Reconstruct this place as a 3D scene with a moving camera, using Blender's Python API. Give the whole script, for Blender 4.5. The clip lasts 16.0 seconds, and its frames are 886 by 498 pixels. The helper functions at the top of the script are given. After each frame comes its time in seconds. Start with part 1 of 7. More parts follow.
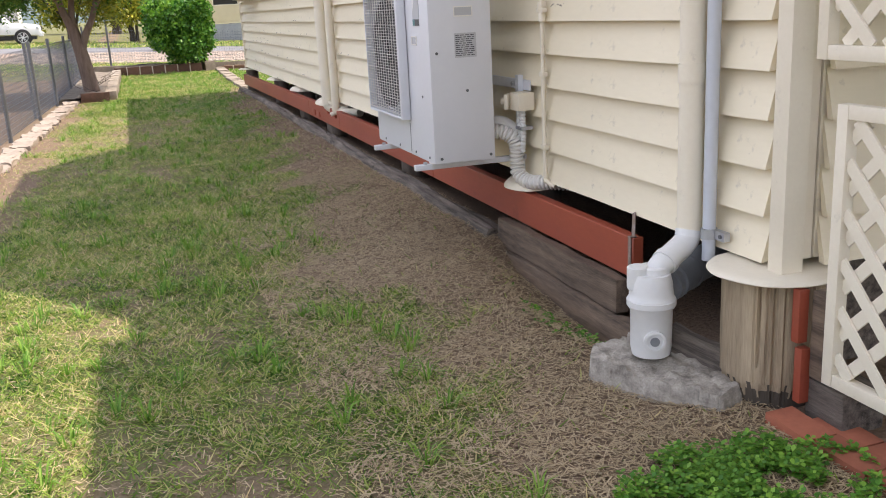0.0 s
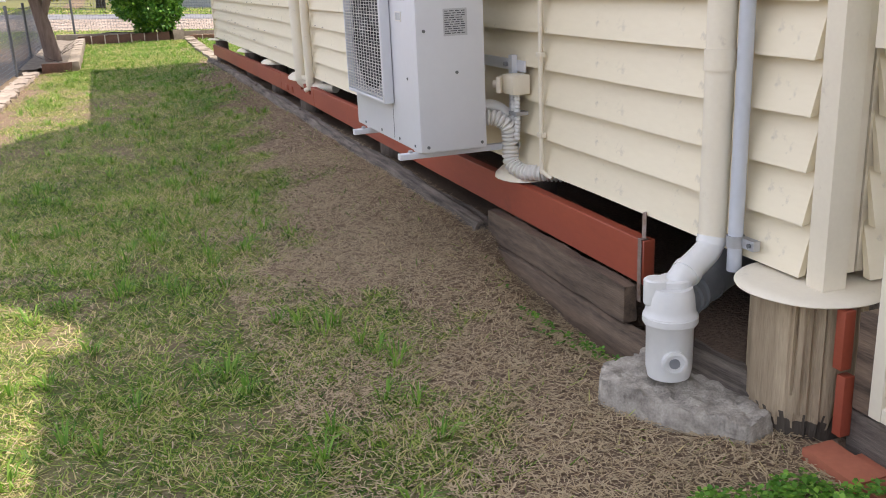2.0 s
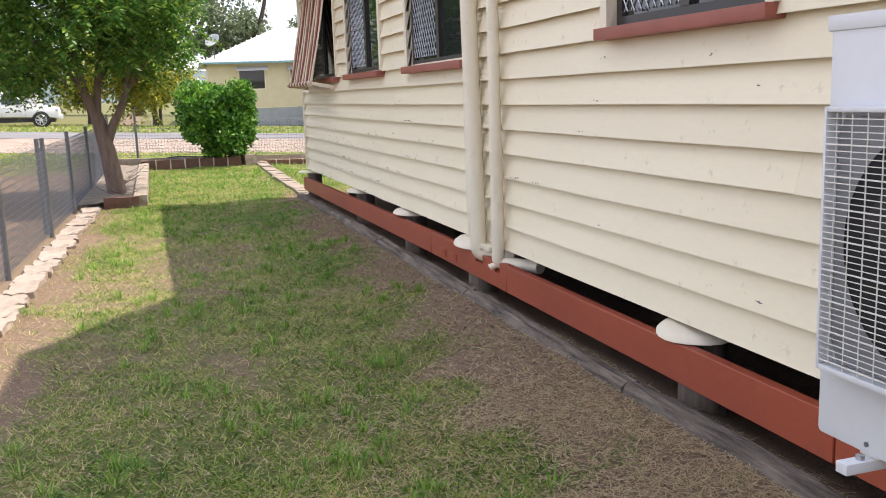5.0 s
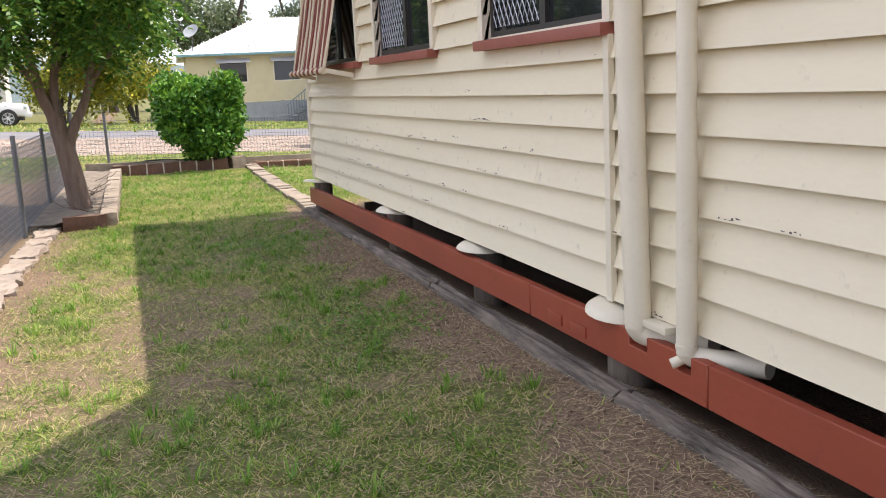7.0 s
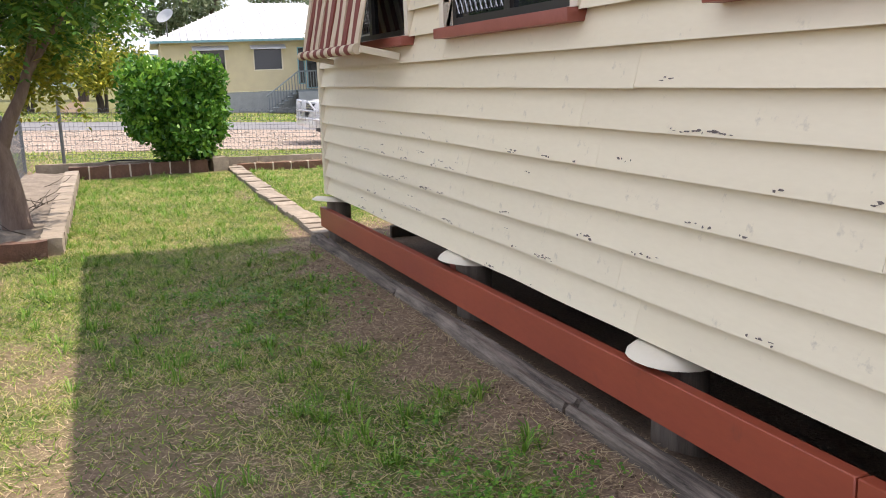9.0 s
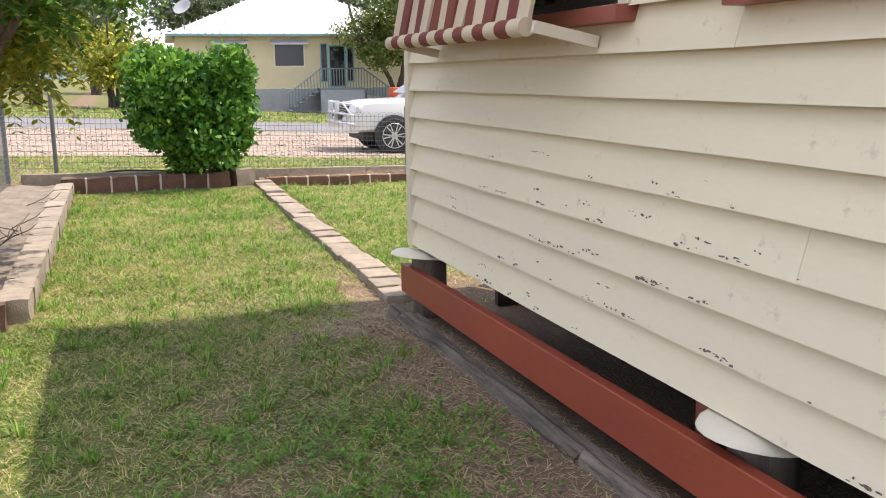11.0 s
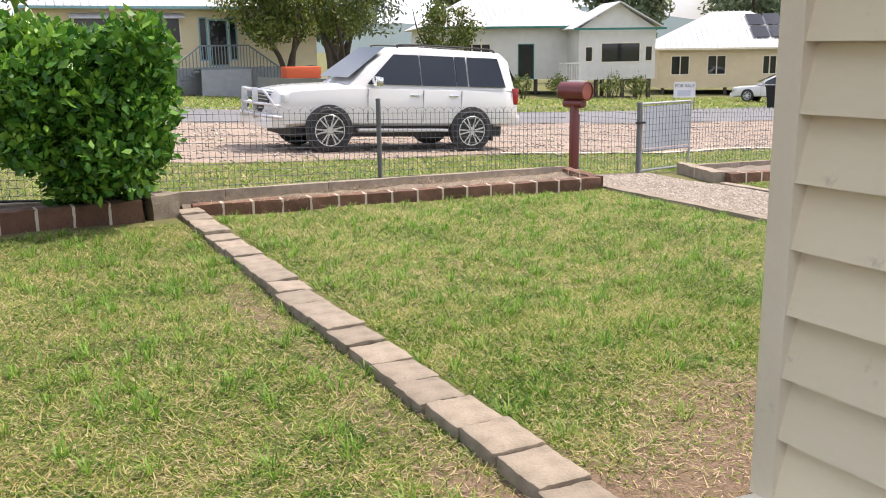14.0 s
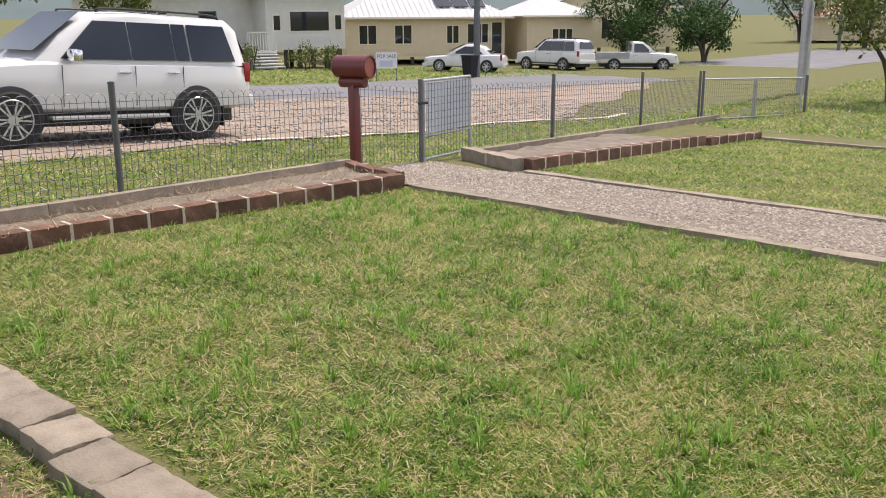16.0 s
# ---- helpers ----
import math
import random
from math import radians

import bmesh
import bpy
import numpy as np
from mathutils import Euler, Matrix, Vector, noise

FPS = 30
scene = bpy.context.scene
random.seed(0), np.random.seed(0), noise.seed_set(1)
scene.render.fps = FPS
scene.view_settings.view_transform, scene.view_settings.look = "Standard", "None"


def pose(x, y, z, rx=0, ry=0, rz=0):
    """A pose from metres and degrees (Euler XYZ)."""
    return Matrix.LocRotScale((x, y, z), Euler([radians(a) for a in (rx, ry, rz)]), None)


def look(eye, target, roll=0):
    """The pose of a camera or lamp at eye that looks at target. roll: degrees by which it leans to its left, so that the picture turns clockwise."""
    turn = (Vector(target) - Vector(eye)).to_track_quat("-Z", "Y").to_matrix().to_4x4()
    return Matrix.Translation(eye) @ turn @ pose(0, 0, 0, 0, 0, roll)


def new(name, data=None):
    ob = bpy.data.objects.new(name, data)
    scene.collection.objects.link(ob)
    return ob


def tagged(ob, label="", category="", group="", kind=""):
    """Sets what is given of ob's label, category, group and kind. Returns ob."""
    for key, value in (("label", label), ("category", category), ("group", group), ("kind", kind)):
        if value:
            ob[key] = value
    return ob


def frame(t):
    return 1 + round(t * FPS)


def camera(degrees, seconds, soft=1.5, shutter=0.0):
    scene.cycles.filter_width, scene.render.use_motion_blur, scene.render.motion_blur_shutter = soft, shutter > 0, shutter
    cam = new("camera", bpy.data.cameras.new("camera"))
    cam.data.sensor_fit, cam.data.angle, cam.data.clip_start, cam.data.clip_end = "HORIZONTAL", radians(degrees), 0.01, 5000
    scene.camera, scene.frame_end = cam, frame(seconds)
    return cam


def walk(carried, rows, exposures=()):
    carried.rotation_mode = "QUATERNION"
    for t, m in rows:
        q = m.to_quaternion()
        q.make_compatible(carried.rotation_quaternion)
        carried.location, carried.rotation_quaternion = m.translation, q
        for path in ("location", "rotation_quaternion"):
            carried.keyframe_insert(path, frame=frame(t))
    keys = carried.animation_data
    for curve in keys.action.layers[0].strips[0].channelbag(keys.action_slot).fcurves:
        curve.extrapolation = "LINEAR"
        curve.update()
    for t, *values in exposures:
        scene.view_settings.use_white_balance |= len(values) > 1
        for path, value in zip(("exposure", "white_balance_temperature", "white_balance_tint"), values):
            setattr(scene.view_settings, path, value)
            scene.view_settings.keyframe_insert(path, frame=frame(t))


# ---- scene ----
cam = camera(52.0, 16.0, soft=1.0)
METRES, EYE, TILT, LEAN, TURN = 18.8, 1.5, 0.0, 0.0, -18.0
ROWS = [
    (0.0, 0.0, 0.0, 0.0, -0.8, -15.14, 2.95),
    (0.5, 0.0004, -0.0014, 0.0013, -1.14, -15.84, 3.02),
    (1.0, 0.0001, -0.0009, 0.0013, -1.48, -16.48, 2.92),
    (1.5, -0.0012, 0.0047, 0.0014, -1.88, -16.78, 2.84),
    (2.0, -0.0031, 0.0233, 0.0011, -2.4, -17.08, 2.43),
    (2.5, -0.0123, 0.0442, -0.0006, -2.41, -17.31, 1.85),
    (3.0, -0.0259, 0.068, 0.0024, -2.55, -17.06, 1.79),
    (3.5, -0.0395, 0.097, 0.004, -2.19, -14.88, 1.8),
    (4.0, -0.0545, 0.1237, 0.005, -0.76, -12.53, 2.05),
    (4.5, -0.0658, 0.1521, 0.0075, -0.23, -10.79, 2.11),
    (5.0, -0.0742, 0.1836, 0.008, -0.07, -9.92, 2.01),
    (7.5, -0.1205, 0.3565, 0.0068, -1.8, -10.61, 3.07),
    (8.0, -0.1294, 0.394, 0.0061, -2.34, -10.49, 2.99),
    (10.5, -0.1733, 0.5766, 0.0064, -2.35, -11.98, 0.74),
    (11.0, -0.1834, 0.6127, 0.0065, -1.85, -10.91, 0.72),
    (11.5, -0.1966, 0.6462, 0.0056, -1.67, -10.85, 0.05),
    (12.0, -0.2081, 0.6798, 0.0047, -2.45, -10.85, -0.34),
    (12.5, -0.2199, 0.7157, 0.0052, -4.55, -11.13, -0.69),
    (13.0, -0.2341, 0.751, 0.007, -6.43, -12.57, -0.31),
    (13.5, -0.2415, 0.7833, 0.0104, -7.75, -12.35, 0.38),
    (14.0, -0.248, 0.8143, 0.0098, -10.03, -12.45, 0.83),
    (14.5, -0.2522, 0.8446, 0.0091, -15.77, -12.72, 0.07),
    (15.0, -0.2564, 0.8787, 0.0077, -19.23, -13.06, -1.62),
    (15.5, -0.2648, 0.9182, 0.0068, -21.14, -15.02, -2.35),
    (16.0, -0.2676, 0.9532, 0.0082, -30.34, -14.5, 0.31),
]
walk(cam, [(t, pose(0, 0, EYE, TILT, LEAN, TURN) @ pose(METRES * x, METRES * y, METRES * z, 90 + pitch, roll, yaw)) for t, x, y, z, yaw, pitch, roll in ROWS],
     [(0.0, 0.47, 6600, 19), (6.0, 0.44, 6600, 19), (8.0, 0.34, 6600, 19), (11.0, 0.4, 6600, 19), (13.0, 0.45, 6600, 19), (14.0, 0.2, 6600, 19), (15.0, 0.0, 6600, 19), (15.5, -0.10, 6600, 19), (16.0, -0.18, 6600, 19)])

# ---- world and light ----
SUN_DIR = Vector((0.56, -0.03, 1.0)).normalized()
world = bpy.data.worlds.new("world")
scene.world = world
world.use_nodes = True
wn = world.node_tree.nodes
sky = wn.new("ShaderNodeTexSky")
sky.sky_type = "NISHITA"
sky.sun_disc = False
sky.sun_elevation = math.asin(SUN_DIR.z)
sky.sun_rotation = math.atan2(SUN_DIR.x, SUN_DIR.y)
sky.dust_density, sky.air_density, sky.ozone_density = 2.0, 1.0, 1.0
wn["Background"].inputs["Strength"].default_value = 0.138
# bright broken cloud over the clear sky
wtc = wn.new("ShaderNodeTexCoord")
cloud = wn.new("ShaderNodeTexNoise")
cloud.inputs["Scale"].default_value, cloud.inputs["Detail"].default_value = 3.2, 8.0
cmap = wn.new("ShaderNodeMapRange")
cmap.inputs["From Min"].default_value, cmap.inputs["From Max"].default_value = 0.38, 0.60
cmix = wn.new("ShaderNodeMix")
cmix.data_type = "RGBA"
cmix.inputs["B"].default_value = (10.2, 11.0, 12.2, 1)
wl = world.node_tree.links
wl.new(wtc.outputs["Generated"], cloud.inputs["Vector"])
wl.new(cloud.outputs["Fac"], cmap.inputs["Value"])
wl.new(cmap.outputs["Result"], cmix.inputs["Factor"])
wl.new(sky.outputs["Color"], cmix.inputs["A"])
wl.new(cmix.outputs["Result"], wn["Background"].inputs["Color"])
sun = new("sun", bpy.data.lights.new("sun", "SUN"))
sun.data.energy, sun.data.angle, sun.data.color = 5.0, radians(0.6), (1.0, 0.925, 0.765)
sun.matrix_basis = look(SUN_DIR * 60, (0, 0, 0))

# ---- materials ----


def mat(name, c1, c2=None, rough=0.7, scale=8.0, fine=90.0, bump=0.15, metal=0.0, stretch=(1, 1, 1), spec=0.5, island=0.0, obj=0.0, dirt=None, dirt_amt=0.0, dirt_scale=2.5):
    """A procedural surface: two colours mixed by noise at two scales, fine relief, optional dirt patches and per-piece variation."""
    m = bpy.data.materials.new(name)
    m.use_nodes = True
    nt = m.node_tree
    n, l = nt.nodes, nt.links
    b = n["Principled BSDF"]
    c2 = c2 or tuple(v * 0.82 for v in c1)
    tc = n.new("ShaderNodeTexCoord")
    mp = n.new("ShaderNodeMapping")
    mp.inputs["Scale"].default_value = stretch
    l.new(tc.outputs["Object"], mp.inputs["Vector"])
    a = n.new("ShaderNodeTexNoise")
    a.inputs["Scale"].default_value, a.inputs["Detail"].default_value = scale, 6.0
    f = n.new("ShaderNodeTexNoise")
    f.inputs["Scale"].default_value, f.inputs["Detail"].default_value = fine, 4.0
    l.new(mp.outputs["Vector"], a.inputs["Vector"])
    l.new(mp.outputs["Vector"], f.inputs["Vector"])
    add = n.new("ShaderNodeMath")
    add.operation = "MULTIPLY_ADD"
    add.inputs[1].default_value = 0.45
    l.new(f.outputs["Fac"], add.inputs[0])
    l.new(a.outputs["Fac"], add.inputs[2])
    rng = n.new("ShaderNodeMapRange")
    rng.inputs["From Min"].default_value, rng.inputs["From Max"].default_value = 0.45, 1.0
    l.new(add.outputs[0], rng.inputs["Value"])
    mix = n.new("ShaderNodeMix")
    mix.data_type = "RGBA"
    mix.inputs["A"].default_value, mix.inputs["B"].default_value = (*c1, 1), (*c2, 1)
    l.new(rng.outputs["Result"], mix.inputs["Factor"])
    col = mix.outputs["Result"]
    if dirt:
        d = n.new("ShaderNodeTexNoise")
        d.inputs["Scale"].default_value, d.inputs["Detail"].default_value = dirt_scale, 9.0
        d.inputs["Roughness"].default_value = 0.7
        l.new(tc.outputs["Object"], d.inputs["Vector"])
        r = n.new("ShaderNodeMapRange")
        r.inputs["From Min"].default_value, r.inputs["From Max"].default_value = 0.62 - dirt_amt * 0.3, 0.72 - dirt_amt * 0.2
        r.inputs["To Max"].default_value = min(1.0, 0.4 + dirt_amt)
        l.new(d.outputs["Fac"], r.inputs["Value"])
        mx = n.new("ShaderNodeMix")
        mx.data_type = "RGBA"
        l.new(r.outputs["Result"], mx.inputs["Factor"])
        l.new(col, mx.inputs["A"])
        mx.inputs["B"].default_value = (*dirt, 1)
        col = mx.outputs["Result"]
    if island or obj:
        hs = n.new("ShaderNodeHueSaturation")
        mr = n.new("ShaderNodeMapRange")
        amt = island or obj
        mr.inputs["To Min"].default_value, mr.inputs["To Max"].default_value = 1 - amt, 1 + amt
        if island:
            g = n.new("ShaderNodeNewGeometry")
            l.new(g.outputs["Random Per Island"], mr.inputs["Value"])
        else:
            g = n.new("ShaderNodeObjectInfo")
            l.new(g.outputs["Random"], mr.inputs["Value"])
        l.new(mr.outputs["Result"], hs.inputs["Value"])
        l.new(col, hs.inputs["Color"])
        col = hs.outputs["Color"]
    l.new(col, b.inputs["Base Color"])
    b.inputs["Roughness"].default_value, b.inputs["Metallic"].default_value = rough, metal
    b.inputs["Specular IOR Level"].default_value = spec
    if bump:
        bp = n.new("ShaderNodeBump")
        bp.inputs["Strength"].default_value, bp.inputs["Distance"].default_value = bump, 0.01
        l.new(add.outputs[0], bp.inputs["Height"])
        l.new(bp.outputs["Normal"], b.inputs["Normal"])
    return m


def leaf_mat(name, c1, c2, c3, rough=0.5, trans=0.25, drift=0.0):
    """Leaves or blades: one of three colours a piece, a little light passing through."""
    m = bpy.data.materials.new(name)
    m.use_nodes = True
    n, l = m.node_tree.nodes, m.node_tree.links
    b = n["Principled BSDF"]
    g = n.new("ShaderNodeNewGeometry")
    ramp = n.new("ShaderNodeValToRGB")
    ramp.color_ramp.elements[0].color = (*c1, 1)
    ramp.color_ramp.elements[1].color = (*c3, 1)
    e = ramp.color_ramp.elements.new(0.6)
    e.color = (*c2, 1)
    if drift:
        tc = n.new("ShaderNodeTexCoord")
        fac = g.outputs["Random Per Island"]
        for sc, amt in ((1.1, drift), (6.0, drift * 0.8)):
            ns = n.new("ShaderNodeTexNoise")
            ns.inputs["Scale"].default_value, ns.inputs["Detail"].default_value = sc, 4.0
            l.new(tc.outputs["Object"], ns.inputs["Vector"])
            ma = n.new("ShaderNodeMath")
            ma.operation = "MULTIPLY_ADD"
            ma.inputs[1].default_value = amt * 2
            l.new(ns.outputs["Fac"], ma.inputs[0])
            l.new(fac, ma.inputs[2])
            sb = n.new("ShaderNodeMath")
            sb.operation = "SUBTRACT"
            sb.inputs[1].default_value = amt
            l.new(ma.outputs[0], sb.inputs[0])
            fac = sb.outputs[0]
        l.new(fac, ramp.inputs["Fac"])
    else:
        l.new(g.outputs["Random Per Island"], ramp.inputs["Fac"])
    l.new(ramp.outputs["Color"], b.inputs["Base Color"])
    b.inputs["Roughness"].default_value = rough
    b.inputs["Specular IOR Level"].default_value = 0.3
    t = n.new("ShaderNodeBsdfTranslucent")
    l.new(ramp.outputs["Color"], t.inputs["Color"])
    mx = n.new("ShaderNodeMixShader")
    mx.inputs["Fac"].default_value = trans
    l.new(b.outputs["BSDF"], mx.inputs[1])
    l.new(t.outputs["BSDF"], mx.inputs[2])
    l.new(mx.outputs["Shader"], n["Material Output"].inputs["Surface"])
    return m


def plain(name, c, rough=0.5, metal=0.0, spec=0.5, coat=0.0):
    m = bpy.data.materials.new(name)
    m.use_nodes = True
    b = m.node_tree.nodes["Principled BSDF"]
    b.inputs["Base Color"].default_value = (*c, 1)
    b.inputs["Roughness"].default_value, b.inputs["Metallic"].default_value = rough, metal
    b.inputs["Specular IOR Level"].default_value = spec
    b.inputs["Coat Weight"].default_value = coat
    return m


M_CREAM = mat("cream paint", (0.83, 0.745, 0.555), (0.76, 0.675, 0.49), 0.45, 1.5, 60, 0.06, stretch=(1, 0.25, 1), obj=0.035, dirt=(0.30, 0.27, 0.22), dirt_amt=0.02, dirt_scale=9.0)
M_CREAMTRIM = mat("cream trim paint", (0.81, 0.745, 0.60), (0.74, 0.67, 0.53), 0.5, 3, 70, 0.06, dirt=(0.45, 0.40, 0.33), dirt_amt=0.0, dirt_scale=14)
M_RED = mat("red oxide paint", (0.36, 0.075, 0.035), (0.27, 0.055, 0.03), 0.5, 3, 60, 0.12, stretch=(1, 0.3, 1), dirt=(0.16, 0.045, 0.03), dirt_amt=0.1, dirt_scale=5)
M_SILL = mat("terracotta sill paint", (0.34, 0.10, 0.07), (0.27, 0.075, 0.05), 0.5, 4, 60, 0.08)
M_OLDWOOD = mat("weathered timber", (0.26, 0.215, 0.175), (0.020, 0.016, 0.013), 0.9, 6, 45, 1.0, stretch=(6, 0.5, 6), obj=0.2)
M_PLANK = mat("brown plank", (0.27, 0.19, 0.13), (0.045, 0.032, 0.023), 0.85, 4, 40, 0.8, stretch=(5, 0.4, 5), obj=0.2)
M_STUMP = mat("bleached stump wood", (0.50, 0.40, 0.27), (0.22, 0.16, 0.10), 0.9, 4, 45, 0.8, stretch=(5, 5, 0.35))
M_STUMPDK = mat("damp stump wood", (0.10, 0.08, 0.06), (0.05, 0.04, 0.03), 0.9, 4, 45, 0.8, stretch=(5, 5, 0.35))
M_STUMPMID = mat("grey brown stump wood", (0.26, 0.21, 0.165), (0.12, 0.095, 0.075), 0.9, 4, 45, 0.8, stretch=(5, 5, 0.35))
M_CONC = mat("old concrete", (0.50, 0.455, 0.385), (0.17, 0.15, 0.125), 0.95, 22, 120, 1.0, dirt=(0.10, 0.085, 0.06), dirt_amt=0.15, dirt_scale=6)
M_EDGE = mat("sandy concrete block", (0.35, 0.295, 0.235), (0.21, 0.175, 0.135), 0.95, 9, 90, 0.9, obj=0.14, dirt=(0.16, 0.115, 0.08), dirt_amt=0.2, dirt_scale=6)
M_BLOCK = mat("split face red block", (0.20, 0.105, 0.07), (0.10, 0.055, 0.04), 0.95, 9, 60, 0.9, obj=0.25, dirt=(0.35, 0.27, 0.20), dirt_amt=0.1, dirt_scale=7)
M_STONE = mat("pale rough stone", (0.40, 0.34, 0.285), (0.27, 0.225, 0.185), 0.95, 5, 60, 0.7, obj=0.12, dirt=(0.2, 0.16, 0.12), dirt_amt=0.12, dirt_scale=5)
M_BLOCKTOP = mat("block mortar", (0.66, 0.57, 0.47), (0.52, 0.44, 0.36), 0.95, 9, 60, 0.4)
M_BRICK = mat("red clay paver", (0.40, 0.13, 0.07), (0.28, 0.09, 0.05), 0.85, 6, 60, 0.3, obj=0.15)
M_PVC = mat("white plastic pipe", (0.74, 0.74, 0.72), (0.66, 0.66, 0.64), 0.35, 3, 40, 0.02)
M_PVCGREY = mat("grey plastic pipe", (0.24, 0.25, 0.26), (0.19, 0.2, 0.21), 0.45, 3, 40, 0.03)
M_CONDUIT = mat("pale grey conduit", (0.55, 0.58, 0.63), (0.48, 0.51, 0.55), 0.45, 3, 40, 0.03)
M_ACWHITE = mat("white enamel sheet metal", (0.66, 0.67, 0.69), (0.62, 0.63, 0.65), 0.4, 1.5, 30, 0.01)
M_GRILLE = plain("ivory grille plastic", (0.72, 0.70, 0.65), 0.5)
M_DARK = plain("black bin and fan cavity shade", (0.012, 0.012, 0.013), 0.8)
M_FOIL = mat("finned coil", (0.05, 0.05, 0.055), (0.02, 0.02, 0.02), 0.5, 40, 200, 0.3, metal=0.5)
M_GALV = mat("galvanised steel", (0.50, 0.51, 0.53), (0.38, 0.39, 0.41), 0.45, 9, 70, 0.05, metal=0.7)
M_WIRE = mat("grey fence wire", (0.15, 0.17, 0.20), (0.11, 0.125, 0.15), 0.5, 9, 70, 0.0, metal=0.3)
M_POST = mat("grey steel post", (0.17, 0.18, 0.19), (0.12, 0.125, 0.13), 0.5, 6, 70, 0.05, metal=0.4)
M_STICKER = plain("grey label film and recess shade", (0.45, 0.46, 0.47), 0.4)
M_INK = plain("dark print", (0.06, 0.06, 0.065), 0.5)
M_TEALINK = plain("teal print", (0.02, 0.16, 0.17), 0.4)
M_BLUEINK = plain("blue print", (0.05, 0.13, 0.36), 0.4)
M_BLACKFRAME = plain("dark bronze frame", (0.03, 0.027, 0.025), 0.4)
M_MAROON = mat("maroon enamel", (0.16, 0.03, 0.03), (0.12, 0.022, 0.022), 0.35, 4, 50, 0.03)
M_BARK = mat("grey brown bark", (0.26, 0.19, 0.15), (0.13, 0.09, 0.07), 0.9, 6, 40, 0.6, stretch=(3, 3, 0.6))
M_BARKDK = mat("dark bark", (0.09, 0.07, 0.055), (0.05, 0.04, 0.03), 0.9, 6, 40, 0.6, stretch=(3, 3, 0.6))
M_CARWHITE = plain("white car paint", (0.70, 0.70, 0.69), 0.25, 0, 0.5, 0.6)
M_CARGLASS = plain("tinted car glass", (0.018, 0.022, 0.028), 0.06, 0, 0.7)
M_WINDSCREEN = plain("windscreen glass", (0.03, 0.045, 0.06), 0.08, 0, 0.3)
M_TYRE = mat("tyre rubber", (0.03, 0.03, 0.03), (0.02, 0.02, 0.02), 0.85, 20, 90, 0.2)
M_ALLOY = plain("alloy wheel", (0.62, 0.63, 0.65), 0.3, 0.7)
M_BLACKPL = plain("black plastic", (0.025, 0.025, 0.027), 0.6)
M_CHROME = plain("bright metal", (0.75, 0.76, 0.78), 0.18, 1.0)
M_REDLENS = plain("red lens", (0.35, 0.02, 0.02), 0.2)
M_LENS = plain("clear lens", (0.55, 0.58, 0.60), 0.15)
M_ROOFWHITE = mat("white corrugated roof", (0.64, 0.64, 0.64), (0.55, 0.55, 0.56), 0.5, 1.0, 12, 0.02)
M_TEAL = mat("pale blue trim paint", (0.22, 0.42, 0.46), (0.18, 0.36, 0.40), 0.5, 3, 40, 0.03)
M_GREENTRIM = mat("deep green trim", (0.03, 0.20, 0.16), (0.02, 0.15, 0.12), 0.5, 3, 40, 0.03)
M_YELLOWWALL = mat("pale yellow boards", (0.72, 0.64, 0.42), (0.64, 0.56, 0.37), 0.6, 2, 30, 0.05)
M_WHITEWALL = mat("white boards", (0.74, 0.73, 0.67), (0.64, 0.63, 0.58), 0.6, 2, 30, 0.05)
M_TANWALL = mat("tan boards", (0.74, 0.63, 0.43), (0.66, 0.56, 0.38), 0.6, 2, 30, 0.05)
M_GREYRAIL = mat("grey painted rail", (0.22, 0.26, 0.28), (0.17, 0.2, 0.22), 0.6, 3, 40, 0.05)
M_CORR = mat("grey corrugated sheet", (0.42, 0.44, 0.45), (0.32, 0.34, 0.35), 0.5, 3, 40, 0.05, metal=0.3)
M_ASPHALT = mat("worn asphalt", (0.20, 0.20, 0.21), (0.14, 0.14, 0.145), 0.9, 0.6, 25, 0.2)
M_GRAVEL = mat("gravel shoulder", (0.36, 0.28, 0.22), (0.22, 0.17, 0.135), 0.95, 1.3, 22, 0.4, dirt=(0.17, 0.18, 0.08), dirt_amt=0.12, dirt_scale=0.6)
M_PEBBLE = mat("pale pebble", (0.46, 0.40, 0.34), (0.30, 0.26, 0.22), 0.9, 20, 90, 0.2, island=0.35)
M_BEDSOIL = mat("grey bed soil", (0.27, 0.225, 0.18), (0.13, 0.105, 0.08), 0.95, 5, 45, 0.7, dirt=(0.13, 0.10, 0.075), dirt_amt=0.2, dirt_scale=3)
M_STRIPE_R = mat("faded red canvas", (0.22, 0.055, 0.04), (0.17, 0.045, 0.035), 0.85, 4, 90, 0.1)
M_STRIPE_C = mat("cream canvas", (0.66, 0.55, 0.40), (0.56, 0.47, 0.34), 0.85, 4, 90, 0.1)
M_GRASS = leaf_mat("grass blade", (0.045, 0.135, 0.018), (0.29, 0.43, 0.065), (0.67, 0.55, 0.29), 0.5, 0.45, 0.55)
M_TUFT = leaf_mat("coarse grass blade", (0.09, 0.22, 0.025), (0.18, 0.36, 0.045), (0.32, 0.46, 0.09), 0.45, 0.4)
M_STRAW = leaf_mat("dry straw", (0.38, 0.28, 0.16), (0.56, 0.45, 0.29), (0.13, 0.09, 0.055), 0.7, 0.1)
M_CLOVER = leaf_mat("clover leaf", (0.05, 0.16, 0.018), (0.11, 0.27, 0.03), (0.22, 0.40, 0.05), 0.5, 0.25)
M_BUSH = leaf_mat("glossy shrub leaf", (0.03, 0.12, 0.018), (0.09, 0.24, 0.03), (0.20, 0.38, 0.05), 0.35, 0.25)
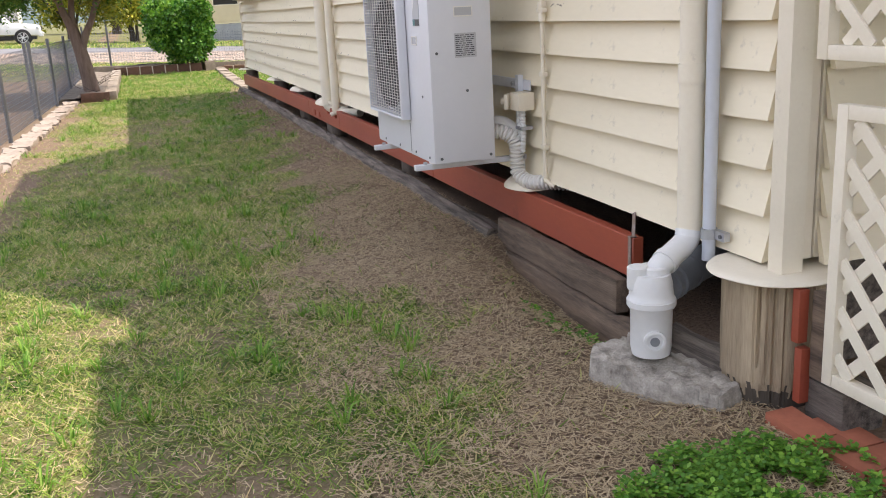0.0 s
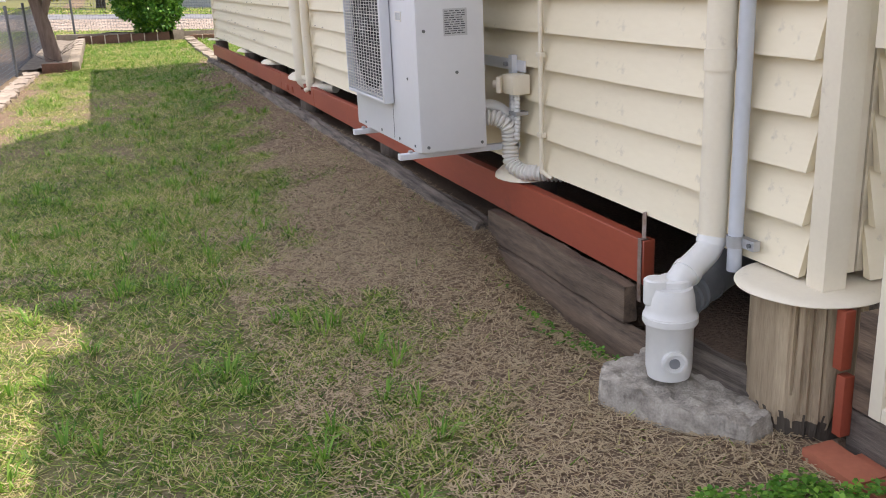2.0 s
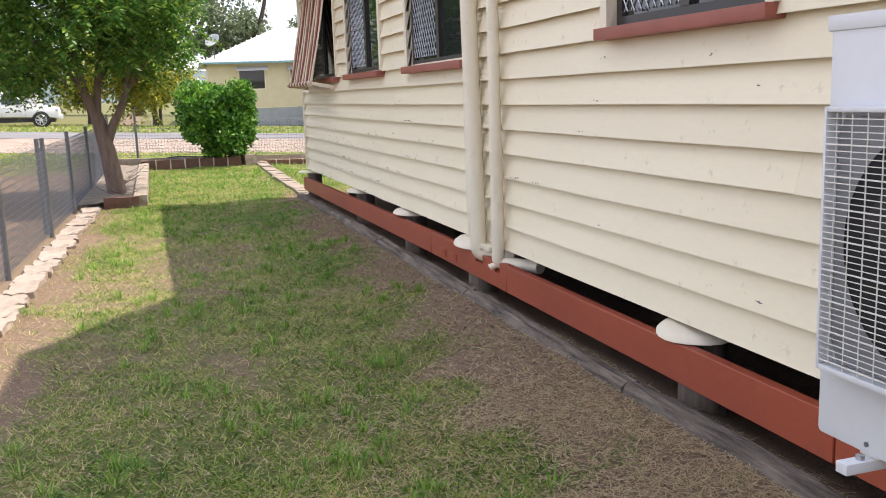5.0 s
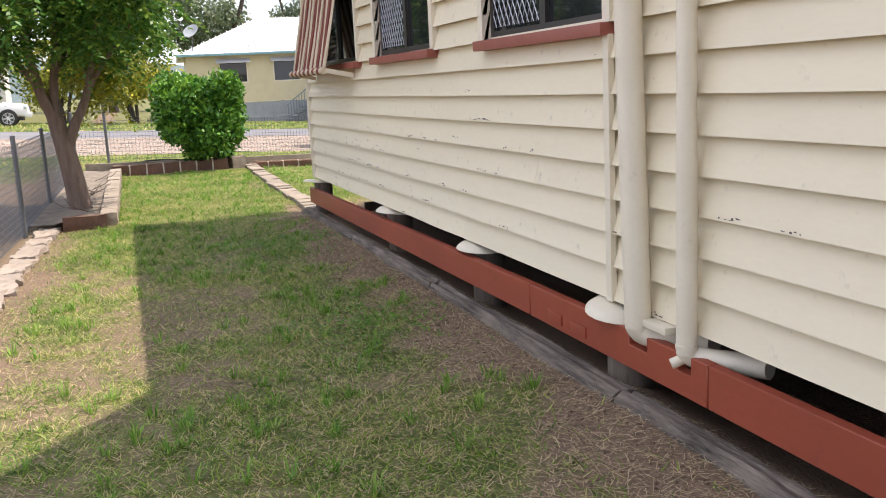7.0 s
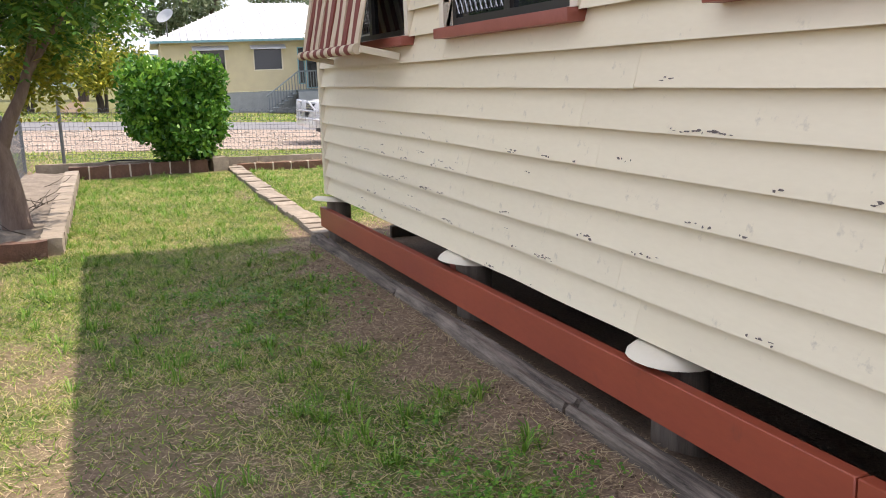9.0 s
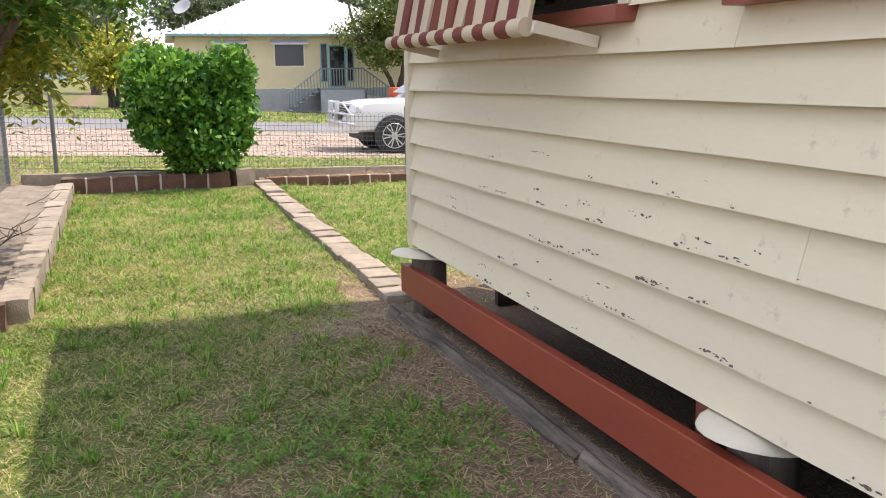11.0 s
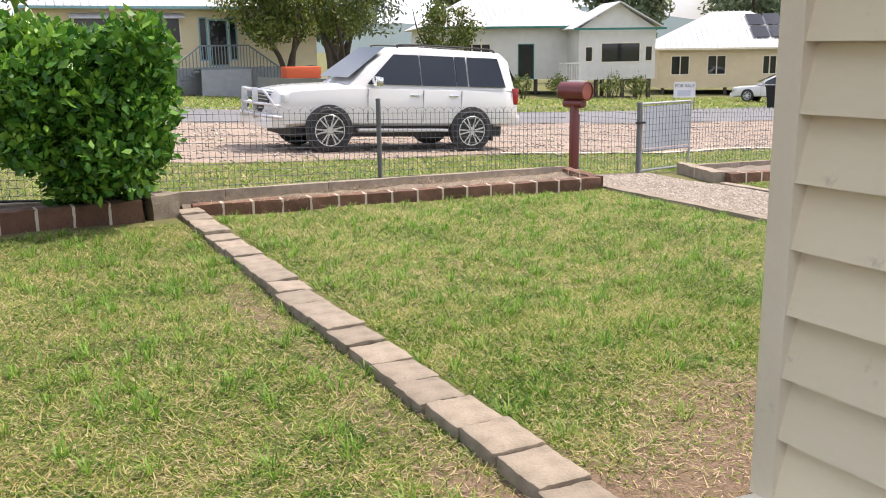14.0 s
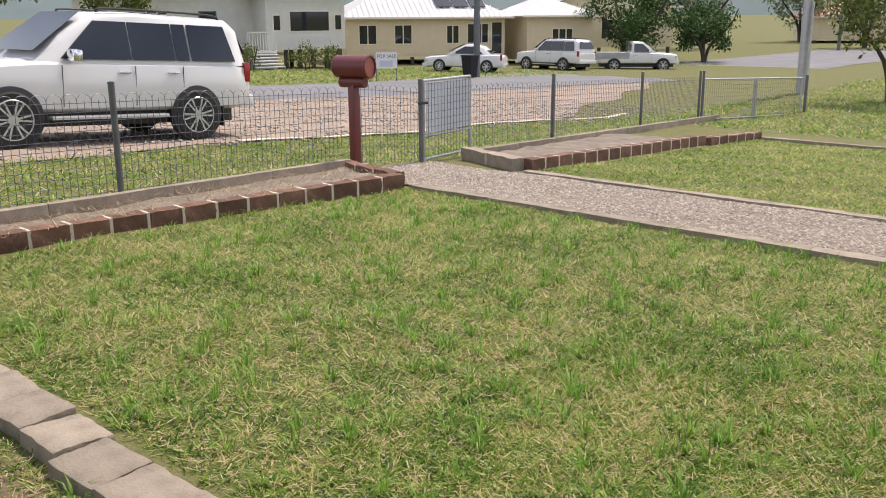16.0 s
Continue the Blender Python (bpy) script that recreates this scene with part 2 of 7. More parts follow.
M_TREELEAF = leaf_mat("pinnate leaf", (0.04, 0.13, 0.022), (0.09, 0.22, 0.035), (0.26, 0.36, 0.05), 0.45, 0.35)
M_GUM = leaf_mat("grey green gum leaf", (0.10, 0.15, 0.08), (0.16, 0.21, 0.12), (0.24, 0.28, 0.17), 0.5, 0.2)
M_YELLEAF = leaf_mat("yellow green leaf", (0.12, 0.17, 0.02), (0.28, 0.30, 0.03), (0.48, 0.42, 0.04), 0.5, 0.25)
M_OLIVE = leaf_mat("olive leaf", (0.05, 0.085, 0.016), (0.11, 0.15, 0.03), (0.20, 0.22, 0.05), 0.5, 0.25)
M_DKLEAF = leaf_mat("dark leaf", (0.02, 0.06, 0.015), (0.04, 0.10, 0.02), (0.08, 0.15, 0.03), 0.5, 0.2)
M_GLASS = plain("window glass", (0.02, 0.023, 0.025), 0.04, 0, 0.6)
M_ORANGE = plain("orange plastic", (0.60, 0.10, 0.03), 0.5)
M_GREENPL = plain("green plastic", (0.02, 0.28, 0.17), 0.45)


def ground_material():
    """Soil, thatch and dry patches; the dirt strip beside the house wall."""
    m = bpy.data.materials.new("lawn soil")
    m.use_nodes = True
    n, l = m.node_tree.nodes, m.node_tree.links
    b = n["Principled BSDF"]
    tc = n.new("ShaderNodeTexCoord")

    def noise_node(s, d=6.0):
        t = n.new("ShaderNodeTexNoise")
        t.inputs["Scale"].default_value, t.inputs["Detail"].default_value = s, d
        l.new(tc.outputs["Object"], t.inputs["Vector"])
        return t

    big, mid, fine = noise_node(0.9), noise_node(6), noise_node(60, 8)
    at = n.new("ShaderNodeAttribute")
    at.attribute_name = "cover"
    soil = n.new("ShaderNodeMix")
    soil.data_type = "RGBA"
    soil.inputs["A"].default_value, soil.inputs["B"].default_value = (0.33, 0.235, 0.165, 1), (0.075, 0.052, 0.037, 1)
    l.new(fine.outputs["Fac"], soil.inputs["Factor"])
    green = n.new("ShaderNodeMix")
    green.data_type = "RGBA"
    green.inputs["A"].default_value, green.inputs["B"].default_value = (0.08, 0.12, 0.028, 1), (0.22, 0.18, 0.095, 1)
    l.new(mid.outputs["Fac"], green.inputs["Factor"])
    s = n.new("ShaderNodeMath")
    s.operation = "MULTIPLY_ADD"
    s.inputs[1].default_value = 0.5
    l.new(mid.outputs["Fac"], s.inputs[0])
    l.new(at.outputs["Fac"], s.inputs[2])
    r = n.new("ShaderNodeMapRange")
    r.inputs["From Min"].default_value, r.inputs["From Max"].default_value = 0.45, 1.05
    l.new(s.outputs[0], r.inputs["Value"])
    mx = n.new("ShaderNodeMix")
    mx.data_type = "RGBA"
    l.new(r.outputs["Result"], mx.inputs["Factor"])
    l.new(soil.outputs["Result"], mx.inputs["A"])
    l.new(green.outputs["Result"], mx.inputs["B"])
    l.new(mx.outputs["Result"], b.inputs["Base Color"])
    b.inputs["Roughness"].default_value = 0.95
    b.inputs["Specular IOR Level"].default_value = 0.2
    bp = n.new("ShaderNodeBump")
    bp.inputs["Strength"].default_value, bp.inputs["Distance"].default_value = 0.8, 0.02
    l.new(fine.outputs["Fac"], bp.inputs["Height"])
    l.new(bp.outputs["Normal"], b.inputs["Normal"])
    return m


M_GROUND = ground_material()

# ---- building helpers ----


def finish(name, bm, material, smooth=False):
    me = bpy.data.meshes.new(name)
    bm.to_mesh(me)
    bm.free()
    for m in material if isinstance(material, (list, tuple)) else [material]:
        me.materials.append(m)
    if smooth:
        me.polygons.foreach_set("use_smooth", [True] * len(me.polygons))
    me.set_sharp_from_angle(angle=radians(38))
    return me


def part(name, bm, material, parent=None, label="", smooth=False, at=None):
    """Link a bmesh as one mesh object under a thing or a part."""
    ob = new(name, finish(name, bm, material, smooth))
    if parent is not None:
        ob.parent = parent
    if at is not None:
        ob.matrix_basis = at
    if label:
        ob["label"] = label
    return ob


def share(name, me, parent, at):
    ob = new(name, me)
    ob.parent = parent
    ob.matrix_basis = at
    return ob


def thing(name, label, category, at=None, group="", kind=""):
    ob = new(name)
    ob.empty_display_size = 0.1
    if at is not None:
        ob.matrix_basis = at
    return tagged(ob, label, category, group, kind)


def box(bm, x0, x1, y0, y1, z0, z1, m=None, bevel=0.0, mi=0):
    r = bmesh.ops.create_cube(bm, size=1.0)
    vs = r["verts"]
    t = Matrix.Translation(((x0 + x1) / 2, (y0 + y1) / 2, (z0 + z1) / 2)) @ Matrix.Diagonal((abs(x1 - x0), abs(y1 - y0), abs(z1 - z0), 1))
    bmesh.ops.transform(bm, matrix=(m @ t) if m else t, verts=vs)
    fs = list({f for v in vs for f in v.link_faces})
    for f in fs:
        f.material_index = mi
    if bevel:
        es = list({e for v in vs for e in v.link_edges})
        bmesh.ops.bevel(bm, geom=es, offset=bevel, segments=2, affect="EDGES", profile=0.6)
    return bm


def bx(*a, **k):
    return box(bmesh.new(), *a, **k)


def tube(bm, pts, r, n=10, caps=True):
    """A round bar along points; r is one radius or one for each point."""
    pts = [Vector(p) for p in pts]
    rs = r if isinstance(r, (list, tuple)) else [r] * len(pts)
    rings = []
    side = None
    for i, p in enumerate(pts):
        d = (pts[min(i + 1, len(pts) - 1)] - pts[max(i - 1, 0)]).normalized()
        if side is None:
            side = d.orthogonal().normalized()
        side = (side - d * side.dot(d)).normalized()
        up = d.cross(side)
        rings.append([bm.verts.new(p + (side * math.cos(a) + up * math.sin(a)) * rs[i]) for a in [2 * math.pi * k / n for k in range(n)]])
    for a, b in zip(rings, rings[1:]):
        for k in range(n):
            bm.faces.new((a[k], a[(k + 1) % n], b[(k + 1) % n], b[k])).smooth = True
    if caps:
        bm.faces.new(rings[0][::-1])
        bm.faces.new(rings[-1])
    return bm


def tb(*a, **k):
    return tube(bmesh.new(), *a, **k)


def arc(points, n=8):
    """Smooth a polyline with a Catmull-Rom curve."""
    P = [Vector(points[0])] + [Vector(p) for p in points] + [Vector(points[-1])]
    out = []
    for i in range(1, len(P) - 2):
        for k in range(n):
            t = k / n
            a, b, c, d = P[i - 1], P[i], P[i + 1], P[i + 2]
            out.append(0.5 * ((2 * b) + (c - a) * t + (2 * a - 5 * b + 4 * c - d) * t * t + (3 * b - a - 3 * c + d) * t ** 3))
    out.append(P[-2])
    return out


def lathe(profile, n=24, bm=None, axis=None):
    """Turn a profile of (radius, height) about z."""
    bm = bm or bmesh.new()
    rings = []
    for r, z in profile:
        rings.append([bm.verts.new((r * math.cos(2 * math.pi * k / n), r * math.sin(2 * math.pi * k / n), z)) for k in range(n)])
    for a, b in zip(rings, rings[1:]):
        for k in range(n):
            bm.faces.new((a[k], a[(k + 1) % n], b[(k + 1) % n], b[k])).smooth = True
    bm.faces.new(rings[0][::-1])
    bm.faces.new(rings[-1])
    if axis is not None:
        bmesh.ops.transform(bm, matrix=axis, verts=bm.verts)
    return bm


def prism(outline, y0, y1, bevel=0.0):
    """Extrude an outline in x and z along y."""
    bm = bmesh.new()
    a = [bm.verts.new((x, y0, z)) for x, z in outline]
    b = [bm.verts.new((x, y1, z)) for x, z in outline]
    k = len(a)
    bm.faces.new(a)
    bm.faces.new(b[::-1])
    for i in range(k):
        bm.faces.new((a[i], b[i], b[(i + 1) % k], a[(i + 1) % k]))
    bmesh.ops.recalc_face_normals(bm, faces=bm.faces)
    if bevel:
        bmesh.ops.bevel(bm, geom=bm.edges[:], offset=bevel, segments=2, affect="EDGES")
    return bm


def roughen(bm, amount, scale=6.0, seed=0.0):
    for v in bm.verts:
        p = v.co * scale + Vector((seed, seed * 1.7, seed * 0.3))
        v.co += noise.noise_vector(p) * amount
    return bm


def rough_block(sx, sy, sz, amount, cuts=3, seed=0.0):
    bm = bx(-sx / 2, sx / 2, -sy / 2, sy / 2, 0, sz)
    bmesh.ops.subdivide_edges(bm, edges=bm.edges[:], cuts=cuts, use_grid_fill=True)
    return roughen(bm, amount, 9.0, seed)


def raw_mesh(name, verts, faces_flat, n, material, parent=None, at=None):
    """A mesh from arrays, all faces with n corners."""
    me = bpy.data.meshes.new(name)
    me.vertices.add(len(verts))
    me.vertices.foreach_set("co", np.asarray(verts, np.float32).ravel())
    k = len(faces_flat) // n
    me.loops.add(k * n)
    me.loops.foreach_set("vertex_index", np.asarray(faces_flat, np.int32))
    me.polygons.add(k)
    me.polygons.foreach_set("loop_start", np.arange(0, k * n, n, dtype=np.int32))
    me.polygons.foreach_set("loop_total", np.full(k, n, np.int32))
    me.update(calc_edges=True)
    me.materials.append(material)
    ob = new(name, me)
    if parent is not None:
        ob.parent = parent
    if at is not None:
        ob.matrix_basis = at
    return ob


def smoothstep(a, b, v):
    t = np.clip((v - a) / (b - a), 0, 1)
    return t * t * (3 - 2 * t)


FENCE_A, FENCE_B = 24.75, 0.165
WALL_X = 2.05
HOUSE_Y0, HOUSE_Y1 = 2.5, 17.53


def vnoise(x, y, s):
    """Smooth value noise on a lattice, 0 to 1."""
    x, y = np.asarray(x) * s, np.asarray(y) * s
    ix, iy = np.floor(x), np.floor(y)
    u, v = x - ix, y - iy
    u, v = u * u * (3 - 2 * u), v * v * (3 - 2 * v)

    def h(a, b):
        q = np.sin(a * 127.1 + b * 311.7) * 43758.5453
        return q - np.floor(q)

    return (h(ix, iy) * (1 - u) + h(ix + 1, iy) * u) * (1 - v) + (h(ix, iy + 1) * (1 - u) + h(ix + 1, iy + 1) * u) * v


def ground_z(x, y):
    """Height of the ground: a flat lawn, a bank beside the house, a street that falls to the east."""
    x, y = np.asarray(x, float), np.asarray(y, float)
    lawn = 0.05 - 0.045 * np.clip(np.logaddexp(0, (x - 5) * 1.5) / 1.5, 0, 15)
    west = np.clip((3.4 - x) / 1.4, 0, 1)
    lawn = lawn + 0.005 * np.clip(y - 17, 0, 8) * west + 0.05 * smoothstep(23.3, 24.7, y) * np.clip((2.5 - x) / 0.5, 0, 1)
    bank = 0.10 * smoothstep(0.9, 1.9, x) * smoothstep(3.3, 4.6, y) * (1 - smoothstep(16.8, 17.8, y)) * (1 - smoothstep(2.0, 2.4, x))
    street = 0.25 - 0.052 * np.clip(x, -7, 20) - 0.0325 * np.clip(x - 20, 0, 30)
    f = smoothstep(-0.3, 1.6, y - FENCE_A - FENCE_B * np.clip(x, -20, 30))
    bumps = 0.012 * np.sin(x * 3.1 + 1.3 * np.sin(y * 1.7)) * np.sin(y * 2.3 + x)
    hollow = 0.13 * smoothstep(1.62, 1.86, x + 0.05 * np.sin(y * 5.3)) * smoothstep(2.95, 3.5, y) * (1 - smoothstep(4.45, 4.85, y)) * (1 - smoothstep(2.1, 2.5, x))
    rough = 0.010 * (vnoise(x, y, 6.0) + 0.6 * vnoise(x, y, 15.0) - 0.8) * smoothstep(0.7, 1.5, x) * (1 - smoothstep(17.5, 18.5, y))
    return lawn * (1 - f) + street * f + bank + bumps - hollow + rough


def gz(x, y):
    return float(ground_z(x, y))


def cover(x, y):
    """How much grass grows: none in the dirt strip by the house, patchy on the lawn."""
    x, y = np.asarray(x, float), np.asarray(y, float)
    w = 0.10 * np.sin(y * 2.1) + 0.5 * (vnoise(x, y, 2.6) - 0.5) + 0.3 * (vnoise(x, y, 7.0) - 0.5)
    edge = 1.38 - 0.42 * np.exp(-((y - 4.6) / 2.6) ** 2) + 0.15 * smoothstep(9, 13, y) + w
    strip = smoothstep(edge - 0.22, edge + 0.18, x) * (1 - smoothstep(17.2, 18.4, y)) * smoothstep(0.5, 1.5, y) * (1 - smoothstep(9.2, 9.9, x))
    strip = np.maximum(strip, (x > 1.75) * (1 - smoothstep(18.3, 19.3, y)) * (y > 1.6) * (1 - smoothstep(4.2, 5.2, x)))
    m_ = 0.45 * vnoise(x, y, 0.8) + 0.33 * vnoise(x + 9, y, 2.4) + 0.22 * vnoise(x, y + 5, 8.0)
    c = 0.30 + 0.68 * smoothstep(0.22, 0.50, m_)
    front = smoothstep(17.5, 19.0, y)
    c = c + (0.97 - c) * 0.7 * front
    c = np.where((x > 19) | (y > 44), 0.95, c)
    c = c * np.where((x < -1.7) & (y < 24.6), 0.15, 1.0)
    c = c * (1 - 0.8 * np.exp(-((x - 3.4) / 0.8) ** 2 - ((y - 19.0) / 0.5) ** 2))
    c = c * (1 - 0.65 * np.exp(-((x - 1.83) / 0.2) ** 2) * smoothstep(17.6, 18.4, y) * (1 - smoothstep(21.5, 24, y)))
    leftdirt = 1 - smoothstep(-1.15, -0.85, x + 0.05 * np.sin(y * 4) - 0.045 * np.clip(y - 12, 0, 8))
    return np.clip(c * (1 - 0.93 * strip) * (1 - 0.7 * leftdirt * (x > -1.7)), 0, 1)

# ---- ground, street ----


def grid_mesh(name, xs, ys, material, lift=0.0, kind="structure", label="", category="", zfun=None):
    X, Y = np.meshgrid(xs, ys)
    Z = (zfun or ground_z)(X, Y) + lift
    v = np.stack([X, Y, Z], -1).reshape(-1, 3)
    nx, ny = len(xs), len(ys)
    i = (np.arange(ny - 1)[:, None] * nx + np.arange(nx - 1)[None, :]).ravel()
    f = np.stack([i, i + 1, i + nx + 1, i + nx], -1).ravel()
    ob = raw_mesh(name, v, f, 4, material)
    ob.data.polygons.foreach_set("use_smooth", [True] * len(ob.data.polygons))
    at = ob.data.attributes.new("cover", "FLOAT", "POINT")
    at.data.foreach_set("value", cover(X, Y).ravel().astype(np.float32))
    return tagged(ob, label, category, kind=kind)


far = np.array([40, 60, 100, 200, 500, 1500, 3000.0])
xs = np.concatenate([-far[::-1], np.arange(-30, -3, 1.5), np.arange(-3, 10, 0.1), np.arange(10, 36, 0.6), far])
ys = np.concatenate([-far[::-1], np.arange(-30, -2, 2.0), np.arange(-2, 28, 0.1), np.arange(28, 62, 1.0), far[2:] ])
grid_mesh("ground", xs, ys, M_GROUND, label="patchy green lawn over brown soil", category="ground")


def strip(name, x0, x1, ya, yb, step, material, lift, label, category):
    """A strip of the street that follows the ground; ya and yb give its edges at x."""
    xs_ = np.arange(x0, x1 + 0.01, step)
    ts = np.linspace(0, 1, 9)
    X = np.repeat(xs_[None, :], 9, 0)
    Y = ya(xs_)[None, :] * (1 - ts[:, None]) + yb(xs_)[None, :] * ts[:, None]
    Z = ground_z(X, Y) + lift
    nx = len(xs_)
    i = (np.arange(8)[:, None] * nx + np.arange(nx - 1)[None, :]).ravel()
    f = np.stack([i, i + 1, i + nx + 1, i + nx], -1).ravel()
    ob = raw_mesh(name, np.stack([X, Y, Z], -1).reshape(-1, 3), f, 4, material)
    return tagged(ob, label, category, kind="structure")


strip("gravel_shoulder", -40, 60, lambda x: np.minimum(29.4 + 0.05 * x + 0.25 * np.sin(x * 0.9) + 0.36 * np.clip(x - 17, 0, 60), 39.2), lambda x: 39.4 + 0 * x, 0.5, M_GRAVEL, 0.012, "pinkish gravel parking shoulder along the street", "gravel")
strip("road", -60, 90, lambda x: 39.0 + 0.15 * np.sin(x * 0.6), lambda x: 45.5 + 0.2 * np.clip(x - 25, 0, 20), 1.0, M_ASPHALT, 0.022, "grey worn asphalt street", "road")

# ---- the house ----
PITCH, CLAD_Z = 0.1627, 0.547
WALL_TOP = 3.237


def course(k, y):
    """Height of the lower edge of a course of boards: the courses open a little towards the near corner."""
    return CLAD_Z + 0.003 + k * (0.1625 + 0.0055 * min(1.0, max(0.0, (14.0 - y) / 8.5)))


WINDOWS = [(6.72, 7.98, 1.935), (10.22, 11.72, 1.87), (12.75, 14.26, 1.87), (14.98, 16.88, 1.86)]
WIN_H = 1.15
house = thing("house", "cream weatherboard cottage raised on timber stumps", "house")


def cut_spans(y0, y1, z0, z1):
    """The stretches of a board that no window interrupts."""
    spans = [(y0, y1)]
    for a, b, s in WINDOWS:
        if z1 > s + 0.01 and z0 < s + WIN_H:
            out = []
            for u, v in spans:
                if b <= u or a >= v:
                    out.append((u, v))
                else:
                    if a > u:
                        out.append((u, a))
                    if b < v:
                        out.append((b, v))
            spans = out
    return spans


wall_west = bx(WALL_X + 0.03, WALL_X + 0.13, HOUSE_Y0 + 0.02, HOUSE_Y1 - 0.02, CLAD_Z + 0.02, CLAD_Z + 0.1)
for a, b in cut_spans(HOUSE_Y0 + 0.02, HOUSE_Y1 - 0.02, 1.9, 2.5):
    box(wall_west, WALL_X + 0.03, WALL_X + 0.13, a, b, CLAD_Z + 0.1, WALL_TOP)
for a, b, s in WINDOWS:
    box(wall_west, WALL_X + 0.03, WALL_X + 0.13, a, b, CLAD_Z + 0.1, s - 0.01)
    box(wall_west, WALL_X + 0.03, WALL_X + 0.13, a, b, s + WIN_H, WALL_TOP)
wall_west = part("wall_west", wall_west, M_CREAMTRIM, house)
rb = random.Random(4)


def board_mesh(length, sag=0.0, rise=0.0, pitch=PITCH):
    """One lapped weatherboard along y: thick lower edge, thin top."""
    k = 9
    bm = bmesh.new()
    rows = []
    for i in range(k + 1):
        y = length * i / k
        w = noise.noise(Vector((length * 3.1, y * 1.3, sag))) * 0.005
        r = rise * i / k
        rows.append([bm.verts.new(p) for p in ((-0.028 + w * 0.5, y, r + w), (0.0, y, r + 0.004 + w), (0.03, y, r + pitch + 0.02), (0.022, y, r + pitch + 0.022))])
    for a, b in zip(rows, rows[1:]):
        for j in range(4):
            bm.faces.new((a[j], b[j], b[(j + 1) % 4], a[(j + 1) % 4]))
    bm.faces.new(rows[0][::-1])
    bm.faces.new(rows[-1])
    bmesh.ops.recalc_face_normals(bm, faces=bm.faces)
    return bm


for k in range(16):
    z = CLAD_Z + k * PITCH
    joints = sorted([HOUSE_Y0 + 0.09] + [rb.uniform(5, 7.0) + 4.2 * (k % 2), rb.uniform(12.0, 14.5)] + [HOUSE_Y1 - 0.02])
    for a, b in zip(joints, joints[1:]):
        for u, v in cut_spans(a, b, course(k, (a + b) / 2), course(k + 1, (a + b) / 2)):
            if v - u > 0.03:
                part("weatherboard", board_mesh(v - u - 0.002, k, course(k, v) - course(k, u), course(k + 1, u) - course(k, u)), M_CREAM, wall_west, at=pose(WALL_X + 0.005, u, course(k, u)))
# flaked paint along the lower edges of the boards
rc = np.random.default_rng(8)
V, F = [], []
for q in range(125):
    far_end = q < 80
    y = rc.normal(14.7, 1.0) if q < 60 else rc.uniform(12.0, 17.0) if far_end else rc.uniform(2.8, 12.0)
    k = int(rc.integers(0, 5) if far_end else rc.integers(0, 9))
    edge = rc.random() < 0.6
    f0 = 0.03 if edge else rc.uniform(0.1, 0.8)
    for s in range(int(rc.integers(1, 7))):
        y += rc.uniform(0.012, 0.045)
        z = course(k, y) + 0.004 + (f0 + rc.uniform(0, 0.10)) * PITCH * 0.9
        xo = WALL_X + 0.005 - 0.028 + 0.050 * (z - course(k, y)) / PITCH - 0.0032
        w_, h_ = rc.uniform(0.004, 0.02), rc.uniform(0.0015, 0.006)
        b0 = len(V)
        for c in range(8):
            a = c * math.pi / 4
            r_ = rc.uniform(0.3, 1.4)
            dz = h_ * r_ * math.sin(a)
            V.append((xo + 0.050 * dz / PITCH, y + w_ * r_ * math.cos(a), z + dz))
        for c in range(1, 7):
            F += [b0, b0 + c + 1, b0 + c]
M_CHIP = mat("bare grey timber under flaked paint", (0.20, 0.17, 0.15), (0.10, 0.08, 0.07), 0.9, 30, 90, 0.2)
chips = raw_mesh("paint_flake", V, F, 3, M_CHIP, wall_west)
chips["kind"] = "stuff"
# return wall at the near corner and the end wall
wall_south = part("wall_south", bx(WALL_X + 0.14, 9.0, HOUSE_Y0 + 0.02, HOUSE_Y0 + 0.12, CLAD_Z + 0.02, WALL_TOP), M_CREAMTRIM, house)
wall_north = part("wall_north", bx(WALL_X + 0.14, 9.0, HOUSE_Y1 - 0.12, HOUSE_Y1 - 0.02, CLAD_Z + 0.02, WALL_TOP), M_CREAMTRIM, house)
part("wall_east", bx(9.0, 9.1, HOUSE_Y0, HOUSE_Y1, CLAD_Z, WALL_TOP), M_CREAMTRIM, house)
# added skirts, out of view, keep daylight from under the floor
part("base_skirt", bx(8.9, 8.98, HOUSE_Y0, HOUSE_Y1 - 1.2, -0.2, CLAD_Z), M_OLDWOOD, house)
part("base_skirt", bx(2.37, 8.9, HOUSE_Y0 + 0.2, HOUSE_Y0 + 0.26, -0.1, CLAD_Z), M_OLDWOOD, house)
part("house_floor", bx(WALL_X + 0.14, 9.0, HOUSE_Y0 + 0.13, HOUSE_Y1 - 0.13, 0.62, 0.72), M_OLDWOOD, house)
for k in range(16):
    z = CLAD_Z + k * PITCH
    part("weatherboard", board_mesh(6.8, k, 0.0, 0.168), M_CREAM, wall_south, at=pose(9.0, HOUSE_Y0 + 0.0, course(k, HOUSE_Y0), 0, 0, 90))
    part("weatherboard", board_mesh(6.8, k + 40), M_CREAM, wall_north, at=pose(WALL_X + 0.08, HOUSE_Y1 + 0.0, z, 0, 0, -90))
for y in (HOUSE_Y0 - 0.025, HOUSE_Y1 - 0.04):
    part("corner_board", bx(WALL_X - 0.028, WALL_X + 0.06, y, y + 0.075, CLAD_Z - 0.01, WALL_TOP, bevel=0.004), M_CREAMTRIM, house)

# unseen roof: low north section, cross gable over the south fitted to the lawn's shadow
EAVE = WALL_TOP + 0.05
GY0, GY1, PEAK = 4.5, 11.25, WALL_TOP + 1.85


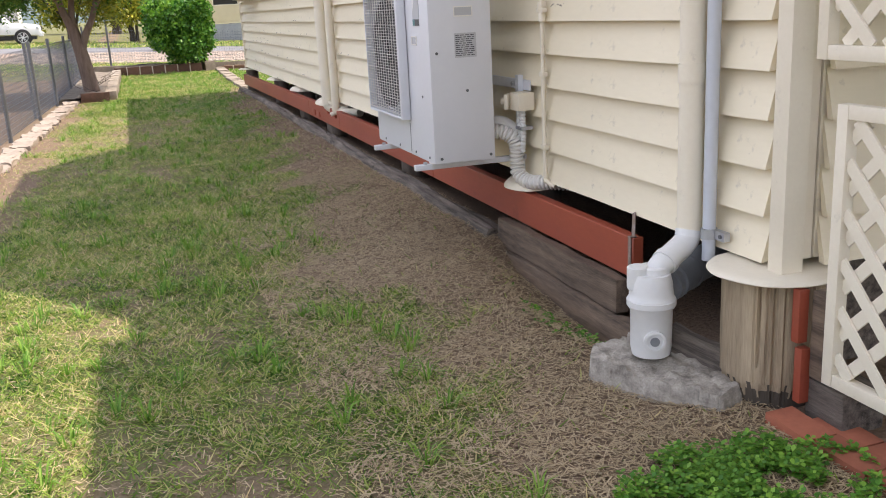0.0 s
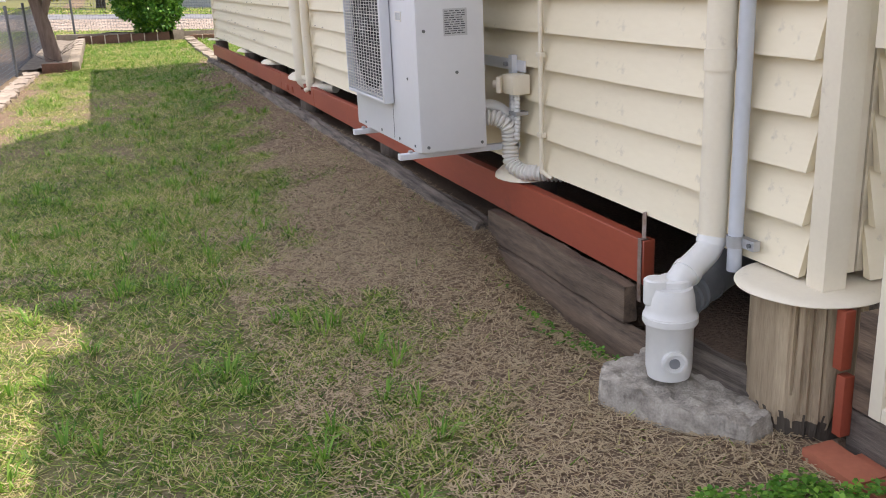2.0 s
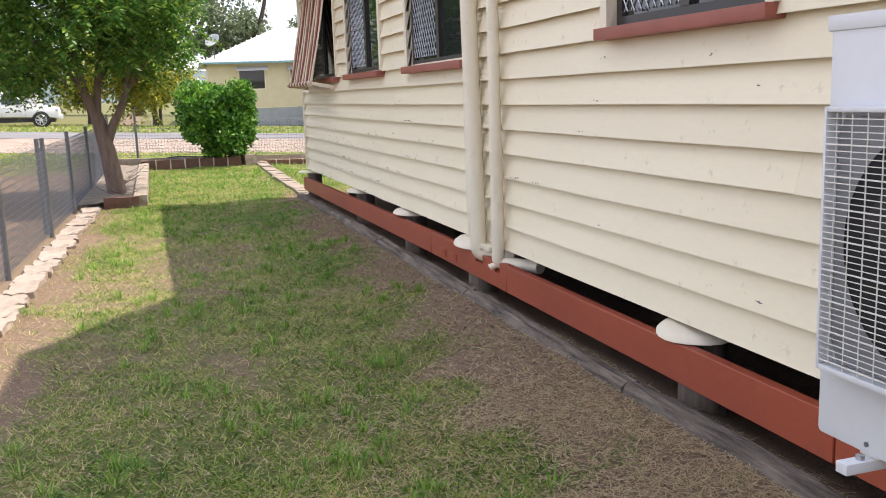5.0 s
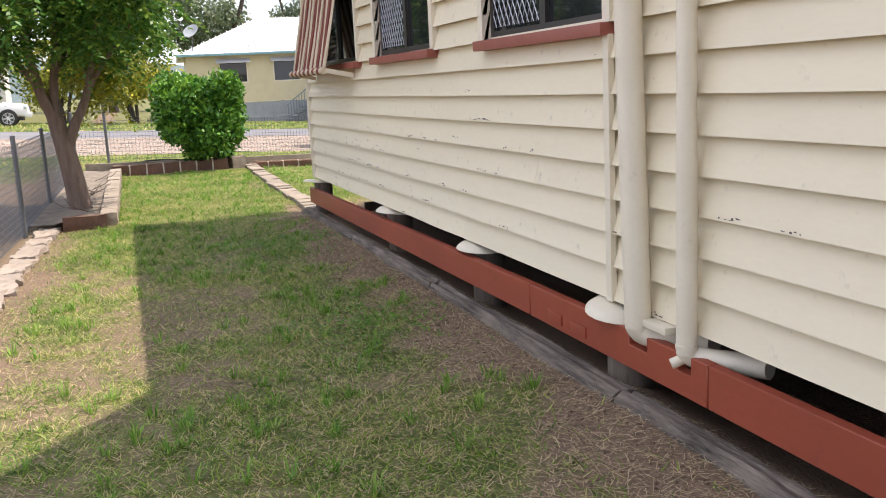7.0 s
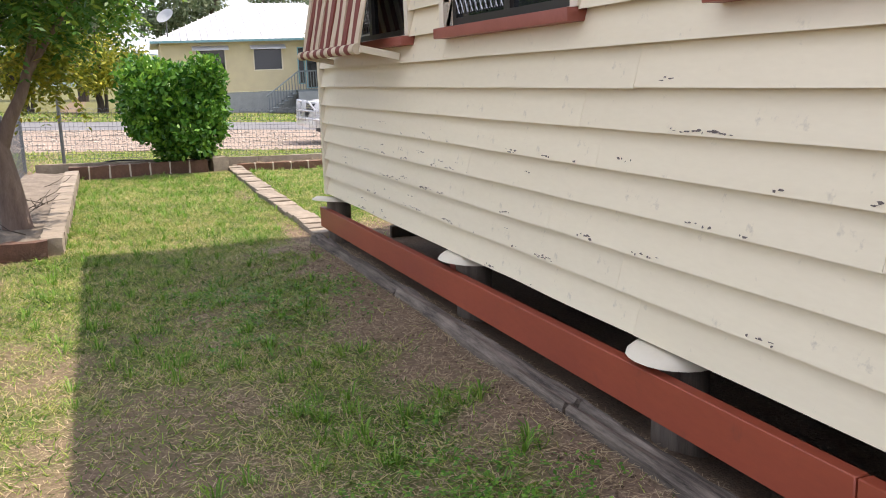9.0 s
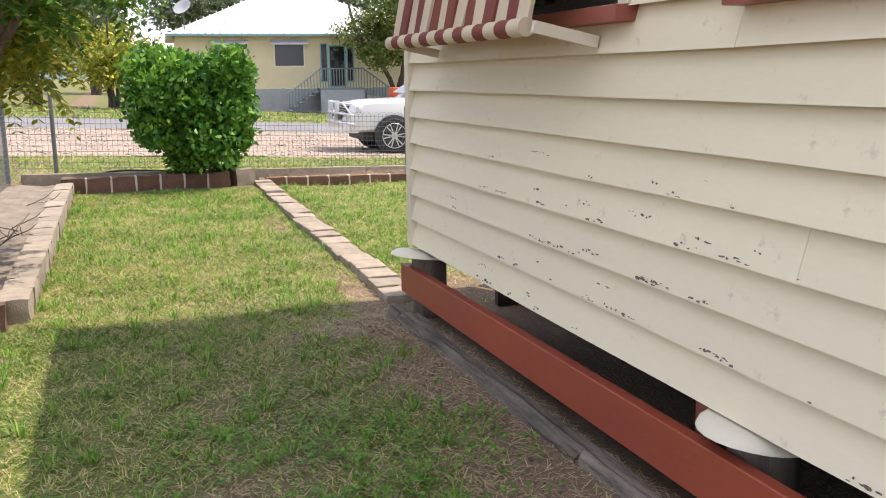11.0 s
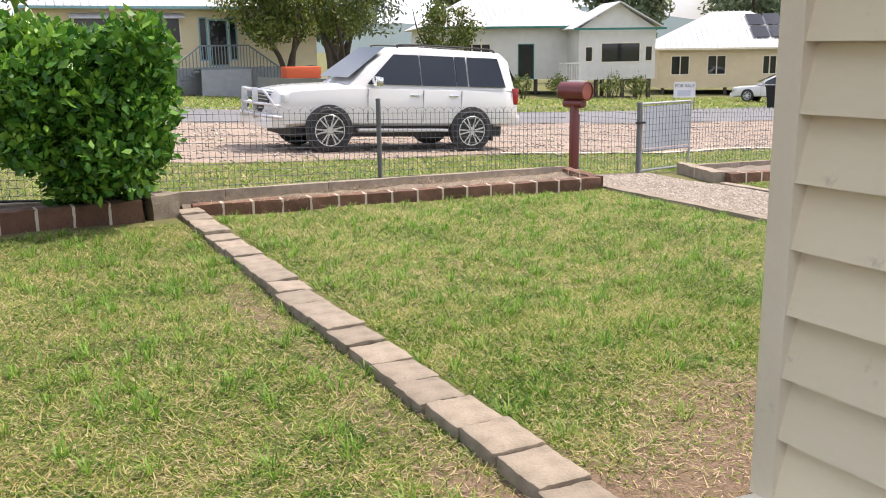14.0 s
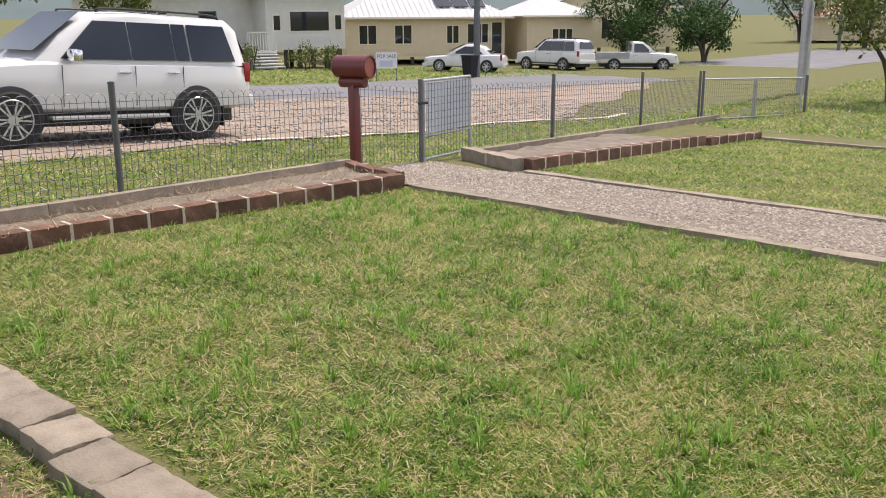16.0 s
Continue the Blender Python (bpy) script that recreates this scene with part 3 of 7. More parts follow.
def slab(bm, quad, t=0.06):
    q = [Vector(p) for p in quad]
    nrm = (q[1] - q[0]).cross(q[2] - q[0]).normalized() * t
    a = [bm.verts.new(p) for p in q]
    b = [bm.verts.new(p - nrm) for p in q]
    bm.faces.new(a)
    bm.faces.new(b[::-1])
    k = len(q)
    for i in range(k):
        bm.faces.new((a[i], b[i], b[(i + 1) % k], a[(i + 1) % k]))


EX = WALL_X - 0.40
bm = bmesh.new()
slab(bm, [(EX, 4.2, EAVE), (9.5, 4.2, EAVE), (9.5, HOUSE_Y1 + 0.40, EAVE), (EX, HOUSE_Y1 + 0.40, EAVE)])
# added slab past the near corner keeps the close lawn in shade
slab(bm, [(EX - 0.15, -4.0, EAVE), (9.5, -4.0, EAVE), (9.5, 4.19, EAVE), (EX - 0.15, 4.19, EAVE)])
slab(bm, [(EX, GY0, EAVE + 0.02), (9.5, GY0, EAVE + 0.02), (9.5, GY0 + 1.2, PEAK), (EX, GY0 + 1.2, PEAK)])
slab(bm, [(EX, GY0 + 1.2, PEAK), (9.5, GY0 + 1.2, PEAK), (9.5, GY1 - 1.4, PEAK), (EX, GY1 - 1.4, PEAK)])
slab(bm, [(EX, GY1 - 1.4, PEAK), (9.5, GY1 - 1.4, PEAK), (9.5, GY1, EAVE + 0.02), (EX, GY1, EAVE + 0.02)])
bmesh.ops.recalc_face_normals(bm, faces=bm.faces)
part("roof", bm, M_ROOFWHITE, house, "unseen pale corrugated roof, its eaves and gable shaped to cast shadow")
# made-up upright panel under the gable, closes its shadow outline
bm = bmesh.new()
slab(bm, [(EX + 0.1, GY0, EAVE), (EX + 0.1, GY1, EAVE), (EX + 0.1, GY1 - 1.4, PEAK - 0.05), (EX + 0.1, GY0 + 1.2, PEAK - 0.05)], 0.05)
part("shadow_gable", bm, M_CREAMTRIM, house)


def window(a, b, s, split=0.5, screen=False):
    """An aluminium slider behind a timber sill, with a diamond security screen."""
    w = thing("window", "dark aluminium sliding window with terracotta painted sill", "window", kind="structure")
    f = bmesh.new()
    x0, x1 = WALL_X + 0.03, WALL_X + 0.075
    box(f, x0, x1, a, a + 0.05, s, s + WIN_H)
    box(f, x0, x1, b - 0.05, b, s, s + WIN_H)
    box(f, x0, x1, a + 0.05, b - 0.05, s, s + 0.05)
    box(f, x0, x1, a + 0.05, b - 0.05, s + WIN_H - 0.05, s + WIN_H)
    m = a + (b - a) * split
    box(f, x0 - 0.006, x1, m - 0.035, m + 0.035, s + 0.05, s + WIN_H - 0.05)
    part("window_frame", f, M_BLACKFRAME, w)
    part("pane", bx(x0 + 0.02, x0 + 0.026, a + 0.05, b - 0.05, s + 0.05, s + WIN_H - 0.05), M_GLASS, w)
    part("window_sill", bx(WALL_X - 0.075, WALL_X + 0.03, a - 0.06, b + 0.06, s - 0.062, s - 0.002, bevel=0.006), M_SILL, w)
    part("casing", bx(WALL_X - 0.03, WALL_X + 0.028, a - 0.07, a, s, s + WIN_H + 0.06), M_CREAMTRIM, w)
    part("casing", bx(WALL_X - 0.03, WALL_X + 0.028, b, b + 0.07, s, s + WIN_H + 0.06), M_CREAMTRIM, w)
    bm = bmesh.new()
    u0, u1, z0, z1 = m + 0.05, b - 0.06, s + 0.07, s + WIN_H - 0.07
    k = 0.055
    for i in range(-30, 40):
        for sg in (1, -1):
            # clip the diagonal to the screen
            p = []
            c = u0 + i * k * 1.2
            zz = z0 if sg > 0 else z1
            ya, yb_ = c, c + (z1 - z0) * 0.62
            t0 = max(0.0, (u0 - ya) / (yb_ - ya))
            t1 = min(1.0, (u1 - ya) / (yb_ - ya))
            if t1 > t0:
                za, zb = (z0, z1) if sg > 0 else (z1, z0)
                tube(bm, [(x0 - 0.004, ya + (yb_ - ya) * t0, za + (zb - za) * t0), (x0 - 0.004, ya + (yb_ - ya) * t1, za + (zb - za) * t1)], 0.0035, 3, False)
    part("security_screen", bm, M_GALV, w, "diamond pattern metal screen")


for a, b, s in WINDOWS:
    window(a, b, s)

# striped awning over the far window
awning = thing("awning", "faded red and cream striped canvas window awning", "awning")
AW0, AW1, AWX, AWZ = 15.17, 16.93, 1.76, 1.80
nst = 15
for i in range(nst):
    y0 = AW0 + (AW1 - AW0) * i / nst
    y1 = AW0 + (AW1 - AW0) * (i + 1) / nst
    bm = bmesh.new()
    rows = []
    for j in range(9):
        t = j / 8
        xx = WALL_X - 0.04 - (WALL_X - 0.04 - AWX) * t
        zz = 3.15 - (3.15 - AWZ) * t - 0.07 * math.sin(math.pi * t)
        fold = 0.012 * math.sin(i * 1.9 + j * 0.6)
        rows.append([bm.verts.new(p) for p in ((xx + fold, y0, zz), (xx + fold * 0.6, y1, zz), (xx + 0.006, y1, zz + 0.004), (xx + 0.006, y0, zz + 0.004))])
    for a, b in zip(rows, rows[1:]):
        for k in range(4):
            bm.faces.new((a[k], b[k], b[(k + 1) % 4], a[(k + 1) % 4]))
    part("canvas_stripe", bm, M_STRIPE_R if i % 2 else M_STRIPE_C, awning)
    part("roll_band", tb([(AWX - 0.01, y0 + 0.002, AWZ - 0.01), (AWX - 0.01, y1, AWZ - 0.01)], 0.036, 12), M_STRIPE_R if i % 2 else M_STRIPE_C, awning)
for y in (AW0 - 0.03, AW1 + 0.01):
    part("arm", box(bmesh.new(), 0, 0.275, -0.012, 0.012, -0.022, 0.022, pose(AWX, y, AWZ - 0.01, 0, 12, 0)), M_CREAMTRIM, awning)

# ---- under the house ----
beam = thing("floor_beam", "red oxide painted timber perimeter beam", "beam")


def beam_top(y):
    """The beam dips a little towards the far corner."""
    return 0.466 - 0.0075 * max(0.0, y - 11.0)


def beam_length(y0, y1, cuts=()):
    """One board of the beam, with notches (start, end, floor) cut into its top edge."""
    top = [(y0, beam_top(y0))]
    for a, b, z in cuts:
        top += [(a, beam_top(a)), (a, z), (b, z), (b, beam_top(b))]
    top.append((y1, beam_top(y1)))
    bottom = [(y1, beam_top(y1) - 0.185), (y0, beam_top(y0) - 0.185)]
    bm = bmesh.new()
    rows = [[bm.verts.new((x, y, z)) for y, z in top + bottom] for x in (1.975, 2.03)]
    k = len(rows[0])
    bm.faces.new(rows[0])
    bm.faces.new(rows[1][::-1])
    for i in range(k):
        bm.faces.new((rows[0][i], rows[0][(i + 1) % k], rows[1][(i + 1) % k], rows[1][i]))
    bmesh.ops.recalc_face_normals(bm, faces=bm.faces)
    bmesh.ops.bevel(bm, geom=bm.edges[:], offset=0.004, segments=1, affect="EDGES")
    return part("beam_length", bm, M_RED, beam)


for a, b, cuts in ((3.39, 6.21, ()), (6.218, 9.325, ()), (9.333, 11.03, ((9.447, 9.55, 0.385), (9.784, 9.935, 0.395))), (11.038, HOUSE_Y1 + 0.04, ())):
    beam_length(a, b, cuts)
for a in (10.35, 10.62):
    part("splice_block", bx(1.966, 1.976, a, a + 0.16, 0.315, 0.375, bevel=0.002), M_RED, beam)

ant = lathe([(0.0, 0.012), (0.06, 0.012), (0.14, 0.006), (0.165, -0.012), (0.17, -0.024), (0.16, -0.020), (0.10, -0.008), (0.0, -0.004)], 22)
ANT_ME = finish("ant_cap", roughen(ant, 0.006, 5), M_CREAMTRIM, True)
STUMP_ME = finish("stump_post", roughen(lathe([(0.11, -0.35), (0.115, 0.0), (0.11, 0.485)], 18), 0.01, 7), M_STUMPMID, True)
for i, y in enumerate((4.65, 7.30, 10.17, 12.12, 14.25, 17.42)):
    s = thing("house_stump", "grey timber house stump with cream metal ant cap", "stump", pose(2.12 if y > 17 or y < 5 or 10 < y < 11 else 2.16, y, 0), group="house stumps")
    share("post", STUMP_ME, s, pose(0, 0, 0.02))
    share("ant_cap", ANT_ME, s, pose(-0.03, 0, 0.518 if y < 17 else 0.505, 0, -3 - 2 * (i % 3), 40 * i) @ Matrix.Diagonal((1.28, 1.28, 1, 1) if y > 17 else (1.12, 1.12, 1.3, 1)))
    if 14 < y < 15:
        part("packing_block", bx(-0.04, 0.04, 0.22, 0.31, 0.30, 0.62, bevel=0.004), M_SILL, s, "red painted timber packer")
for xx in (4.2, 6.2, 8.2):
    for y in (4.45, 7.35, 10.35, 13.2, 15.7):
        s = thing("house_stump", "grey timber house stump", "stump", pose(xx, y, 0), group="house stumps")
        share("post", STUMP_ME, s, pose(0, 0, 0.17))

# big corner stump
cs = thing("corner_stump", "thick split bleached timber corner stump with round cream cap", "stump", pose(2.10, 2.615, 0))
bm = bmesh.new()
rings = []
K = 150
rcs = random.Random(12)
cracks = {rcs.randrange(K): (rcs.uniform(0.010, 0.026), rcs.uniform(0.0, 0.25)) for _ in range(26)}
for j in range(27):
    z = -0.25 + 0.77 * j / 26
    ring = []
    for k in range(K):
        a = 2 * math.pi * k / K
        dent = 0.005 * noise.noise(Vector((4 * math.cos(a), 4 * math.sin(a), z * 1.2))) + 0.0025 * noise.noise(Vector((k * 0.7, z * 2.0, 3)))
        if k in cracks and z > cracks[k][1]:
            dent += cracks[k][0] * (0.5 + 0.5 * noise.noise(Vector((k, z * 6, 1))))
        if z < 0.11 + 0.04 * noise.noise(Vector((k * 0.4, 0, 0))):
            dent += 0.012
        ring.append(bm.verts.new(((0.178 - dent) * math.cos(a), (0.178 - dent) * math.sin(a), z)))
    rings.append(ring)
for a, b in zip(rings, rings[1:]):
    for k in range(K):
        f = bm.faces.new((a[k], a[(k + 1) % K], b[(k + 1) % K], b[k]))
        f.smooth = True
        f.material_index = 1 if f.calc_center_median().z < 0.11 + 0.04 * noise.noise(Vector((k * 0.4, 0, 0))) else 0
part("post", bm, [M_STUMP, M_STUMPDK], cs)
part("ant_cap", roughen(lathe([(0.0, 0.008), (0.2, 0.006), (0.222, -0.002), (0.232, -0.012), (0.228, -0.016), (0.0, -0.006)], 48), 0.005, 6), M_CREAMTRIM, cs, "cream painted metal cap", True, pose(-0.01, -0.01, 0.532))

# sleepers along the bank and planks near the corner


def gnarled(length, hw, hh, seed):
    """A weathered baulk along y: worn arrises and long open cracks."""
    bm = bmesh.new()
    n_, m_ = 70, 28
    rings = []
    for i in range(n_ + 1):
        y = -length / 2 + length * i / n_
        ring = []
        for k in range(m_):
            a = 2 * math.pi * k / m_
            c, d = math.cos(a), math.sin(a)
            r = (abs(c) ** 5 + abs(d) ** 5) ** (-0.2)
            q = Vector((c * 2.2 + seed * 3.1, y * 0.9, d * 2.2))
            wear = 0.020 * noise.noise(q) + 0.010 * noise.noise(Vector((k * 1.3 + seed, y * 1.6, 5))) + 0.006 * noise.noise(Vector((k * 3.7, y * 9.0, seed)))
            if (k * 7 + int(seed) * 5) % 11 == 0:
                wear -= 0.012 + 0.010 * noise.noise(Vector((k, y * 1.5, seed)))
            ring.append(bm.verts.new((c * (hw * r + wear), y, d * (hh * r + wear))))
        rings.append(ring)
    for a, b in zip(rings, rings[1:]):
        for k in range(m_):
            bm.faces.new((a[k], b[k], b[(k + 1) % m_], a[(k + 1) % m_]))
    bm.faces.new(rings[0])
    bm.faces.new(rings[-1][::-1])
    bmesh.ops.recalc_face_normals(bm, faces=bm.faces)
    return bm


yy = 4.85
i = 0
while yy < 17.2:
    L = min(rb.uniform(2.2, 2.7), 17.42 - yy)
    t = thing("sleeper", "grey cracked old timber garden sleeper", "sleeper", pose(1.90 + rb.uniform(-0.012, 0.012), yy + L / 2, 0.0, 0, 0, rb.uniform(-0.5, 0.5)), group="sleepers beside the house")
    part("sleeper_body", gnarled(L - 0.02, 0.072, 0.120, i), M_OLDWOOD, t, at=pose(0, 0, 0.080 - 0.012 * (yy > 14), 0, 6, 0))
    yy += L
    i += 1
for z0, z1, a, b, xx in ((0.118, 0.272, 3.43, 4.83, 1.945), (-0.07, 0.108, 3.1, 4.9, 1.925)):
    t = thing("plank", "weathered brown hardwood plank set on edge", "plank", pose(xx, (a + b) / 2, 0), group="planks at the corner")
    bm = bx(-0.03, 0.03, (a - b) / 2, (b - a) / 2, z0, z1, bevel=0.006)
    bmesh.ops.subdivide_edges(bm, edges=[e for e in bm.edges if e.calc_length() > 0.8], cuts=40)
    part("plank_body", roughen(roughen(bm, 0.008, 5, z0), 0.004, 22, z0), M_PLANK, t)

# ---- pipes on the wall ----


def clip_ring(bm, x, y, z, r):
    box(bm, x - r - 0.006, x + r + 0.006, y - r - 0.004, y + r + 0.03, z - 0.012, z + 0.012)


PX = WALL_X - 0.075
dp = thing("downpipe", "cream painted round downpipe with elbow at its foot", "pipe")
part("pipe_length", tb([(PX, 9.852, 0.50), (PX, 9.91, 1.84), (PX, 9.95, 3.2)], 0.060, 24), M_CREAMTRIM, dp)
part("elbow", tb(arc([(PX, 9.855, 0.54), (PX + 0.006, 9.855, 0.505), (PX + 0.03, 9.84, 0.475), (PX + 0.075, 9.79, 0.465), (PX + 0.135, 9.69, 0.465), (PX + 0.20, 9.56, 0.47)], 5), 0.062, 20), M_CREAMTRIM, dp)
part("band", bx(PX - 0.01, WALL_X - 0.02, 9.62, 9.80, 0.515, 0.548, bevel=0.004), M_CREAMTRIM, dp, "cream strap holding the pipe foot")
dp = thing("downpipe", "narrow cream painted waste pipe down the wall", "pipe")
part("pipe_length", tb([(PX + 0.01, 9.488, 0.48), (PX + 0.01, 9.488, 3.2)], 0.041, 20), M_CREAMTRIM, dp)
part("pipe_socket", tb([(PX + 0.01, 9.488, 0.47), (PX + 0.01, 9.488, 1.335)], 0.0435, 20), M_CREAMTRIM, dp)
part("socket_ring", tb([(PX + 0.01, 9.488, 0.50), (PX + 0.01, 9.488, 0.512)], 0.047, 20), M_CREAMTRIM, dp)
part("elbow", tb(arc([(PX + 0.01, 9.49, 0.51), (PX + 0.018, 9.49, 0.475), (PX + 0.045, 9.475, 0.455), (PX + 0.085, 9.43, 0.45), (PX + 0.14, 9.33, 0.455), (PX + 0.20, 9.2, 0.46)], 5), 0.046, 18), M_CREAMTRIM, dp)
part("cleanout_plug", tb([(PX - 0.045, 9.52, 0.425), (PX + 0.03, 9.49, 0.458)], 0.023, 12), M_CREAMTRIM, dp)
cv = thing("cover_strip", "cream timber cover strip on the weatherboards", "trim")
part("strip_length", bx(WALL_X - 0.035, WALL_X - 0.005, 10.16, 10.21, 0.545, 1.86), M_CREAMTRIM, cv)

vp = thing("waste_pipe", "cream painted waste pipe running down to a gully", "pipe")
part("pipe_length", tb([(WALL_X - 0.085, 2.945, 0.60), (WALL_X - 0.085, 2.945, 3.2)], 0.048, 18), M_CREAMTRIM, vp)
part("collar", tb([(WALL_X - 0.085, 2.945, 1.17), (WALL_X - 0.085, 2.945, 1.24)], 0.053, 18), M_CREAMTRIM, vp)
part("bend", tb(arc([(1.965, 2.945, 0.63), (1.962, 2.943, 0.59), (1.93, 2.93, 0.555), (1.83, 2.89, 0.515), (1.785, 2.875, 0.485), (1.775, 2.87, 0.44)], 5), 0.047, 20), M_PVC, vp, "white plastic bend")
for p, q in (((1.964, 2.944, 0.605), (1.958, 2.941, 0.580)), ((1.835, 2.892, 0.517), (1.815, 2.884, 0.507)), ((1.775, 2.870, 0.45), (1.775, 2.870, 0.425))):
    part("collar", tb([p, q], 0.052, 20), M_PVC, vp)
cd = thing("conduit", "pale grey plastic conduit fixed with a steel saddle", "pipe")
part("pipe_length", tb([(WALL_X - 0.055, 2.86, 0.50), (WALL_X - 0.055, 2.86, 3.2)], 0.025, 14), M_CONDUIT, cd)
bm = bmesh.new()
tube(bm, [(WALL_X - 0.055, 2.86, 0.585), (WALL_X - 0.055, 2.86, 0.625)], 0.031, 14)
box(bm, WALL_X - 0.052, WALL_X - 0.026, 2.77, 2.84, 0.588, 0.622)
part("saddle", bm, M_GALV, cd, "galvanised steel saddle")
for z in (0.605,):
    part("screw", tb([(WALL_X - 0.06, 2.79, z), (WALL_X - 0.05, 2.79, z)], 0.008, 8), M_POST, cd)

# gully trap on its concrete lump
gt = thing("gully_trap", "white plastic gully trap with a round side plug", "drain", pose(1.752, 2.868, 0.05))
part("trap_body", lathe([(0.072, 0.11), (0.078, 0.14), (0.080, 0.29), (0.088, 0.30), (0.090, 0.335), (0.086, 0.34), (0.082, 0.36), (0.078, 0.40), (0.070, 0.43)], 32), M_PVC, gt, smooth=False)
part("collar", lathe([(0.089, 0.305), (0.093, 0.308), (0.093, 0.33), (0.089, 0.333)], 32), M_PVC, gt)
part("inlet_socket", lathe([(0.050, 0.36), (0.056, 0.365), (0.056, 0.45), (0.050, 0.455)], 26, axis=pose(0.015, 0.01, 0)), M_PVC, gt)
part("inlet_socket", lathe([(0.036, 0.37), (0.040, 0.375), (0.040, 0.455), (0.034, 0.46)], 22, axis=pose(-0.048, 0.02, 0)), M_PVC, gt)
PL = pose(-0.028, -0.072, 0.185, 90, 0, -22)
part("side_plug", lathe([(0.040, -0.02), (0.042, 0.0), (0.042, 0.012), (0.032, 0.014), (0.030, 0.006), (0.022, 0.006)], 24, axis=PL), M_PVC, gt)
part("plug_face", lathe([(0.018, 0.008), (0.018, 0.012)], 18, axis=PL), M_PVCGREY, gt)
dr = thing("drain_pipe", "grey ribbed drain pipe running under the house", "pipe")
part("pipe_length", tb([(1.76, 2.90, 0.385), (1.90, 2.985, 0.385), (2.1, 3.08, 0.41), (2.6, 3.3, 0.44)], 0.070, 20), M_PVCGREY, dr)
for s in (0.25, 0.36, 0.6):
    part("rib", tb([(1.76 + 0.42 * s, 2.90 + 0.24 * s, 0.385 + 0.02 * s), (1.775 + 0.42 * s, 2.909 + 0.24 * s, 0.386 + 0.02 * s)], 0.077, 20), M_PVCGREY, dr)
cl = thing("concrete_lump", "cracked lump of old concrete around the gully", "concrete", pose(1.77, 2.82, 0.0))
bm = bmesh.new()
n_ = 60
# corners of the broken slab, then a ragged rim and a rough, sloping top
RIM = [(-0.24, 0.13), (-0.17, 0.24), (0.05, 0.27), (0.14, 0.10), (0.20, -0.27), (0.06, -0.30), (-0.13, -0.10)]
cells = {}
for i in range(n_ + 1):
    for j in range(n_ + 1):
        lx, ly = -0.36 + 0.72 * i / n_, -0.40 + 0.80 * j / n_
        inside = 1.0
        for (ax_, ay_), (bx_, by_) in zip(RIM, RIM[1:] + RIM[:1]):
            ln_ = math.hypot(bx_ - ax_, by_ - ay_)
            inside = min(inside, ((lx - ax_) * (by_ - ay_) - (ly - ay_) * (bx_ - ax_)) / ln_)
        inside += 0.020 * noise.noise(Vector((lx * 9, ly * 9, 7))) + 0.010 * noise.noise(Vector((lx * 30, ly * 30, 2)))
        top = 0.135 + 0.10 * ly + 0.016 * noise.noise(Vector((lx * 7, ly * 7, 0))) + 0.016 * noise.noise(Vector((lx * 20, ly * 20, 0))) + 0.009 * noise.noise(Vector((lx * 48, ly * 48, 4)))
        drop = min(1.0, max(0.0, 0.5 - inside / 0.022))
        cells[i, j] = bm.verts.new((lx, ly, top * (1 - drop) - 0.10 * drop))
for i in range(n_):
    for j in range(n_):
        bm.faces.new((cells[i, j], cells[i + 1, j], cells[i + 1, j + 1], cells[i, j + 1]))
part("lump", bm, M_CONC, cl, smooth=True)
wd = thing("timber_offcut", "grey split timber offcut leaning beside the stump", "timber", pose(1.93, 2.745, 0.03, 12, 8, 28))
part("offcut", roughen(rough_block(0.065, 0.42, 0.17, 0.012, 5), 0.008, 12), M_OLDWOOD, wd)

M_RUST = mat("rusty grey steel", (0.33, 0.28, 0.25), (0.20, 0.12, 0.08), 0.7, 20, 80, 0.2, metal=0.4)
# strap on the end of the beam
st = thing("steel_strap", "rusty steel strap hanging from the beam end", "strap")
part("strap", box(bx(1.968, 1.971, 3.395, 3.42, 0.21, 0.470), 1.968, 2.0, 3.395, 3.42, 0.468, 0.472), M_RUST, st)
part("strap_tail", box(bmesh.new(), -0.0015, 0.0015, -0.012, 0.012, 0, 0.11, pose(1.99, 3.41, 0.468, -25, 18, 0)), M_RUST, st)

# ---- air conditioner on its wall bracket ----
AX0, AX1, AY0, AY1, AZ0, AZ1 = 1.46, 1.81, 4.55, 5.71, 0.67, 1.80
ac = thing("air_conditioner", "white outdoor air conditioner unit on wall brackets", "air conditioner")
part("casing", bx(AX0, AX1, AY0, AY1, AZ0, AZ1, bevel=0.018), M_ACWHITE, ac)
part("top_cover", bx(AX0 - 0.006, AX1 + 0.006, AY0 - 0.006, AY1 + 0.006, AZ1 - 0.035, AZ1 + 0.006, bevel=0.006), M_ACWHITE, ac)
part("panel_seam", bx(AX0 - 0.0015, AX0 + 0.004, 4.968, 4.972, AZ0 + 0.02, AZ1 - 0.04), M_POST, ac)
GY_0, GY_1, GZ0, GZ1 = 4.935, 5.66, 0.875, 1.575
# flat black sheet on the casing stands in for shade behind the wires
grille = part("fan_grille", bx(AX0 - 0.012, AX0 - 0.003, GY_0 + 0.04, GY_1 - 0.04, GZ0 + 0.04, GZ1 - 0.04), M_DARK, ac, "ivory wire fan grille over a black sheet for the shaded inside")
bm = bmesh.new()
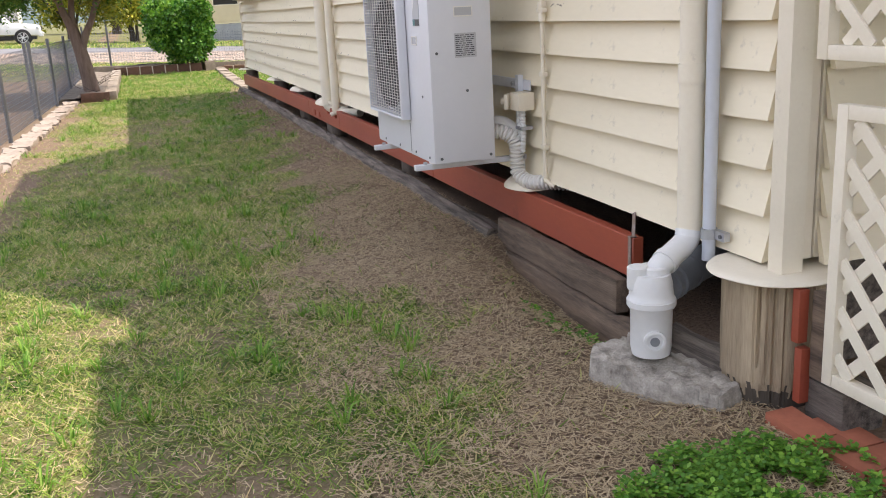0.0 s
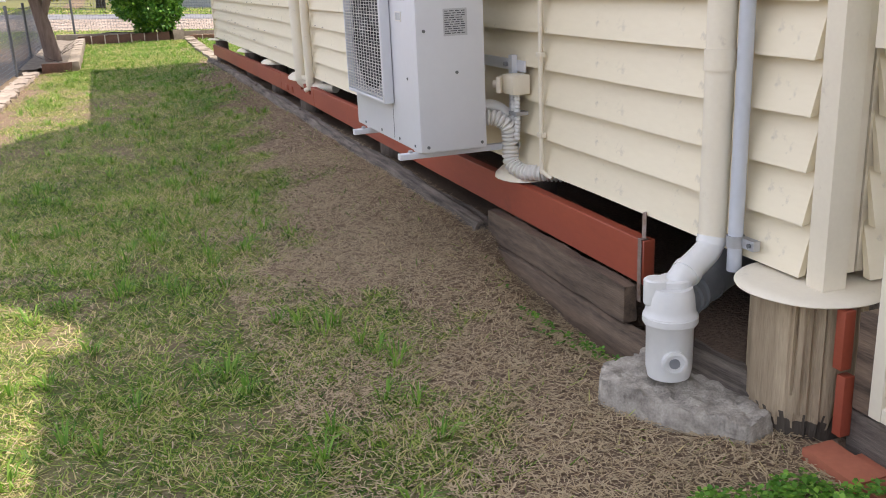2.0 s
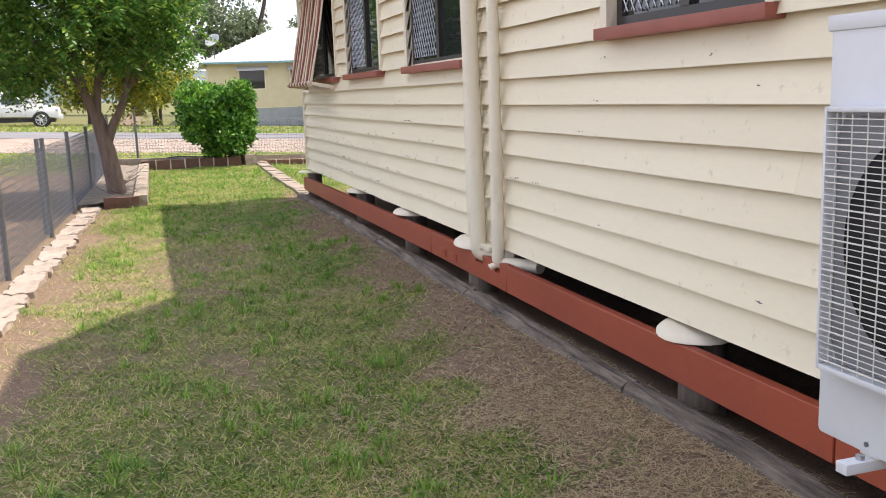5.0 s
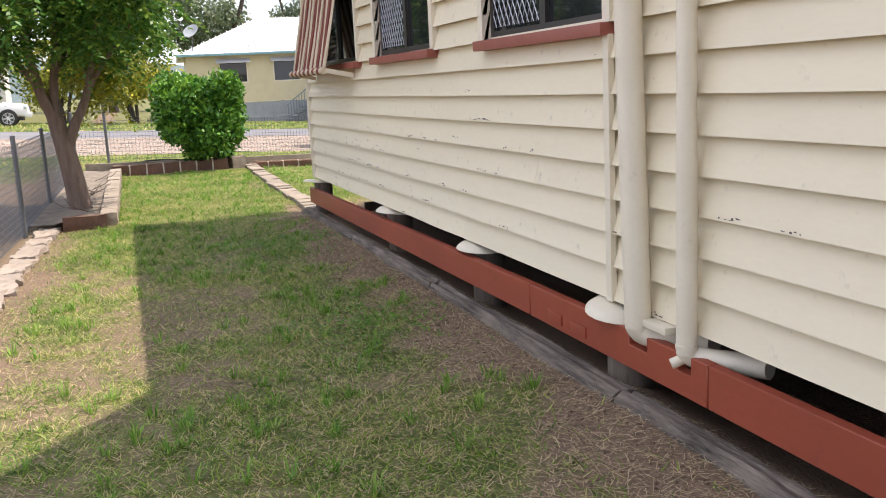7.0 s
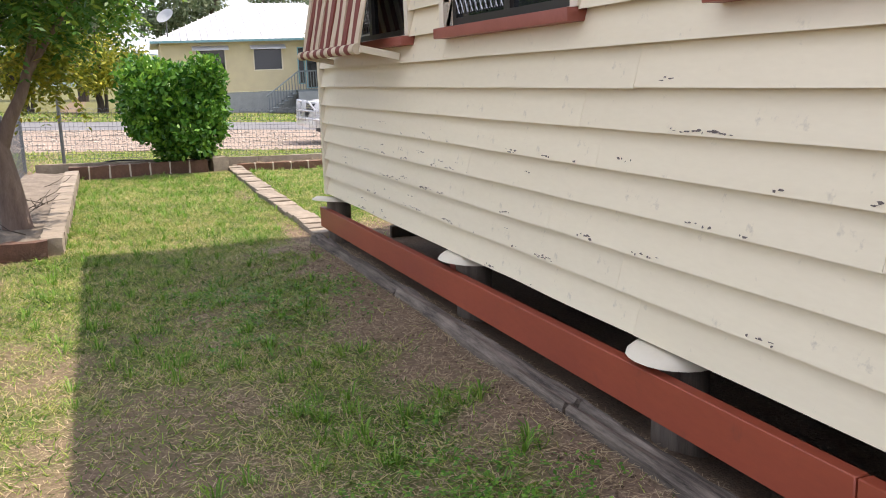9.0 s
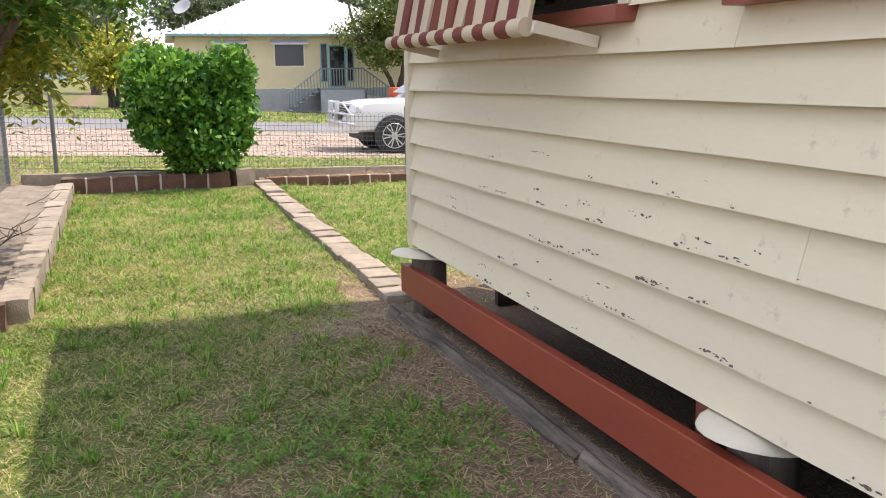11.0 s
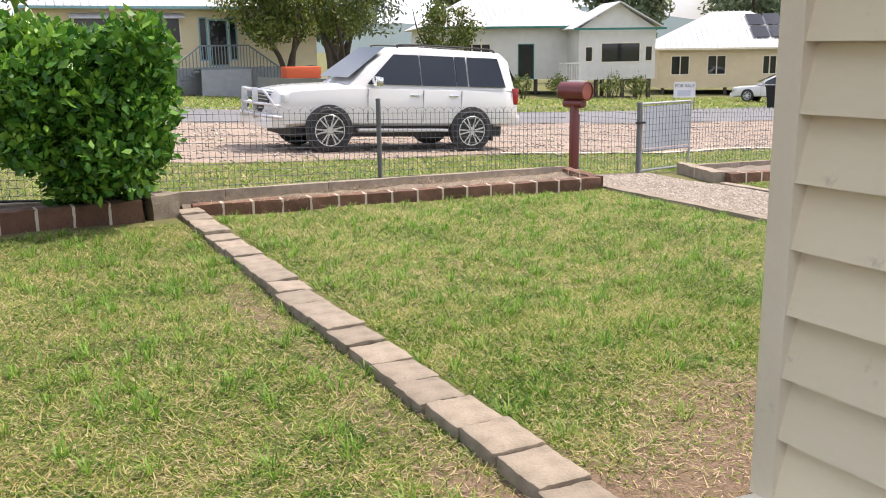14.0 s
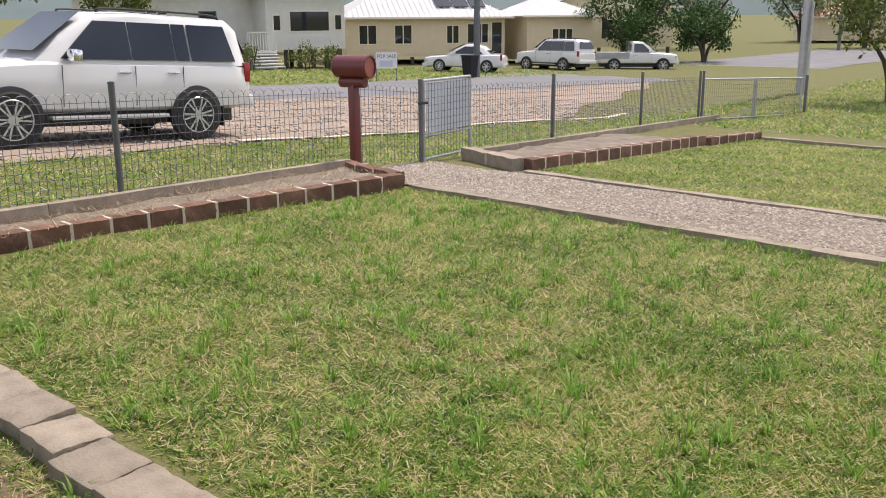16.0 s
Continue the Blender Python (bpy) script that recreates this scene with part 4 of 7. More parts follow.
for y0, y1, z0, z1 in ((GY_0, GY_0 + 0.028, GZ0, GZ1), (GY_1 - 0.01, GY_1, GZ0, GZ1), (GY_0 + 0.028, GY_1 - 0.01, GZ0, GZ0 + 0.016), (GY_0 + 0.028, GY_1 - 0.01, GZ1 - 0.014, GZ1)):
    box(bm, AX0 - 0.055, AX0 - 0.004, y0, y1, z0, z1, bevel=0.004)
part("grille_frame", bm, M_ACWHITE, grille)
bm = bmesh.new()
nz = 40
for i in range(nz):
    z = GZ0 + 0.03 + (GZ1 - GZ0 - 0.06) * i / (nz - 1)
    tube(bm, [(AX0 - 0.052, GY_0 + 0.02, z), (AX0 - 0.052, GY_1 - 0.01, z)], 0.0016 if i % 5 else 0.0025, 4, False)
for i in range(13):
    y = GY_0 + 0.05 + (GY_1 - GY_0 - 0.09) * i / 12
    tube(bm, [(AX0 - 0.047, y, GZ0 + 0.01), (AX0 - 0.047, y, GZ1 - 0.01)], 0.0018, 4, False)
part("grille_wire", bm, M_GRILLE, grille)
GC = ((GY_0 + GY_1) / 2, (GZ0 + GZ1) / 2)
bm = bmesh.new()
K = 48
ra, rbb = 0.318, 0.40
ins, outs = [], []
for k in range(K):
    a = 2 * math.pi * k / K
    ins.append(bm.verts.new((AX0 - 0.016, GC[0] + ra * math.cos(a), GC[1] + ra * math.sin(a))))
    m_ = max(abs(math.cos(a)) / 0.345, abs(math.sin(a)) / 0.32)
    outs.append(bm.verts.new((AX0 - 0.016, GC[0] + math.cos(a) / m_ * 1.02, GC[1] + math.sin(a) / m_ * 1.02)))
for k in range(K):
    bm.faces.new((ins[k], ins[(k + 1) % K], outs[(k + 1) % K], outs[k]))
part("fan_shroud", bm, M_PVCGREY, grille)
part("fan_hub", lathe([(0.07, 0), (0.075, 0.02), (0.05, 0.03)], 24, axis=pose(AX0 - 0.014, GC[0], GC[1], 0, -90, 0)), M_BLACKPL, grille)
for k in range(3):
    bm = bmesh.new()
    pr = []
    for j in range(7):
        r = 0.06 + 0.035 * j
        for s in (-1, 1):
            a = 2 * math.pi * k / 3 + s * 0.5 + 0.12 * j
            pr.append(bm.verts.new((AX0 - 0.018 - 0.006 * s, GC[0] + r * math.cos(a), GC[1] + r * math.sin(a))))
    for j in range(6):
        bm.faces.new((pr[2 * j], pr[2 * j + 1], pr[2 * j + 3], pr[2 * j + 2]))
    part("fan_blade", bm, M_BLACKPL, grille)
# recessed handles, labels, screws


def recess(y0, y1, x0, x1, z0, z1, face):
    bm = bmesh.new()
    t = 0.006
    if face == "side":
        for a, b, c, d in ((x0, x1, z0, z0 + t), (x0, x1, z1 - t, z1), (x0, x0 + t, z0 + t, z1 - t), (x1 - t, x1, z0 + t, z1 - t)):
            box(bm, a, b, AY0 - 0.004, AY0 + 0.002, c, d)
        part("handle_recess", bm, M_GRILLE, ac)
        # flat grey sheet inside the rim paints the shade of a handle hollow
        part("recess_shadow", bx(x0 + t, x1 - t, AY0 - 0.0015, AY0 + 0.003, z0 + t, z1 - t), M_STICKER, ac)
    else:
        for a, b, c, d in ((y0, y1, z0, z0 + t), (y0, y1, z1 - t, z1), (y0, y0 + t, z0 + t, z1 - t), (y1 - t, y1, z0 + t, z1 - t)):
            box(bm, AX0 - 0.004, AX0 + 0.002, a, b, c, d)
        part("handle_recess", bm, M_GRILLE, ac)
        # same grey sheet for the front handle's shade; no hollow is cut
        part("recess_shadow", bx(AX0 - 0.0015, AX0 + 0.003, y0 + t, y1 - t, z0 + t, z1 - t), M_STICKER, ac)


recess(0, 0, 1.60, 1.705, 1.43, 1.482, "side")
recess(4.755, 4.845, 0, 0, 1.29, 1.337, "front")
plate = part("rating_plate", bx(1.60, 1.72, AY0 - 0.0025, AY0 + 0.002, 1.222, 1.347), M_STICKER, ac, "grey rating plate with fine print")
for i in range(11):
    z = 1.338 - i * 0.0102
    bm = bmesh.new()
    x = 1.606
    while x < 1.70:
        w = rb.uniform(0.012, 0.035)
        box(bm, x, min(x + w, 1.709), AY0 - 0.0033, AY0 - 0.002, z - 0.004, z)
        x += w + 0.006
    part("print_line", bm, M_INK, plate)
badge = part("badge", bx(AX0 - 0.0025, AX0 + 0.002, 4.69, 4.80, 1.39, 1.66), M_STICKER, ac, "faded product badge with a diagonal band")
part("badge_stripe", bx(AX0 - 0.0035, AX0 - 0.0022, 4.692, 4.798, 1.625, 1.658), M_BLUEINK, badge)
part("badge_foot", bx(AX0 - 0.0035, AX0 - 0.0022, 4.69, 4.762, 1.392, 1.425), M_INK, badge)
part("badge_foot", bx(AX0 - 0.0035, AX0 - 0.0022, 4.762, 4.80, 1.392, 1.425), M_TEALINK, badge)
bm = bmesh.new()
f = [bm.verts.new((AX0 - 0.0036, y, z)) for y, z in ((4.798, 1.615), (4.798, 1.53), (4.745, 1.615))]
bm.faces.new(f)
part("badge_corner", bm, M_INK, badge)
bm = bmesh.new()
f = [bm.verts.new((AX0 - 0.0033, y, z)) for y, z in ((4.798, 1.528), (4.798, 1.46), (4.71, 1.615), (4.743, 1.615))]
bm.faces.new(f)
part("badge_band", bm, M_PVC, badge)
for p in ((1.50, 1.25), (1.50, 0.70), (1.78, 0.70), (1.66, 1.05)):
    part("screw", tb([(p[0], AY0 - 0.004, p[1]), (p[0], AY0 + 0.002, p[1])], 0.008, 10), M_POST, ac)
for y, z in ((4.63, 0.70), (4.88, 0.70), (5.2, 0.70), (5.52, 0.70), (4.70, 1.02)):
    part("screw", tb([(AX0 - 0.004, y, z), (AX0 + 0.002, y, z)], 0.007, 10), M_POST, ac)
brk = thing("wall_bracket", "white steel brackets carrying the air conditioner", "bracket")
for y in (4.66, 5.52):
    part("arm", box(bmesh.new(), 1.38, WALL_X - 0.02, y - 0.02, y + 0.02, 0.632, 0.662, bevel=0.003), M_ACWHITE, brk)
    part("upright", bx(WALL_X - 0.06, WALL_X - 0.03, y - 0.02, y + 0.02, 0.58, 1.10), M_ACWHITE, brk)
    part("foot_pad", bx(1.47, 1.56, y - 0.035, y + 0.035, 0.663, 0.679, bevel=0.003), M_GRILLE, brk)
    part("bolt", lathe([(0.012, 0), (0.012, 0.012)], 6, axis=pose(1.44, y, 0.662)), M_GALV, brk)
part("top_rail", bx(WALL_X - 0.032, WALL_X - 0.024, 4.55, 5.75, 1.02, 1.075), M_ACWHITE, brk)
for y in (4.69, 4.76):
    part("bolt", tb([(WALL_X - 0.05, y, 1.047), (WALL_X - 0.03, y, 1.047)], 0.013, 6), M_GALV, brk)
iso = thing("junction_box", "cream plastic electrical junction box on the wall", "electrical box")
part("box_body", bx(WALL_X - 0.12, WALL_X - 0.025, 4.505, 4.625, 0.92, 1.015, bevel=0.006), M_CREAMTRIM, iso)
part("switch_cover", box(bmesh.new(), -0.012, 0.012, -0.05, 0.05, -0.04, 0.04, pose(WALL_X - 0.125, 4.635, 0.965, 0, 0, -38), bevel=0.006), M_CREAMTRIM, iso)
part("switch_knob", tb([(WALL_X - 0.155, 4.66, 0.965), (WALL_X - 0.125, 4.64, 0.965)], 0.018, 12), M_CREAMTRIM, iso)
fl = thing("pipe_bundle", "ribbed white insulated pipe bundle curving under the house", "pipe")


def ribbed(pts, r, step=0.0065):
    """A corrugated hose along points."""
    P = [Vector(p) for p in pts]
    out, rs = [], []
    k = 0
    for a, b in zip(P, P[1:]):
        n_ = max(2, int((b - a).length / step))
        for i in range(n_):
            out.append(a.lerp(b, i / n_))
            rs.append(r * (0.72 if k % 3 == 0 else 1.0))
            k += 1
    return tb(out, rs, 14)


part("hose", ribbed(arc([(1.80, 4.66, 0.80), (1.88, 4.63, 0.80), (1.945, 4.605, 0.75), (1.955, 4.605, 0.65), (1.955, 4.59, 0.57), (1.985, 4.52, 0.53), (2.04, 4.44, 0.535), (2.15, 4.36, 0.53)], 4), 0.042), M_GRILLE, fl)
part("hose", tb(arc([(1.80, 4.72, 0.84), (1.90, 4.70, 0.85), (1.97, 4.67, 0.80), (1.985, 4.66, 0.70)]), 0.032, 12), M_GRILLE, fl)
part("cable", ribbed([(WALL_X - 0.08, 4.545, 0.925), (WALL_X - 0.075, 4.55, 0.80), (WALL_X - 0.07, 4.575, 0.68)], 0.016), M_PVC, fl)
part("cable", ribbed([(WALL_X - 0.08, 4.59, 0.925), (WALL_X - 0.075, 4.60, 0.76)], 0.014), M_PVC, fl)
part("pipe_clip", bx(WALL_X - 0.1, WALL_X - 0.03, 4.52, 4.60, 0.815, 0.832), M_GALV, fl)
ec = thing("thin_conduit", "thin cream painted conduit down the weatherboards", "pipe")
part("pipe_length", tb(arc([(WALL_X - 0.04, 4.356, 3.2), (WALL_X - 0.04, 4.356, 1.4), (WALL_X - 0.04, 4.356, 0.64), (WALL_X - 0.035, 4.345, 0.56), (WALL_X - 0.01, 4.30, 0.535)]), 0.0115, 10), M_CREAMTRIM, ec)
for z in (0.74, 1.12, 1.47):
    part("saddle", bx(WALL_X - 0.054, WALL_X - 0.026, 4.331, 4.381, z - 0.012, z + 0.012, bevel=0.003), M_CREAMTRIM, ec)
tp = thing("tap_fitting", "cream painted inline valve on the thin conduit", "valve")
part("valve_body", lathe([(0.014, -0.05), (0.02, -0.045), (0.02, -0.01), (0.014, 0.0), (0.022, 0.01), (0.022, 0.04), (0.014, 0.05)], 14, axis=pose(WALL_X - 0.04, 4.356, 1.43)), M_CREAMTRIM, tp)
part("valve_tee", bx(WALL_X - 0.055, WALL_X - 0.03, 4.315, 4.395, 1.43, 1.45, bevel=0.004), M_CREAMTRIM, tp)

# ---- lattice beside the corner ----


def lattice(y0, y1, z0, z1, x, label):
    L = thing("lattice_panel", label, "lattice", group="lattice panels")
    t = 0.045
    part("stile", bx(x - 0.022, x + 0.022, y1 - t, y1, z0, z1, bevel=0.003), M_CREAMTRIM, L)
    part("stile", bx(x - 0.022, x + 0.022, y0, y0 + t, z0, z1, bevel=0.003), M_CREAMTRIM, L)
    part("rail", bx(x - 0.02, x + 0.02, y0 + t, y1 - t, z0, z0 + t, bevel=0.003), M_CREAMTRIM, L)
    part("rail", bx(x - 0.02, x + 0.02, y0 + t, y1 - t, z1 - t, z1, bevel=0.003), M_CREAMTRIM, L)
    a, b, c, d = y0 + t, y1 - t, z0 + t, z1 - t
    for s, xo in ((1, -0.008), (-1, 0.004)):
        k = -40
        while k < 60:
            p = a + k * 0.16
            # the slat runs at 45 degrees from (p, c)
            ys_ = [(p + (q - c), q) for q in (c, d)] if s > 0 else [(p + (d - q), q) for q in (c, d)]
            (ya, za), (yb_, zb) = ys_
            t0, t1 = 0.0, 1.0
            dy = yb_ - ya
            lo, hi = sorted(((a - ya) / dy, (b - ya) / dy))
            t0, t1 = max(t0, lo), min(t1, hi)
            if t1 - t0 > 0.01:
                A = Vector((0, ya + dy * t0, za + (zb - za) * t0))
                B = Vector((0, ya + dy * t1, za + (zb - za) * t1))
                mid, ln = (A + B) / 2, (B - A).length
                ang = math.degrees(math.atan2(B.z - A.z, B.y - A.y))
                part("slat", bx(-0.004, 0.004, -ln / 2, ln / 2, -0.021, 0.021), M_CREAMTRIM, L, at=pose(x + xo, mid.y, mid.z, ang, 0, 0))
            k += 1
    return L


lattice(1.0, 2.275, 0.215, 1.14, 2.06, "cream painted timber lattice panel, paint flaking")
lattice(1.0, 2.38, 1.27, 2.6, 2.06, "cream painted timber lattice panel above the rail")
jp = thing("timber_post", "red brown timber prop beside the stump", "post")
part("prop", bx(2.06, 2.14, 2.29, 2.36, 0.20, 0.51, bevel=0.004), M_PLANK, jp)
part("base", roughen(bx(2.07, 2.24, 2.20, 2.38, -0.05, 0.19, bevel=0.008), 0.006), M_OLDWOOD, jp)
rp = thing("red_batten", "red painted batten between stump and lattice", "batten")
part("batten", bx(2.02, 2.06, 2.375, 2.41, 0.32, 0.51, bevel=0.003), M_RED, rp)
part("batten", bx(2.03, 2.07, 2.365, 2.40, 0.10, 0.30, bevel=0.003), M_RED, rp)
pv = thing("brick_edging", "red clay paver edging at the foot of the lattice", "brick")
PAVER_ME = finish("paver", rough_block(0.11, 0.225, 0.06, 0.004, 2), M_BRICK)
for i in range(6):
    share("brick", PAVER_ME, pv, pose(1.968, 2.28 - i * 0.235, 0.02, 0, 0, 0 + rb.uniform(-2, 2)))
    share("brick", PAVER_ME, pv, pose(2.085, 2.20 - i * 0.235, 0.005, 0, 0, 0 + rb.uniform(-2, 2)))

# ---- edging and beds ----


def worn_block(sx, sy, sz, seed):
    """A cast block with rubbed corners and a pitted face."""
    bm = bx(-sx / 2, sx / 2, -sy / 2, sy / 2, 0, sz, bevel=0.014)
    bmesh.ops.subdivide_edges(bm, edges=[e for e in bm.edges if e.calc_length() > 0.05], cuts=7, use_grid_fill=True)
    return roughen(roughen(bm, 0.006, 6.0, seed), 0.0045, 45.0, seed)


ed = thing("lawn_edging", "row of sandy concrete edging blocks between lawns", "edging")
EDGE_ME = [finish("edging_block", worn_block(0.24, 0.303, 0.15, s), M_EDGE, True) for s in range(7)]
y = 18.05
i = 0
while y < 25.15:
    xx = 2.115 + 0.012 * math.sin(y * 2.0) + 0.02 * max(0, y - 20) + rb.uniform(-0.012, 0.012)
    share("block", EDGE_ME[i * 3 % 7], ed, pose(xx, y, gz(xx, y) - 0.088 + rb.uniform(-0.006, 0.008), rb.uniform(-1.2, 1.2), rb.uniform(-2, 2), rb.uniform(-2.5, 2.5)))
    y += 0.31
    i += 1


def wall_row(name, label, p0, p1, h, depth, mats, joint=True, size=0.30, grain=0.016):
    """A row of split-faced blocks with pale mortar, from p0 to p1."""
    w = thing(name, label, "garden wall")
    a, b = Vector(p0), Vector(p1)
    n_ = max(1, round((b - a).length / size))
    d = (b - a) / n_
    ang = math.degrees(math.atan2(d.y, d.x))
    L = math.hypot(d.x, d.y)
    tilt = -math.degrees(math.atan2(d.z, L))
    meshes = []
    for s in range(4):
        bm = rough_block(L - (0.022 if joint else 0.004), depth, h, grain, 4, s + n_)
        meshes.append(finish("block", bm, mats))
    jm = finish("mortar", bx(-0.013, 0.013, -depth / 2 - 0.004, depth / 2 + 0.004, 0, h + 0.002), M_BLOCKTOP)
    for i in range(n_):
        c = a + d * (i + 0.5)
        share("block", meshes[i % 4], w, pose(c.x, c.y, c.z + rb.uniform(-0.004, 0.004) * (grain > 0.01), 0, tilt, ang + rb.uniform(-1, 1) * (grain > 0.01)))
        if joint and i:
            c = a + d * i
            share("mortar", jm, w, pose(c.x, c.y, c.z, 0, 0, ang))
    return w


def flatbed(name, corners, z, label):
    """Loose soil filling a bed."""
    xs_ = [c[0] for c in corners]
    bm = bmesh.new()
    n_ = 26
    rows = []
    for j in range(7):
        t = j / 6
        row = []
        for i in range(n_):
            u = i / (n_ - 1)
            lo = Vector(corners[0]).lerp(Vector(corners[1]), u)
            hi = Vector(corners[3]).lerp(Vector(corners[2]), u)
            p = lo.lerp(hi, t)
            row.append(bm.verts.new((p.x, p.y, p.z + 0.03 * noise.noise(Vector((p.x * 3, p.y * 3, 0))) + 0.02 * noise.noise(Vector((p.x * 11, p.y * 11, 4))))))
        rows.append(row)
    for a, b in zip(rows, rows[1:]):
        for k in range(n_ - 1):
            bm.faces.new((a[k], a[k + 1], b[k + 1], b[k])).smooth = True
    ob = part(name, bm, M_BEDSOIL)
    return tagged(ob, label, "soil", kind="structure")


FA, FB = 25.1, 0.12


def fence_y(x):
    return FA + FB * x


def fence_base(x):
    return 0.40 - 0.046 * x


wall_row("garden_wall", "dark red split block garden wall in front of the shrub", (-0.42, 24.75, 0.11), (1.75, 24.80, 0.11), 0.23, 0.16, M_BLOCK)
wall_row("garden_wall", "sandy end block where the lawn edging meets the wall", (1.78, 24.92, 0.10), (2.06, 25.0, 0.10), 0.26, 0.34, M_EDGE)
wall_row("garden_wall", "red split block garden wall with pale mortar joints", (2.26, 25.10, 0.03), (7.15, 24.88, -0.05), 0.17, 0.15, M_BLOCK)
wall_row("garden_wall", "red split block return of the garden wall", (7.18, 24.92, -0.06), (7.42, 26.0, -0.08), 0.18, 0.15, M_BLOCK, size=0.34)
wall_row("timber_kerb", "sandy concrete kerb under the wire fence", (-0.9, fence_y(-0.9) - 0.08, 0.24), (7.4, fence_y(7.4) - 0.08, -0.04), 0.17, 0.09, M_EDGE, False, 1.2, 0.006)
flatbed("bed_soil", [(-0.4, 24.83, 0.30), (1.9, 24.88, 0.30), (1.9, fence_y(1.9) - 0.1, 0.30), (-0.4, fence_y(-0.4) - 0.1, 0.36)], 0, "dry grey soil and litter in the garden bed")
flatbed("bed_soil", [(2.2, 25.12, 0.11), (7.2, 24.96, 0.06), (7.3, fence_y(7.3) - 0.1, 0.05), (2.2, fence_y(2.2) - 0.1, 0.20)], 0, "dry grey soil and litter in the garden bed")
# bed right of the gate
wall_row("garden_wall", "red split block wall of the bed past the gate", (9.35, 24.95, -0.20), (14.1, 25.05, -0.40), 0.19, 0.16, M_BLOCK)
wall_row("garden_wall", "sandy block end of the bed past the gate", (9.30, 25.0, -0.20), (9.62, 26.1, -0.20), 0.20, 0.18, M_EDGE, size=0.55)
wall_row("timber_kerb", "sandy concrete kerb under the wire fence", (9.7, fence_y(9.7) - 0.12, -0.18), (19.5, fence_y(19.5) - 0.12, -0.62), 0.13, 0.10, M_EDGE, False, 1.2, 0.006)
flatbed("bed_soil", [(9.45, 25.03, -0.09), (14.1, 25.13, -0.30), (14.1, fence_y(14.1) - 0.18, -0.30), (9.75, fence_y(9.7) - 0.18, -0.12)], 0, "grey gravelly soil in the garden bed")
wall_row("garden_wall", "red split block wall of the far bed", (14.15, 25.0, -0.42), (15.9, 24.9, -0.50), 0.18, 0.16, M_BLOCK)
# gravel path to the gate
wall_row("path_edging", "low sandy concrete strip beside the gravel path", (7.28, 24.8, -0.09), (7.35, 19.0, -0.11), 0.09, 0.13, M_EDGE, False, 0.9, 0.007)
wall_row("path_edging", "low sandy concrete strip beside the gravel path", (9.15, 24.8, -0.19), (9.0, 19.0, -0.16), 0.09, 0.12, M_EDGE, False, 0.9, 0.007)
wall_row("path_edging", "low sandy concrete strip across the far lawn", (15.85, 24.8, -0.47), (15.75, 19.0, -0.46), 0.08, 0.10, M_EDGE, False, 0.9, 0.007)
X_ = np.linspace(7.36, 9.02, 14)
Y_ = np.linspace(18.5, 26.3, 50)
grid_mesh("gravel_path", X_, Y_, M_BEDSOIL, 0.02, label="gravel garden path leading to the gate", category="path")
# left bed round the tree
wall_row("bed_edging", "sandy concrete blocks round the tree bed", (-0.42, 18.3, 0.06), (-0.36, 24.6, 0.14), 0.17, 0.20, M_EDGE, False, 0.36)
wall_row("bed_edging", "reddish brown blocks at the end of the tree bed", (-0.95, 18.2, 0.06), (-0.45, 18.22, 0.06), 0.17, 0.15, M_BLOCK, False, 0.42)
flatbed("bed_soil", [(-1.4, 18.3, 0.15), (-0.5, 18.3, 0.15), (-0.48, 24.7, 0.26), (-1.1, 24.7, 0.3)], 0, "dry leaf litter and soil in the tree bed")
STONE_ME = [finish("edge_stone", roughen(rough_block(0.24, 0.50, 0.13, 0.035, 8, s + 20), 0.014, 22, s), M_STONE) for s in range(5)]


def lf_x(y):
    return -1.62 + (y - 12) * 0.046


st_row = thing("stone_edging", "pale rough stone edging along the side fence", "edging")
y = 7.0
i = 0
while y < 18.2:
    share("stone", STONE_ME[i % 5], st_row, pose(lf_x(y) + 0.22 + rb.uniform(-0.02, 0.02), y, gz(-1.2, y) - 0.075 + rb.uniform(-0.02, 0.01), 0, 0, rb.uniform(-7, 7)))
    y += 0.43
    i += 1

gh = thing("garden_hose", "black poly hose lying in the garden bed", "hose")
part("hose", tb(arc([(0.05, 25.30, 0.335), (0.22, 25.22, 0.37), (0.45, 25.20, 0.375), (0.72, 25.16, 0.36), (1.0, 25.12, 0.345)]), 0.014, 8), M_BLACKPL, gh)
rt = random.Random(77)
for q in range(7):
    tx0, ty0 = rt.uniform(-1.1, -0.6), rt.uniform(18.4, 23.5)
    tw = thing("twig", "dry forked twig lying in the tree bed", "twig", pose(tx0, ty0, 0.20, 0, 0, rt.uniform(0, 360)), group="twigs in the tree bed")
    P = [(0, 0, 0), (0.14, 0.02, 0.05), (0.30, -0.01, 0.07), (0.50, 0.05, 0.10)]
    part("stem", tb(arc(P), [0.007 - 0.00035 * k for k in range(len(arc(P)))], 6), M_BARKDK, tw)
    for k in (1, 2):
        a = rt.choice((-1, 1)) * rt.uniform(0.10, 0.2)
        part("side_shoot", tb([P[k], (P[k][0] + 0.12, P[k][1] + a * 0.6, P[k][2] + 0.05), (P[k][0] + 0.2, P[k][1] + a, P[k][2] + 0.12)], [0.005, 0.004, 0.002], 5), M_BARKDK, tw)

